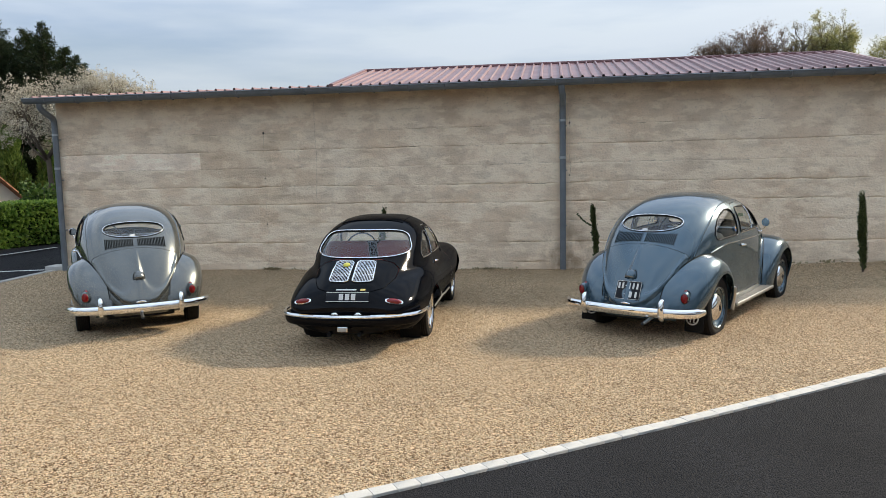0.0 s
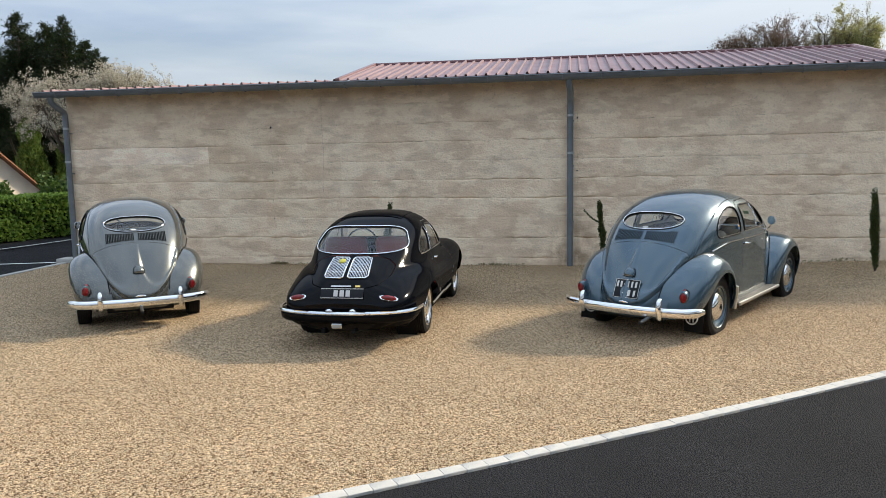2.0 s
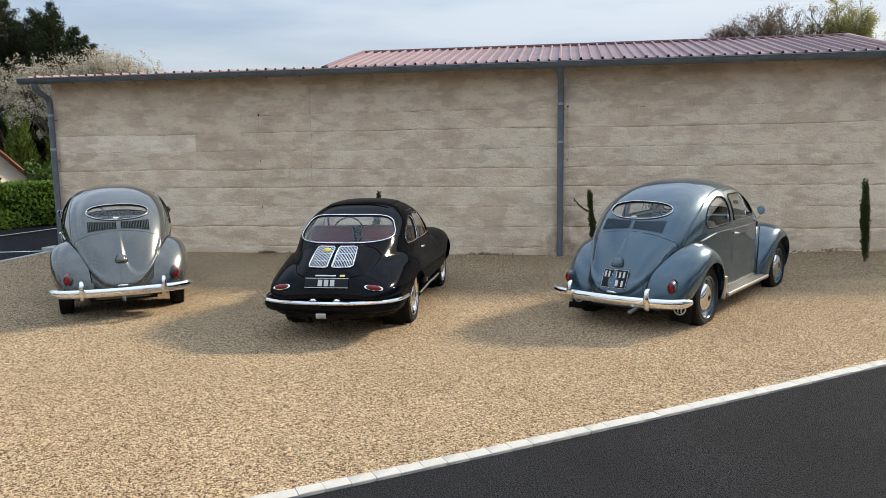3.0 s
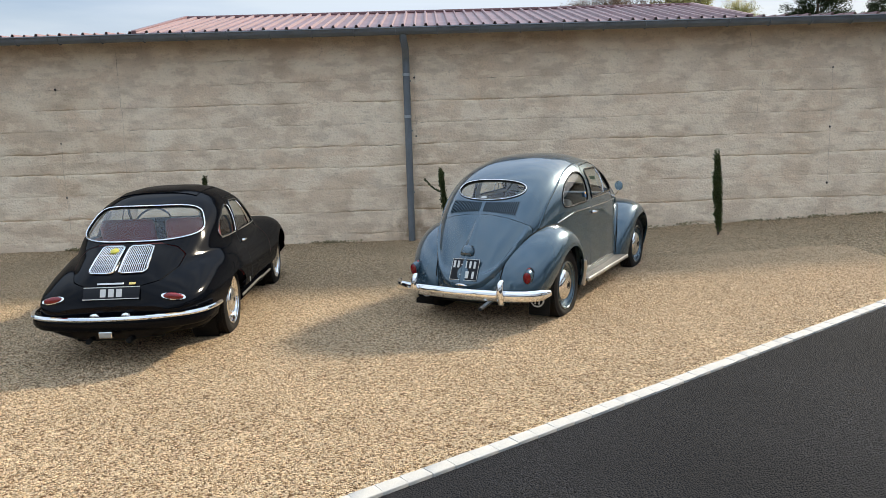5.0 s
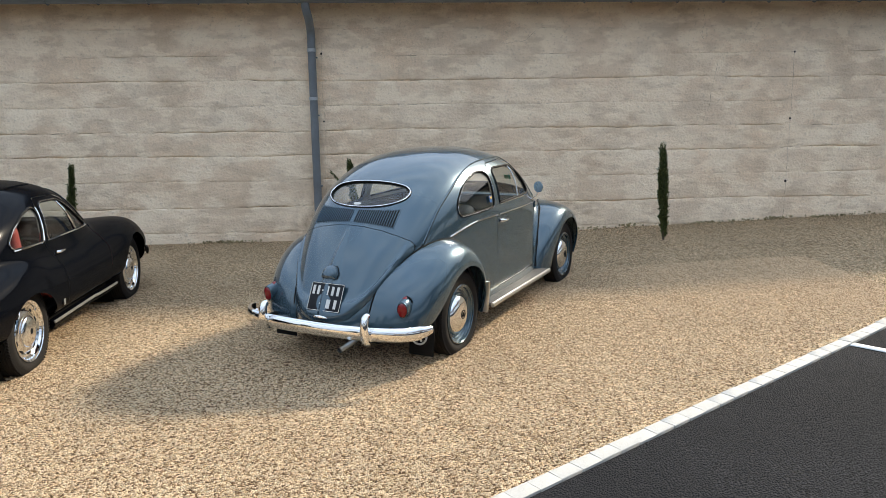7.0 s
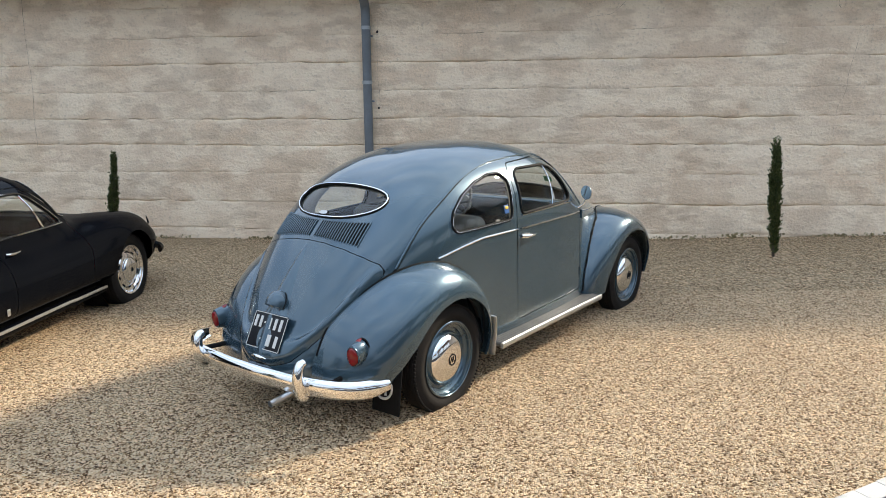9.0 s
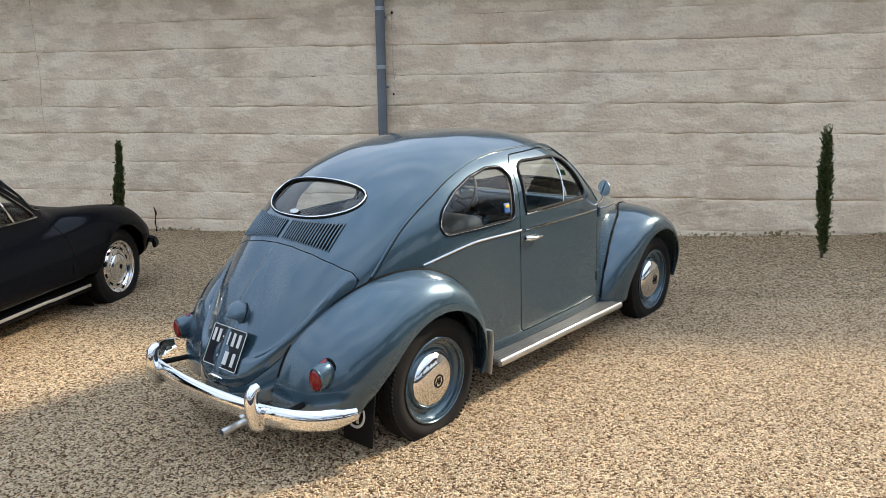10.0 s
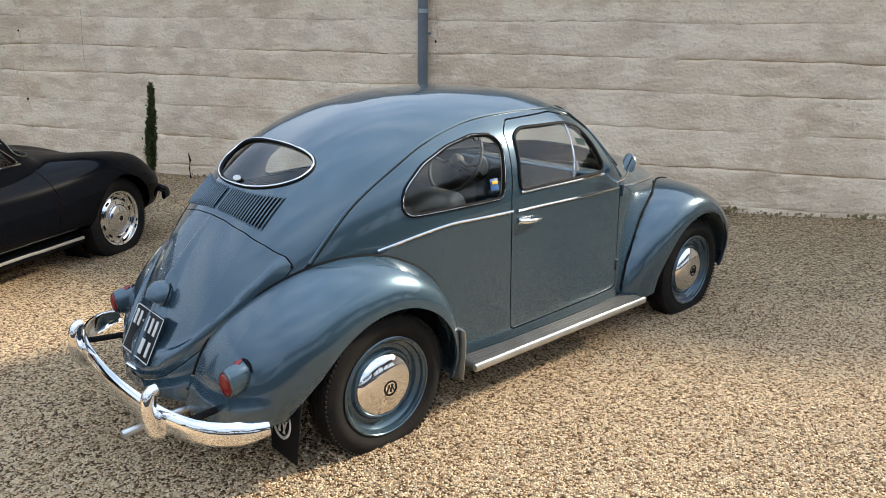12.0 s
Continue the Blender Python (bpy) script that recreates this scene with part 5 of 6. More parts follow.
P_WIDE = [(-0.97, 0.38), (-0.955, 0.46), (-0.92, 0.525), (-0.82, 0.60), (-0.64, 0.66), (-0.35, 0.705), (0.0, 0.735), (0.5, 0.745), (1.0, 0.745), (1.6, 0.76), (2.1, 0.768), (2.4, 0.745), (2.58, 0.69), (2.70, 0.60), (2.77, 0.48), (2.80, 0.36)]
P_CAB = [(-0.97, 0.30), (-0.70, 0.42), (-0.42, 0.515), (-0.10, 0.595), (0.3, 0.64), (0.9, 0.652), (1.3, 0.645), (1.7, 0.60), (2.80, 0.3)]
P_AXIS = 0.46


class CoupeForm:
    def __init__(self):
        self.memo = {}

    def at(self, x):
        k = round(x, 5)
        if k not in self.memo:
            self.memo[k] = tuple(curve_at(c, x) for c in (P_DECK, P_ROOF, P_WIDE, P_CAB))
        return self.memo[k]

    def radius(self, x, c, s):
        deck, roof, wide, cab = self.at(x)
        if s < 0:
            return super_r(c, s, wide, 0.24, 3.2)
        r = super_r(c, s, wide, max(0.02, deck - P_AXIS), 2.35)
        a = math.degrees(math.atan2(s, abs(c)))
        # crowns of the front and rear wings
        r += 0.145 * math.exp(-((x - 2.32) / 0.78) ** 2) * math.exp(-((a - 25) / 15) ** 2)
        r += 0.075 * math.exp(-((x + 0.22) / 0.58) ** 2) * math.exp(-((a - 24) / 13) ** 2)
        q = super_r(c, s, cab, max(0.02, roof - P_AXIS), 2.75 + 0.5 * min(1.0, max(0.0, (x + 0.3) / 0.6)))
        return smax(r, q, 0.035) if roof > 0.5 else r

    def axis(self, x):
        return P_AXIS

    def side(self, x, z):
        """Half width at a height on the flank or the cabin."""
        best = 0.0
        for k in range(0, 181):
            a = radians(-40 + 130 * k / 180)
            c, s = math.cos(a), math.sin(a)
            r = self.radius(x, c, s)
            if P_AXIS + r * s >= z:
                best = r * c
                break
        return best

    def rear_x(self, y, z):
        a, b = -0.97, 0.9
        for _ in range(26):
            m = (a + b) / 2
            dy, dz = abs(y), z - P_AXIS
            r = math.hypot(dy, dz)
            if r < 1e-5 or self.radius(m, dy / r, dz / r) >= r:
                b = m
            else:
                a = m
        return (a + b) / 2


COUPE = CoupeForm()


def coupe_frame(y, z):
    e = 0.015
    p = Vector((COUPE.rear_x(y, z), y, z))
    up = (Vector((COUPE.rear_x(y, z + e), y, z + e)) - p).normalized()
    across = (Vector((COUPE.rear_x(y - e, z), y - e, z)) - p).normalized()
    out = across.cross(up).normalized()
    if out.x > 0:
        out = -out
    across = out.cross(up).normalized()
    m = Matrix((across, out, up)).transposed().to_4x4()
    m.translation = p
    return m


def coupe(m):
    paint = M_pblack
    car = thing("car", m, label="glossy black coupe with chrome twin engine grilles, parked on gravel", category="car", group="parked classic cars")
    xs = sorted(set(list(np.linspace(-0.97, -0.6, 26)) + list(np.linspace(-0.6, 1.75, 112)) + list(np.linspace(1.75, 2.80, 44))))
    skin = ring_body(xs, COUPE.radius, COUPE.axis)
    skin = (skin[0], skin[1] + [tuple(range(133)), tuple((len(xs) - 1) * 133 + k for k in range(132, -1, -1))])
    wells = []
    for hx, r in ((0.0, 0.335), (2.10, 0.330)):
        skin, _ = cut(skin, lambda p: max(math.hypot(p.x - hx, (p.z - 0.29) * (0.95 if hx else 1.30)) - r, 0.40 - abs(p.y)))
        for side in (1, -1):
            v, f = lathe([(r + 0.03, 0), (r + 0.03, 0.30), (0.10, 0.30)], 40, "y")
            v = [(a + hx, side * (0.60 - b * 0.7), c + 0.29) for a, b, c in v]
            wells.append((v, f if side > 0 else [q[::-1] for q in f]))
    panes = []
    rear = lambda p: (((abs(p.y) / (0.470 + 0.42 * (1.03 - p.z))) ** 4.2 + (abs(p.z - 1.020) / 0.124) ** 4.2) ** (1 / 4.2) - 1) * 0.12 if p.x < 0.25 else 1.0
    skin, g = cut(skin, rear)
    panes.append(("rear_window", g))
    quarter = poly_field([(0.075, 0.856), (0.435, 0.848), (0.545, 1.065), (0.50, 1.078), (0.36, 1.046), (0.17, 0.965), (0.06, 0.885)], 0.012)
    skin, g = cut(skin, lambda p: quarter(p.x, p.z) if abs(p.y) > 0.2 else 0.2)
    panes.append(("quarter_window", g))
    shield = poly_field([(0.56, 0.90), (0.45, 1.13), (-0.45, 1.13), (-0.56, 0.90)], 0.03)
    skin, g = cut(skin, lambda p: shield(p.y, p.z) if 1.16 < p.x < 1.60 and abs(p.y) < 0.62 else 0.2)
    panes.append(("windscreen", g))
    door_glass = poly_field([(0.53, 0.85), (0.635, 1.07), (0.70, 1.098), (0.95, 1.09), (1.02, 1.06), (1.27, 0.85)], 0.012)
    door_out = poly_field([(0.55, 0.27), (0.56, 0.70), (0.50, 0.80), (0.495, 0.84), (0.60, 1.085), (0.66, 1.13), (0.98, 1.125), (1.08, 1.085), (1.38, 0.83), (1.44, 0.60), (1.40, 0.27)], 0.015)
    inner, _ = cut(skin, lambda p: door_glass(p.x, p.z) if abs(p.y) > 0.2 else 0.2)
    inner, _ = cut(inner, lambda p: 1 if (-0.45 < p.x < 1.55 and p.z > 0.45) else -1)
    inner = inset(inner, 0.022)
    up, low = cut(inner, lambda p: p.z - 0.90)
    made("headliner", up[0], [f[::-1] for f in up[1]], M_headliner, car)
    made("side_lining", low[0], [f[::-1] for f in low[1]], M_red_hide, car)
    skin, doors = cut(skin, lambda p: door_out(p.x, p.z) if abs(p.y) > 0.3 else 0.2, 0.006)
    doors, dg = cut(doors, lambda p: door_glass(p.x, p.z))
    panes.append(("door_window", dg))
    lid_out = poly_field(mirror_poly([(0.0, 0.892), (0.24, 0.880), (0.36, 0.845), (0.425, 0.785), (0.41, 0.71), (0.33, 0.645), (0.18, 0.617), (0.0, 0.612)]), 0.0)
    skin, lid = cut(skin, lambda p: lid_out(p.y, p.z) if p.x < -0.12 else 0.2, 0.006)
    made("body", *skin, paint, car, sharp=50)
    for v, f in wells:
        made("wheel_well", v, f, M_under, car)
    lid_ob = made("engine_lid", *lid, paint, car, sharp=50)
    made("lid_seal", *inset(lid, 0.02), M_under, lid_ob)
    hy = lambda x, z, o, s: s * (COUPE.side(x, z) + o)
    for side in (1, -1):
        half, _ = cut(doors, lambda p: p.y * side)
        d = made("door", *half, paint, car, sharp=50)
        lining = inset(half, 0.012)
        made("door_return", lining[0], [f[::-1] for f in lining[1]], M_dark_card, d)
        made("handle", *tube([(0.60, hy(0.60, 0.735, 0.002, side), 0.735), (0.61, hy(0.61, 0.735, 0.022, side), 0.735), (0.67, hy(0.67, 0.735, 0.026, side), 0.735), (0.72, hy(0.72, 0.735, 0.014, side), 0.735)], [0.011, 0.011, 0.010, 0.006], 8), M_chrome, d, "chrome door handle")
        for x0, x1, z0, nm in ((0.52, 1.30, 0.838, "window_sill_trim"), (0.07, 0.45, 0.838, "window_sill_trim")):
            made(nm, *tube([(x, hy(x, z0, 0.004, side), z0) for x in np.linspace(x0, x1, 14)], 0.008, 6), M_chrome, d if x0 > 0.5 else car)
        made("window_pillar", *tube([(0.472 + 0.105 * k / 8, hy(0.472 + 0.105 * k / 8, 0.845 + 0.235 * k / 8, 0.003, side), 0.845 + 0.235 * k / 8) for k in range(9)], 0.0065, 6), M_chrome, car)
        made("vent_bar", *tube([(1.05 - 0.09 * k / 8, hy(1.05 - 0.09 * k / 8, 0.845 + 0.24 * k / 8, 0.0, side), 0.845 + 0.24 * k / 8) for k in range(9)], 0.007, 6), M_chrome, d)
        sill = [(x, hy(x, 0.30, -0.006, side), 0.238) for x in np.linspace(0.40, 1.70, 20)]
        made("sill_trim", *tube(sill, 0.012, 8, flat=0.7), M_alu, car, "bright sill strip")
        made("sill", *tube([(x, y - side * 0.03, 0.222) for x, y, z in sill], 0.034, 10), paint, car)
        bm = rbox(0.03, 0.004, 0.045, 0.006, at=(0.435, hy(0.435, 0.40, 0.003, side), 0.385))
        part("wing_emblem", bm, M_alu, car)
        # tail lamp
        fr = coupe_frame(side * 0.45, 0.528)
        lamp = made("tail_lamp", *moved(lathe([(0.062, -0.01), (0.060, 0.010), (0.052, 0.014), (0.048, 0.012)], 32, "y"), fr @ Matrix.Diagonal((1.5, 1, 0.55, 1))), M_chrome, car, "teardrop red tail lamp with chrome bezel")
        made("lens", *moved(lathe([(0.051, 0.010), (0.044, 0.024), (0.025, 0.034), (0.0005, 0.037)], 32, "y"), fr @ Matrix.Diagonal((1.5, 1, 0.55, 1))), M_red_lens, lamp)
        put_wheel(car, 0.0, side * 0.605, 0.290, side, 0.315, 0.140, 0.205, "slot", paint)
        put_wheel(car, 2.10, side * 0.625, 0.290, side, 0.315, 0.140, 0.205, "slot", paint)
    for name, g in panes:
        for side in ((1, -1) if name in ("quarter_window", "door_window") else (0,)):
            piece = cut(g, lambda p: p.y * side)[0] if side else g
            if not piece[1]:
                continue
            pane = made(name, *inset(piece, 0.006), {"rear_window": M_glass_rear, "windscreen": M_screen}.get(name, M_glass), car, sharp=None)
            pane.visible_shadow = False
            for loop in rims(piece):
                made("rubber_seal", *tube(tidy_loop(loop), 0.010, 8, closed=True), M_black, pane)
            made("bright_trim", *tube(tidy_loop(rims(inset(piece, -0.005))[0]), 0.008 if name == "rear_window" else 0.005, 6, closed=True), M_chrome, pane)
    # twin grilles on the lid
    for s in (1, -1):
        gr = thing("lid_grille")
        gr.parent = car
        y0, y1, z0, z1 = 0.018, 0.200, 0.705, 0.865

        def on_lid(y, z, o):
            fr = coupe_frame(s * y, z)
            return fr.translation + fr.to_3x3() @ Vector((0, o, 0))

        ring = [on_lid(y, z, 0.010) for y, z in [(y0 + 0.02, z1)] + [(y, z1) for y in np.linspace(y0 + 0.04, y1 - 0.03, 6)] + [(y1, z1 - 0.012), (y1 + 0.012, (z0 + z1) / 2), (y1 + 0.016, z0 + 0.015), (y1 - 0.004, z0)] + [(y, z0) for y in np.linspace(y1 - 0.03, y0 + 0.03, 6)] + [(y0 + 0.004, z0 + 0.008), (y0 + 0.002, (z0 + z1) / 2), (y0, z1 - 0.012)]]
        made("grille_frame", *tube(ring, 0.007, 8, closed=True), M_chrome, gr)
        v, f = [], []
        for y in np.linspace(y0 + 0.004, y1 + 0.010, 8):
            v += [on_lid(y, z, 0.0035) for z in np.linspace(z0 + 0.004, z1 - 0.004, 6)]
        f = [(i * 6 + j, i * 6 + j + 1, i * 6 + j + 7, i * 6 + j + 6) for i in range(7) for j in range(5)]
        made("backing", v, f, M_under, gr)
        for y in np.linspace(y0 + 0.014, y1 - 0.002, 13):
            k = 0.014 * (y - y0) / (y1 - y0)
            made("slat", *tube([on_lid(y + k * (1 - w), z0 + (z1 - z0) * w, 0.010) for w in np.linspace(0.02, 0.98, 5)], 0.0031, 6), M_chrome, gr)
        for w in (0.33, 0.67):
            made("cross_bar", *tube([on_lid(y, z0 + (z1 - z0) * w, 0.007) for y in np.linspace(y0 + 0.006, y1 + 0.006, 5)], 0.003, 6), M_chrome, gr)
    bf = coupe_frame(0.085, 0.835)
    made("round_badge", *moved(lathe([(0.034, 0.010), (0.034, 0.018), (0.028, 0.022), (0.0005, 0.023)], 28, "y"), bf), mat("badge_yellow", (0.55, 0.50, 0.06), 0.4), car)
    # plain emblem and plate
    ef = coupe_frame(0.0, 0.640)
    part("emblem_bar", bar_at(ef, 0.02, 0.006, 0.0, 0.20, 0.016), M_alu, car)
    part("emblem_bar", bar_at(ef, -0.145, 0.006, 0.0, 0.05, 0.022), mat("gilt", (0.75, 0.55, 0.2), 0.25, metal=1.0), car)
    pf = coupe_frame(0.0, 0.575) @ Matrix.Translation((0, 0.012, 0)) @ Matrix.Rotation(math.pi, 4, "Z")
    bm = rbox(0.42, 0.008, 0.092, 0.004)
    bmesh.ops.transform(bm, matrix=pf, verts=bm.verts)
    plate = part("number_plate", bm, M_plate, car, "long black plate with pale characters")
    bars("edge_line", plate, M_white, [(0, 0.046, 0.42, 0.006), (0, -0.046, 0.42, 0.006)], pf @ Matrix.Translation((0, -0.004, 0)))
    bars("character_bar", plate, M_white, [(-0.062, 0, 0.042, 0.062), (-0.002, 0, 0.042, 0.062), (0.058, 0, 0.042, 0.062)], pf @ Matrix.Translation((0, -0.005, 0)))
    # bumper, black below a bright strip
    half = [(-0.56, -0.690), (-0.66, -0.682), (-0.82, -0.635), (-0.935, -0.53), (-1.005, -0.35), (-1.035, -0.18), (-1.042, 0.0)]
    line = smoothline([(x, y, 0.365) for x, y in half] + [(x, -y, 0.365) for x, y in reversed(half[:-1])], 0.04)
    bumper = made("bumper", *tube(line, [0.024 + 0.034 * min(1, i / 6, (len(line) - 1 - i) / 6) for i in range(len(line))], 14, flat=0.55), paint, car, sharp=50)
    made("bumper_strip", *tube([p + Vector((0, 0, 0.040)) + Vector((-1, 0, 0)) * 0.024 * max(0, 1 - abs(p.y) / 0.8) + Vector((0, math.copysign(0.028, p.y), 0)) * min(1, abs(p.y) / 0.6) for p in line], 0.017, 8), M_chrome, bumper, "chrome bumper strip")
    made("valance", *tube([(x + 0.12, y * 0.90, 0.315) for x, y, z in line], 0.075, 12, flat=0.5), paint, car)
    for y in (0.115, -0.115):
        made("plate_lamp", *moved(lathe([(0.040, 0), (0.036, 0.02), (0.02, 0.03), (0.0005, 0.033)], 20, "z"), Matrix.Translation((-1.015, y, 0.412)) @ Matrix.Diagonal((0.7, 1, 1, 1))), M_chrome, bumper)
    rl = part("reversing_lamp", rbox(0.05, 0.105, 0.055, 0.012, at=(-1.04, 0.03, 0.285)), M_chrome, car)
    part("lens", rbox(0.01, 0.085, 0.038, 0.006, at=(-1.066, 0.03, 0.285)), M_ivory, rl)
    for y in (0.18, -0.12):
        made("tailpipe", *tube([(-0.70, y * 1.6, 0.24), (-0.88, y * 1.1, 0.225), (-1.02, y * 1.0, 0.225)], 0.020, 12), M_under, car)
    made("silencer", *tube([(-0.75, -0.30, 0.25), (-0.75, 0.30, 0.25)], 0.07, 14), M_under, car)
    part("floor_pan", rbox(2.9, 1.15, 0.12, 0.03, at=(0.85, 0, 0.25)), M_under, car)
    # front bumper's end
    fb = smoothline([(2.66, -0.69, 0.36), (2.80, -0.63, 0.36), (2.90, -0.42, 0.37), (2.94, 0, 0.37), (2.90, 0.42, 0.37), (2.80, 0.63, 0.36), (2.66, 0.69, 0.36)], 0.05)
    made("front_bumper", *tube(fb, 0.036, 12, flat=0.5), paint, car)
    # raised edge of the sliding roof
    v, f = [], []
    for x in np.linspace(0.30, 0.95, 9):
        for y in np.linspace(-0.36, 0.36, 9):
            top = COUPE.at(x)[1]
            c = Vector((y, top - P_AXIS))
            a = math.atan2(c.y, c.x)
            r = COUPE.radius(x, math.cos(a), math.sin(a))
            v.append((x, r * math.cos(a), P_AXIS + r * math.sin(a) + 0.008))
    f = [(i * 9 + j, (i + 1) * 9 + j, (i + 1) * 9 + j + 1, i * 9 + j + 1) for i in range(8) for j in range(8)]
    low = [(x, y, z - 0.03) for x, y, z in v]
    edge = [i for i in range(9)] + [i * 9 + 8 for i in range(1, 9)] + [72 + j for j in range(7, -1, -1)] + [i * 9 for i in range(7, 0, -1)]
    k = len(v)
    f += [(edge[i], edge[(i + 1) % len(edge)], k + edge[(i + 1) % len(edge)], k + edge[i]) for i in range(len(edge))]
    made("sliding_roof", v + low, f, paint, car, sharp=40)
    # cabin
    part("dashboard", rbox(0.14, 1.08, 0.17, 0.04, at=(1.26, 0, 0.82), segs=3), paint, car)
    steering_wheel(car, (1.00, 0.30, 0.85), M_black, 0.185, 66)
    for y in (0.29, -0.29):
        seat(car, 0.62, y, 0.42, M_red_hide, 0.48, 0.60)
    part("rear_seat", rbox(0.30, 0.90, 0.30, 0.06, at=(0.04, 0, 0.62), segs=3), M_red_hide, car)
    part("parcel_shelf", rbox(0.40, 0.66, 0.03, 0.01, at=(-0.20, 0, 0.79)), M_red_hide, car)
    part("side_trim", rbox(0.24, 0.02, 0.10, 0.01, at=(0.26, -0.48, 0.79)), M_tan_hide, car)
    part("rear_view_mirror", rbox(0.012, 0.15, 0.04, 0.01, at=(1.10, 0, 1.10)), M_black, car)
    return car


def bar_at(fr, u, o, w, sx, sz):
    bm = rbox(sx, 0.004, sz, 0.0015, segs=1)
    bmesh.ops.transform(bm, matrix=fr @ Matrix.Translation((u, o, w)), verts=bm.verts)
    return bm


coupe(Matrix.Translation((-2.095, 7.05, -0.02)) @ Matrix.Rotation(radians(91.5), 4, "Z"))

# ---------------------------------------------------------------- plants and distance
def leaf_cloud(points, size, rng, shape="leaf", up=0.0):
    """A small bent quad (two triangles) for each leaf or needle spray."""
    v, f = [], []
    for p, d in points:
        s = size * rng.uniform(0.6, 1.3)
        a = Vector((rng.gauss(0, 1), rng.gauss(0, 1), rng.gauss(0, 1)))
        along = (Vector(d) * 1.4 + a * (0.5 if shape != "leaf" else 1.0)).normalized() if d else a.normalized()
        side = along.cross(Vector((rng.gauss(0, 1), rng.gauss(0, 1), rng.gauss(0, 1)))).normalized()
        w = s * (0.22 if shape == "needle" else 0.45)
        k = len(v)
        p = Vector(p)
        v += [p - along * s * 0.1, p + along * s * 0.45 + side * w, p + along * s, p + along * s * 0.45 - side * w]
        f += [(k, k + 1, k + 2), (k, k + 2, k + 3)]
    return v, f


def dome_tree(name, base, height, spread, leaf_material, seed, label, fork_at=0.35, leaf=0.09, per_twig=5, levels=5, scatter=0.07, arms=6):
    """A tree that forks again and again into fine twigs, under a rounded crown."""
    rng = random.Random(seed)
    t = thing(name, Matrix.Translation(base), label=label, category="tree")
    woods, spots = [], []
    middle = Vector((0, 0, height * (fork_at + 1) / 2))
    tall = height * (1 - fork_at) / 2

    def grow(p, d, length, r, level):
        e = p + d * length
        q = e - middle
        if level > 1 and (q.x / spread) ** 2 + (q.y / spread) ** 2 + (q.z / tall) ** 2 > rng.uniform(0.85, 1.15):
            length *= 0.45
            e = p + d * length
        mid = p.lerp(e, 0.5) + Vector((rng.gauss(0, 1), rng.gauss(0, 1), rng.gauss(0, 1))) * length * 0.06
        woods.append(tube([p, mid, e], [r, r * 0.85, r * 0.68], 5 if level < 3 else 3))
        if level >= levels - 1:
            for _ in range(per_twig):
                u = rng.random()
                spots.append((p.lerp(e, u) + Vector((rng.gauss(0, 1), rng.gauss(0, 1), rng.gauss(0, 1))) * scatter, None))
        if level < levels:
            for _ in range(3 if level < 4 else 2):
                nd = (d + Vector((rng.gauss(0, 1), rng.gauss(0, 1), rng.gauss(0.12, 0.8))) * 0.48).normalized()
                grow(p.lerp(e, rng.uniform(0.55, 1.0)), nd, length * rng.uniform(0.62, 0.85), r * 0.6, level + 1)

    fork = Vector((0, 0, height * fork_at))
    woods.append(tube([(0, 0, -0.2), fork * 0.5 + Vector((0.05, 0, 0)), fork], [height * 0.022, height * 0.018, height * 0.015], 8))
    for k in range(arms):
        a = k * 6.283 / arms + rng.uniform(-0.4, 0.4)
        lean = rng.uniform(0.25, 0.9) * spread / tall
        d = Vector((math.cos(a) * lean, math.sin(a) * lean, 1)).normalized()
        grow(fork - Vector((0, 0, rng.uniform(0, 0.12) * height * fork_at)), d, tall * rng.uniform(0.55, 0.8), height * 0.009, 0)
    made("trunk", *merge(*woods), M_bark, t, sharp=None)
    made("crown", *leaf_cloud(spots, leaf, rng), leaf_material, t, smooth=False)
    return t


def conifer(base, height, width, rng, label):
    t = thing("conifer", Matrix.Translation(base), label=label, category="tree")
    made("trunk", *tube([(0, 0, -0.2), (0, 0, height * 0.5), (0, 0, height * 0.97)], [height * 0.018, height * 0.010, 0.01], 8), M_bark, t)
    spots, woods = [], []
    rows = int(height * 4.2)
    for k in range(rows):
        h = height * (0.06 + 0.93 * k / rows)
        w = width * (1 - h / height) ** 0.9 * rng.uniform(0.75, 1.15) + 0.05
        for j in range(10):
            a = rng.uniform(0, 6.283)
            reach = w * rng.uniform(0.55, 1.12)
            d = Vector((math.cos(a), math.sin(a), 0.12 + rng.uniform(-0.25, 0.25)))
            e = Vector((0, 0, h)) + d * reach
            woods.append(tube([(0, 0, h), e], [0.018, 0.004], 3))
            for i in range(int(14 + reach * 88)):
                u = rng.uniform(0.15, 1.0)
                p = Vector((0, 0, h)) + d * reach * u + Vector((rng.gauss(0, 0.07), rng.gauss(0, 0.07), rng.gauss(0.0, 0.08)))
                spots.append((p, d + Vector((0, 0, 0.5))))
    made("branch_wood", *merge(*woods), M_bark, t)
    made("crown", *leaf_cloud(spots, 0.105, rng, "needle"), M_conifer, t, smooth=False)
    return t


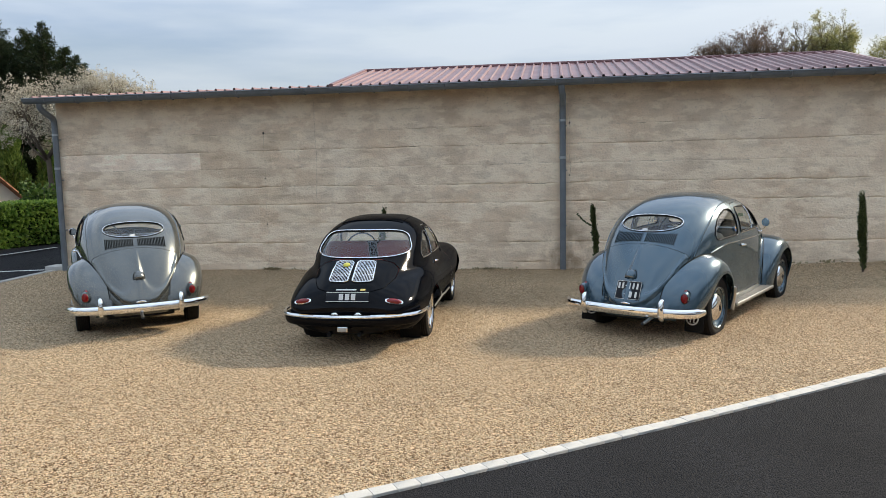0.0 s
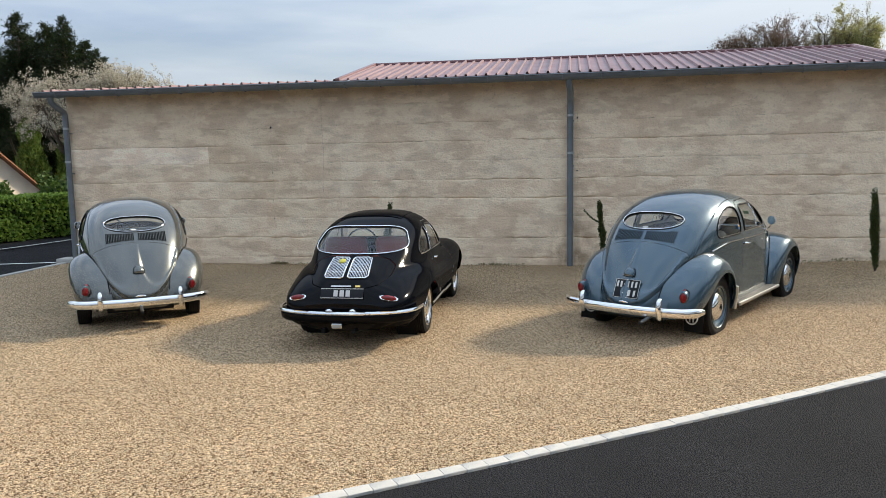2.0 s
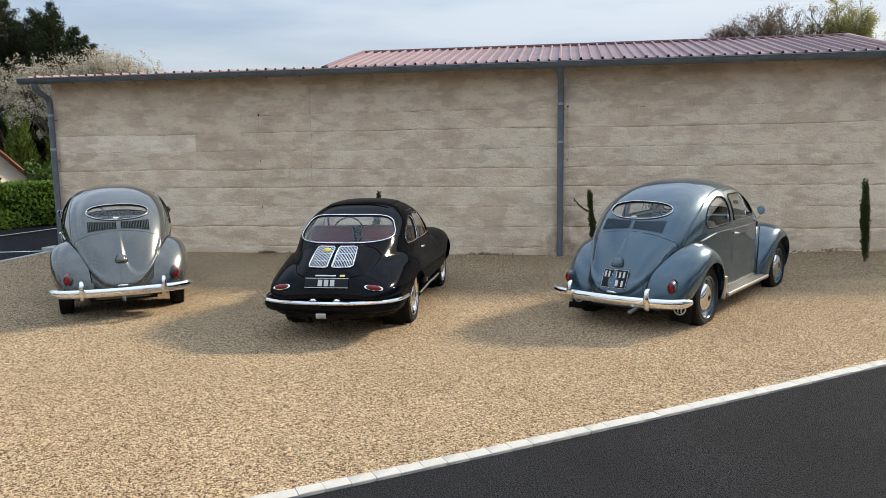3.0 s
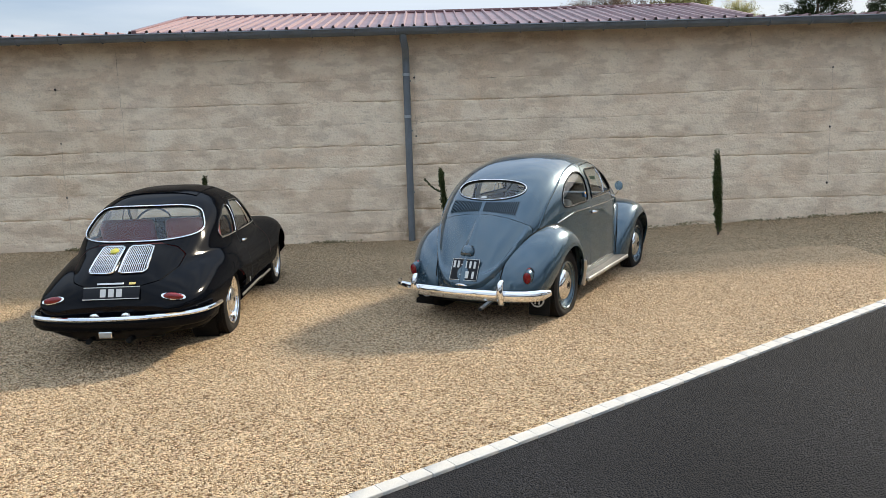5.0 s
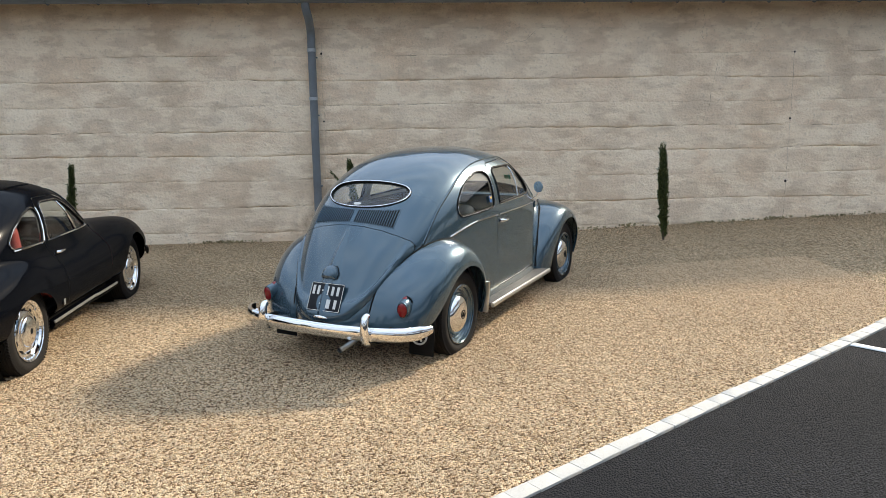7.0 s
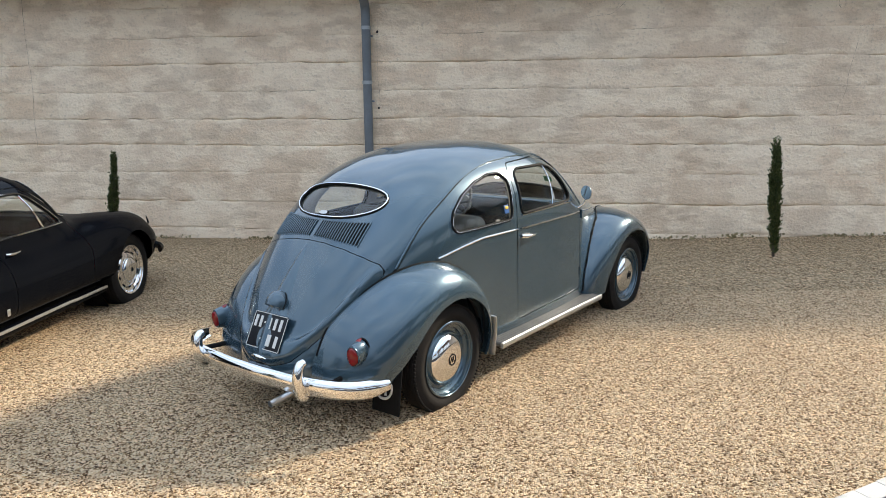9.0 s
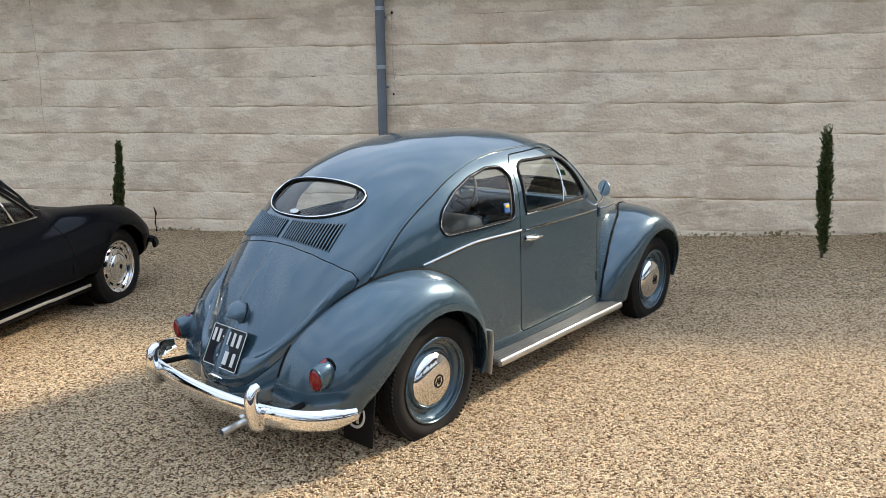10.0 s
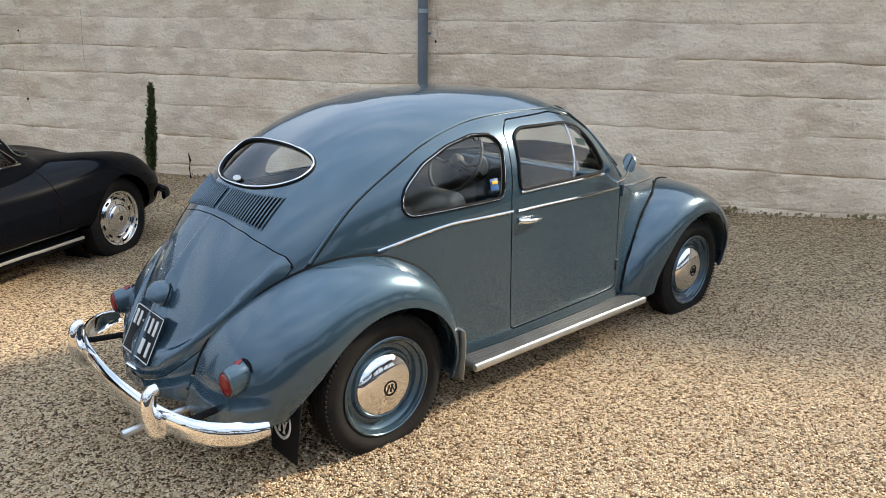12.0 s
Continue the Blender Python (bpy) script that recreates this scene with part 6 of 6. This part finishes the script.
def cypress(x, y, height, width, seed, lean=0.0, fork=None, thick=1.0):
    rng = random.Random(seed)
    t = thing("cypress", Matrix.Translation((x, y, ground_z(x, y) - 0.01)), label="slender young column cypress planted along the wall", category="cypress", group="cypresses along the wall")
    made("stem", *tube([(0, 0, -0.05), (lean * 0.5, 0, height * 0.5), (lean, 0, height * 0.97)], [0.014, 0.009, 0.003], 6), M_bark, t)
    spots = []
    for k in range(int(150 * thick)):
        # upright sprays, each a little off the column
        h0 = rng.uniform(0.03, 0.86)
        w = width * 0.5 * (min(1, 0.45 + h0 * 2.2) * (1.0 - h0) ** 0.62) * (0.75 + 0.75 * noise.noise(Vector((seed, h0 * 6, 0))))
        a, r = rng.uniform(0, 6.283), rng.uniform(0.25, 1.05)
        s = Vector((lean * h0 + w * r * 0.55 * math.cos(a), w * r * 0.55 * math.sin(a), h0 * height))
        e = s + Vector((w * 0.55 * math.cos(a) + lean * 0.1, w * 0.55 * math.sin(a), height * rng.uniform(0.06, 0.15)))
        if e.z > height:
            e.z = height
        for _ in range(44):
            q = s.lerp(e, rng.random()) + Vector((rng.gauss(0, 1), rng.gauss(0, 1), rng.gauss(0, 1))) * 0.010
            spots.append((q, Vector((math.cos(a) * 0.5 + rng.gauss(0, 0.3), math.sin(a) * 0.5 + rng.gauss(0, 0.3), 1.0))))
    if fork:
        for _ in range(190):
            h = rng.random()
            p = Vector((lean * 0.3 + fork[0] * h, 0, height * 0.66 + fork[1] * h * h)) + Vector((rng.gauss(0, 1), rng.gauss(0, 1), rng.gauss(0, 1))) * 0.005
            spots.append((p, Vector((fork[0], 0, fork[1])).normalized()))
    made("foliage", *leaf_cloud(spots, 0.031, rng, "needle"), M_cypress, t, smooth=False)
    return t


cypress(4.46, 10.99, 1.22, 0.17, 1, -0.06)
cypress(0.62, 11.5, 1.18, 0.13, 2, -0.09, (-0.30, 0.22), 0.7)
cypress(-3.02, 11.5, 1.15, 0.15, 3, 0.13)


def wall_weeds():
    rng = random.Random(5)
    spots = []
    for x0, w, n, h in ((3.7, 0.5, 40, 0.06), (4.35, 0.35, 50, 0.09), (5.9, 0.7, 40, 0.05), (2.2, 0.6, 30, 0.04), (-4.3, 0.6, 40, 0.04), (8.2, 0.7, 60, 0.10), (6.4, 0.25, 60, 0.08), (-2.5, 0.5, 40, 0.06), (3.1, 0.25, 130, 0.12), (5.4, 0.3, 40, 0.05), (9.6, 0.9, 50, 0.09), (-5.1, 0.25, 120, 0.06), (-1.2, 0.5, 120, 0.05), (7.2, 0.5, 90, 0.05)):
        for _ in range(n):
            x = rng.gauss(x0, w * 0.4)
            p = Vector((x, 11.99 - abs(rng.gauss(0, 0.03)), ground_z(x, 12) + rng.uniform(0, 0.5) * h))
            spots.append((p, Vector((rng.gauss(0, 0.5), -0.4, 1))))
    ob = made("weeds", *leaf_cloud(spots, 0.032, rng), M_moss, smooth=False)
    tagged(ob, "dry weeds and moss tufts at the foot of the wall", "weeds", kind="stuff")


wall_weeds()
dead = made("dry_stalk", *tube([(-2.78, 11.9, 0.0), (-2.79, 11.9, 0.12), (-2.77, 11.9, 0.22), (-2.79, 11.9, 0.30)], [0.012, 0.010, 0.012, 0.004], 6), M_black)
tagged(dead, "dark dry stalk standing in the gravel", "plant")


def hedge():
    rng = random.Random(12)
    t = thing("hedge", label="clipped dense green hedge along the lane", category="hedge")
    a, b = Vector((-12.95, 17.4, 0)), Vector((-14.6, 12.5, 0))
    d = (b - a)
    out = Vector((-d.y, d.x, 0)).normalized() * -1
    if out.x < 0:
        out = -out
    v, f = [], []
    spots = []
    for _ in range(30000):
        u, h, dep = rng.uniform(-0.6, 2.2), rng.uniform(0.0, 1.0), rng.random() ** 2
        bulge = 0.10 * noise.noise(Vector((u * 6, h * 3, 0)))
        if rng.random() < 0.25:
            p = a + d * u - out * rng.uniform(0, 0.9) + Vector((0, 0, 1.06 + 0.04 * noise.noise(Vector((u * 9, 0, 4))) - rng.random() * 0.05))
            n = Vector((0, 0, 1))
        else:
            p = a + d * u + out * (bulge - dep * 0.25) + Vector((0, 0, h * 1.08))
            n = out
        spots.append((p, n + Vector((0, 0, 0.3))))
    made("foliage", *leaf_cloud(spots, 0.085, rng), M_hedge, t, smooth=False)
    core = rbox(d.length * 2.8, 0.75, 0.98, 0.05)
    bmesh.ops.transform(core, matrix=Matrix.Translation(a + d * 0.8 - out * 0.50 + Vector((0, 0, 0.5))) @ Matrix.Rotation(math.atan2(d.y, d.x), 4, "Z"), verts=core.verts)
    part("inner_mass", core, mat("hedge_inside", (0.012, 0.02, 0.008), 0.95, grain=0.4), t)


hedge()
rng = random.Random(33)
spruce = conifer((-29.2, 36.0, 0), 10.15, 3.9, rng, "tall dark spruce behind the hedge")
for x, y, k, turn, wide in ((-31.2, 36.2, 0.97, 70, 1.0), (-27.75, 36.2, 0.945, 150, 1.0), (-26.35, 35.8, 0.965, 210, 0.95), (-24.95, 36.4, 0.80, 20, 0.9), (-30.3, 38.0, 0.93, 110, 1.3), (-28.5, 38.2, 0.94, 250, 1.3),
                            (-26.9, 38.3, 0.88, 40, 1.25), (-32.8, 37.0, 0.98, 300, 1.1), (-25.6, 38.0, 0.78, 330, 1.2), (-27.4, 33.6, 0.52, 95, 1.2), (-23.6, 35.2, 0.50, 280, 1.1)):
    c = copy_thing(spruce, pose(x, y, 0, 0, 0, turn))
    c.scale = (k * wide, k * wide, k)
dome_tree("blossom_tree", (-20.2, 27.0, 0), 6.0, 2.7, M_blossom, 51, "spreading fruit tree in cream blossom", 0.42, 0.052, 6, 6, 0.06, 8)
dome_tree("blossom_tree", (-18.2, 28.0, 0), 6.15, 2.5, M_blossom, 52, "smaller fruit tree in cream blossom beside the roof", 0.40, 0.054, 9, 6, 0.07, 8)
for x, y, h, w in ((-26.3, 32.6, 4.0, 2.5), (-24.4, 32.8, 3.3, 1.7), (-22.6, 32.4, 2.6, 1.5)):
    t = thing("shrub", Matrix.Translation((x, y, 0)), label="upright green garden shrub", category="shrub")
    made("stems", *merge(*[tube([(0, 0, -0.1), (rng.uniform(-w, w) * 0.4, rng.uniform(-w, w) * 0.4, h * 0.8)], [0.03, 0.008], 5) for _ in range(6)]), M_bark, t)
    spots = []
    for _ in range(7000):
        u = rng.random()
        r = w * 0.55 * (1 - u) ** 0.5 * math.sqrt(rng.random()) * (0.8 + 0.4 * noise.noise(Vector((u * 5, x, 0))))
        a = rng.uniform(0, 6.28)
        spots.append((Vector((r * math.cos(a), r * math.sin(a), 0.1 + u * h)), Vector((math.cos(a) * 0.4, math.sin(a) * 0.4, 1))))
    made("foliage", *leaf_cloud(spots, 0.16, rng, "needle"), M_thuja, t, smooth=False)
for x, y, r in ((-16.3, 21.3, 1.15), (-19.0, 21.5, 1.05), (-15.4, 20.6, 0.8)):
    t = thing("bush", Matrix.Translation((x, y, 0)), label="rounded leafy green bush behind the hedge", category="bush")
    spots = []
    for _ in range(3600):
        d = Vector((rng.gauss(0, 1), rng.gauss(0, 1), abs(rng.gauss(0, 1)))).normalized()
        k = r * (0.75 + 0.35 * noise.noise(d * 2.3 + Vector((x, 0, 0)))) * rng.uniform(0.7, 1.0)
        spots.append((Vector((d.x * k, d.y * k, d.z * k * 1.7)), d))
    made("foliage", *leaf_cloud(spots, 0.10, rng), M_bush, t, smooth=False)
    made("stems", *merge(*[tube([(0, 0, -0.1), (rng.uniform(-r, r) * 0.6, rng.uniform(-r, r) * 0.6, r * 1.2)], [0.03, 0.006], 5) for _ in range(7)]), M_bark, t)
# trees behind the roof
bare = dome_tree("bare_tree", (9.75, 40, 0), 9.25, 2.0, M_bud, 61, "tree with brown opening buds behind the roof", 0.45, 0.048, 10, 5, 0.11, 8)
dome_tree("bare_tree", (8.2, 40.6, 0), 8.2, 1.2, M_bud, 62, "low tree with brown opening buds behind the roof", 0.55, 0.048, 10, 5, 0.10, 7)
dome_tree("spring_tree", (12.3, 40, 0), 9.2, 0.85, M_olive, 63, "slender tree in sparse olive leaf behind the roof", 0.45, 0.042, 6, 5, 0.08, 7)
spring = dome_tree("spring_tree", (14.0, 40.5, 0), 10.05, 1.05, M_spring, 64, "tree in yellow-green young leaf behind the roof", 0.45, 0.05, 14, 5, 0.10, 8)
dome_tree("spring_tree", (16.9, 41, 0), 8.5, 1.3, M_spring, 65, "lower tree in young leaf behind the roof", 0.45, 0.05, 14, 5, 0.10, 7)
for x, y, k, turn in ((21.6, 42, 1.08, 30), (25.5, 43, 0.88, 80), (29.5, 43, 0.92, 140), (33, 43, 0.85, 250)):
    c = copy_thing(spruce, pose(x, y, 0, 0, 0, turn))
    c["label"] = "tall dark spruce behind the roof"
    c.scale = (k, k, k)


def house():
    """A low rendered house with a tiled gable roof, past the hedge."""
    t = thing("house", Matrix.Translation((-24.7, 27.8, 0)) @ Matrix.Rotation(radians(68), 4, "Z"), label="low house with cream render and an orange tiled gable roof", category="house")
    cream = mat("cream_render", (0.86, 0.74, 0.60), 0.9, grain=0.06, blotch=0.1)
    tile = mat("clay_tile", (0.42, 0.20, 0.11), 0.85, grain=0.2, grain_scale=8, blotch=0.3, blotch_scale=2)
    w, h, top, dep = 3.1, -0.02, 2.80, 4.2
    v = [(-w, 0, -0.5), (w, 0, -0.5), (w, 0, h), (0, 0, top), (-w, 0, h)]
    made("wall", v + [(a, dep, c) for a, b, c in v], [(0, 1, 2, 3, 4), (9, 8, 7, 6, 5), (1, 6, 7, 2), (0, 4, 9, 5), (2, 7, 8, 3), (3, 8, 9, 4)], cream, t, smooth=False)
    for s in (1, -1):
        r = thing("roof_slope")
        r.parent = t
        run = math.hypot(w + 0.4, top - h + 0.15)
        ang = math.atan2(top - h, w)
        for k in range(12):
            u0 = k / 12
            a, b = u0 * (w + 0.45), (k + 1.1) / 12 * (w + 0.45)
            za, zb = top + 0.10 - a * math.tan(ang), top + 0.07 - b * math.tan(ang)
            q = [(s * a, -0.35, za), (s * b, -0.35, zb + 0.03), (s * b, dep + 0.3, zb + 0.03), (s * a, dep + 0.3, za)]
            q += [(x, y, z - 0.07) for x, y, z in q]
            fs = [(0, 1, 2, 3), (7, 6, 5, 4), (0, 4, 5, 1), (1, 5, 6, 2), (2, 6, 7, 3), (3, 7, 4, 0)]
            made("tile_course", q, fs if s < 0 else [g[::-1] for g in fs], tile, r, smooth=False)


house()

# ---------------------------------------------------------------- what stands across the drive, seen in glass and chrome
def far_house(x, y, turn):
    t = thing("house", Matrix.Translation((x, y, 0)) @ Matrix.Rotation(radians(turn), 4, "Z"), label="pale rendered house with a dark slate roof across the drive", category="house")
    render_coat = mat("grey_render", (0.42, 0.40, 0.37), 0.9, grain=0.06, blotch=0.12)
    slate = mat("slate", (0.07, 0.075, 0.085), 0.6, grain=0.2, grain_scale=6)
    w, d, h, top = 6.0, 4.0, 3.0, 5.6
    v = [(-w, -d, -0.1), (w, -d, -0.1), (w, d, -0.1), (-w, d, -0.1), (-w, -d, h), (w, -d, h), (w, d, h), (-w, d, h), (-w, 0, top - 0.1), (w, 0, top - 0.1)]
    made("wall", v, [(0, 1, 5, 4), (1, 2, 6, 9, 5), (2, 3, 7, 6), (3, 0, 4, 8, 7)], render_coat, t, smooth=False)
    for s in (1, -1):
        q = [(-w - 0.3, s * (d + 0.4), h - 0.25), (w + 0.3, s * (d + 0.4), h - 0.25), (w + 0.3, 0, top), (-w - 0.3, 0, top)]
        q += [(a, b, c + 0.14) for a, b, c in q]
        fs = [(0, 1, 2, 3), (7, 6, 5, 4), (0, 4, 5, 1), (1, 5, 6, 2), (3, 2, 6, 7), (0, 3, 7, 4)]
        made("roof", q, fs if s > 0 else [g[::-1] for g in fs], slate, t, smooth=False)
    for k in range(4):
        win = part("window", rbox(1.0, 0.10, 1.2, 0.01, at=(-4.2 + 2.8 * k, d + 0.01, 1.7)), M_plate, t)
        part("sill", rbox(1.2, 0.2, 0.08, 0.01, at=(-4.2 + 2.8 * k, d + 0.06, 1.05)), render_coat, win)
    return t


far_house(3.0, -27.0, 6)
far_house(-22.0, -24.0, -14)
for i, (x, y, k) in enumerate(((-9, -24, 1.0), (-4.5, -30, 1.1), (12.5, -22, 1.0), (18, -26, 1.15), (25, -20, 1.05), (-15, -30, 1.1), (30, -8, 1.0), (33, 3, 1.05), (17, -3, 0.8), (19.5, -8, 0.9), (21, 1, 0.85), (15, -12, 0.8), (24, -3, 1.0))):
    c = copy_thing(bare, pose(x, y, 0, 0, 0, 47 * i))
    c["label"] = "bare spring tree across the drive"
    c.scale = (k * 1.6, k * 1.6, k)
for x, y, turn in ((-30, -20, 0), (38, -14, 90), (-34, -6, 200)):
    c = copy_thing(spruce, pose(x, y, 0, 0, 0, turn))
    c["label"] = "dark spruce across the drive"

# bare trees at the far end of the drive
for x, y, k, turn in ((18.5, 8.0, 0.90, 20), (20.0, 10.2, 1.0, 140), (22.5, 12.5, 1.05, 260), (17.5, 5.2, 0.85, 310)):
    c = copy_thing(bare, pose(x, y, -1.8, 0, 0, turn))
    c["label"] = "bare spring tree at the end of the drive"
    c.scale = (k, k, k)

# ---------------------------------------------------------------- small pieces of the setting
def kerb_stones():
    """A row of pale concrete setts between gravel and asphalt."""
    rng = random.Random(8)
    pts = [p for p in KERB if p.x > -5.5 and p.x < 11.5]
    holder = thing("kerb", label="row of pale concrete setts edging the gravel", category="kerb", kind="structure")
    shapes = []
    for k in range(3):
        bm = rbox(0.1457, 0.094, 0.10, 0.003, segs=1)
        for q in bm.verts:
            q.co += Vector((rng.uniform(-1, 1), rng.uniform(-1, 1), rng.uniform(-1, 1))) * 0.0015
        me = bpy.data.meshes.new("sett")
        bm.to_mesh(me)
        bm.free()
        smooth_mesh(me, 40)
        me.materials.append(M_kerb)
        shapes.append(me)
    walked = 0.0
    nxt = 0.1
    for a, b in zip(pts, pts[1:]):
        seg = (b - a).length
        while walked + seg > nxt:
            p = a.lerp(b, (nxt - walked) / seg)
            d = (b - a).normalized()
            ob = new("sett", rng.choice(shapes))
            ob.parent = holder
            off = Vector((d.y, -d.x, 0)) * 0.056
            slope = (ground_z(p.x + 0.1, p.y) - ground_z(p.x - 0.1, p.y)) / 0.2 * d.x
            ob.matrix_basis = Matrix.Translation((p.x + off.x, p.y + off.y, ground_z(p.x, p.y) - 0.043 + rng.uniform(-0.0015, 0.0015))) @ pose(0, 0, 0, rng.uniform(-0.4, 0.4), -math.degrees(math.atan(slope)), math.degrees(math.atan2(d.y, d.x)) + rng.uniform(-0.4, 0.4))
            nxt += 0.146
        walked += seg
    return holder


kerb_stones()


def left_kerb():
    holder = thing("kerb", label="pale concrete edging along the lane", category="kerb", kind="structure")
    bm = rbox(0.10, 0.98, 0.12, 0.008, segs=1)
    me = bpy.data.meshes.new("kerbstone")
    bm.to_mesh(me)
    bm.free()
    me.materials.append(M_kerb)
    for k in range(9):
        ob = new("kerbstone", me)
        ob.parent = holder
        ob.matrix_basis = pose(-9.36, 11.4 - k * 0.99, -0.045)


left_kerb()


# each cast block of the long wall, with its ragged edges
JOINTS = [-0.15, 0.13, 0.475, 0.83, 1.165, 1.48, 1.81, 2.13, 2.44, 2.785, 3.125]
WALL_Y = 12.04


def bed(k, x):
    return JOINTS[k] + 0.022 * noise.noise(Vector((x * 0.7, k * 5.1, 0))) + 0.013 * noise.noise(Vector((x * 4.5, k * 3.3, 1)))


def joint(k, x):
    """Half the open width of a bed joint: it comes and goes."""
    w = 0.0030 * noise.noise(Vector((x * 0.9, k * 7.7, 5))) + 0.0030 * noise.noise(Vector((x * 5.0, k * 2.7, 8))) + 0.0045 * noise.noise(Vector((x * 21.0, k * 2.1, 3)))
    return max(0.0002, w)


def head(x0, z):
    return x0 + 0.012 * noise.noise(Vector((x0 * 3, z * 2.5, 7))) + 0.006 * noise.noise(Vector((x0 * 3, z * 11, 9)))


def wall_blocks(holder):
    rng = random.Random(21)
    for k in range(len(JOINTS) - 1):
        x, edges = -9.17, [-9.17]
        if 1.4 < JOINTS[k] < 2.0:
            x, edges = -6.4, [-9.17, -7.9, -6.4]
        while x < 19.5:
            x += rng.choice((1.15, 1.35, 1.6, 2.1, 2.5))
            edges.append(x)
        for x0, x1 in zip(edges, edges[1:]):
            nx = max(4, int((x1 - x0) / 0.035))
            steps = (0, 0.025, 0.06, 0.12, 0.25, 0.42, 0.58, 0.75, 0.88, 0.94, 0.975, 1)
            nz = len(steps) - 1
            push, v, f = rng.uniform(-0.0015, 0.0015), [], []
            for j in range(nz + 1):
                for i in range(nx + 1):
                    u, w = i / nx, steps[j]
                    xa = x0 + (x1 - x0) * u
                    za = bed(k, xa) + joint(k, xa)
                    zb = bed(k + 1, xa) - joint(k + 1, xa)
                    z = za + (zb - za) * w
                    xx = xa + (head(x0, z) - x0 + 0.0002) * (1 - u) + (head(x1, z) - x1 - 0.0002) * u
                    edge = min(w, 1 - w) * (zb - za), min(u, 1 - u) * (x1 - x0)
                    worn = 0.6 + 0.9 * noise.noise(Vector((xx * 1.3, (k if w < 0.5 else k + 1) * 3.7, 2))) + 0.8 * noise.noise(Vector((xx * 8.0, (k if w < 0.5 else k + 1) * 3.7, 6)))
                    drop = 0.014 * max(0.0, worn) * math.exp(-(edge[0] / 0.011)) * (1.25 if (k if w < 0.5 else k + 1) in (2, 4, 5, 7) else 0.6) + 0.0006 * math.exp(-(edge[1] / 0.006))
                    y = WALL_Y + push - 0.010 * noise.noise(Vector((xx * 1.7, z * 3.1, 4))) - 0.007 * noise.noise(Vector((xx * 7, z * 13, 2))) + drop
                    v.append((xx, y, z))
            n = nx + 1
            f = [(j * n + i, j * n + i + 1, (j + 1) * n + i + 1, (j + 1) * n + i) for j in range(nz) for i in range(nx)]
            # returns into the wall
            border = [i for i in range(n)] + [j * n + nx for j in range(1, nz + 1)] + [nz * n + i for i in range(nx - 1, -1, -1)] + [j * n for j in range(nz - 1, 0, -1)]
            m0 = len(v)
            v += [(v[i][0], WALL_Y + 0.052, v[i][2]) for i in border]
            f += [(border[i], m0 + i, m0 + (i + 1) % len(border), border[(i + 1) % len(border)]) for i in range(len(border))]
            where = ((x0 + x1) / 2, JOINTS[k])
            surface = M_wall
            if where[0] < -6.3 and 1.7 < where[1] < 2.0:
                surface = M_wall_pale
            elif -6.5 < where[0] < -4.4 and 0.7 < where[1] < 2.2:
                surface = M_wall_brown
            made("block", v, f, surface, holder, sharp=60)


wall_blocks(wall_north)


# cracks and tie holes in the wall
def crack(pts, r=0.0018):
    line = smoothline([(x, WALL_Y - 0.004, z) for x, z in pts], 0.03)
    line = [p + Vector((0.010 * noise.noise(p * 9), 0, 0)) for p in line]
    made("crack", *tube(line, [r * (0.5 + abs(noise.noise(p * 14)) * 1.6) for p in line], 5), M_mortar, wall_north)


M_hole = mat("dark_hole", (0.02, 0.018, 0.016), 0.95, grain=0.2)
for x, zs in ((-5.18, (2.44, 1.64, 0.82)), (0.185, (2.47, 1.60)), (6.54, (2.45, 1.56, 0.70))):
    for z in zs:
        v, f = lathe([(0.024, 0.0), (0.020, -0.010), (0.0005, -0.013)], 10, "y")
        k = random.Random(int(z * 100)).uniform(0.45, 0.7)
        made("tie_hole", [(a * k + x, WALL_Y - 0.004 + b, c * k * 1.2 + z) for a, b, c in v], f, M_hole, wall_north)
crack([(-5.18, 2.44), (-5.19, 2.1), (-5.17, 1.75), (-5.185, 1.3), (-5.18, 0.85), (-5.17, 0.3), (-5.175, 0.0)])
crack([(6.54, 2.45), (6.545, 2.0), (6.55, 1.56), (6.545, 1.1), (6.55, 0.7), (6.54, 0.2)])
crack([(-4.23, 2.95), (-4.235, 2.4), (-4.22, 1.9), (-4.245, 1.45), (-4.23, 1.1)], 0.0022)
crack([(5.25, 3.0), (5.28, 2.85), (5.24, 2.66), (5.27, 2.62)], 0.0018)
crack([(5.48, 2.3), (5.42, 1.95), (5.40, 1.75), (5.33, 1.55), (5.31, 1.2)], 0.0015)
crack([(0.19, 2.6), (0.175, 2.1), (0.20, 1.6), (0.18, 1.1), (0.19, 0.4)], 0.0015)
crack([(3.0, 2.75), (2.86, 2.62), (2.70, 2.60), (2.60, 2.58)], 0.0016)
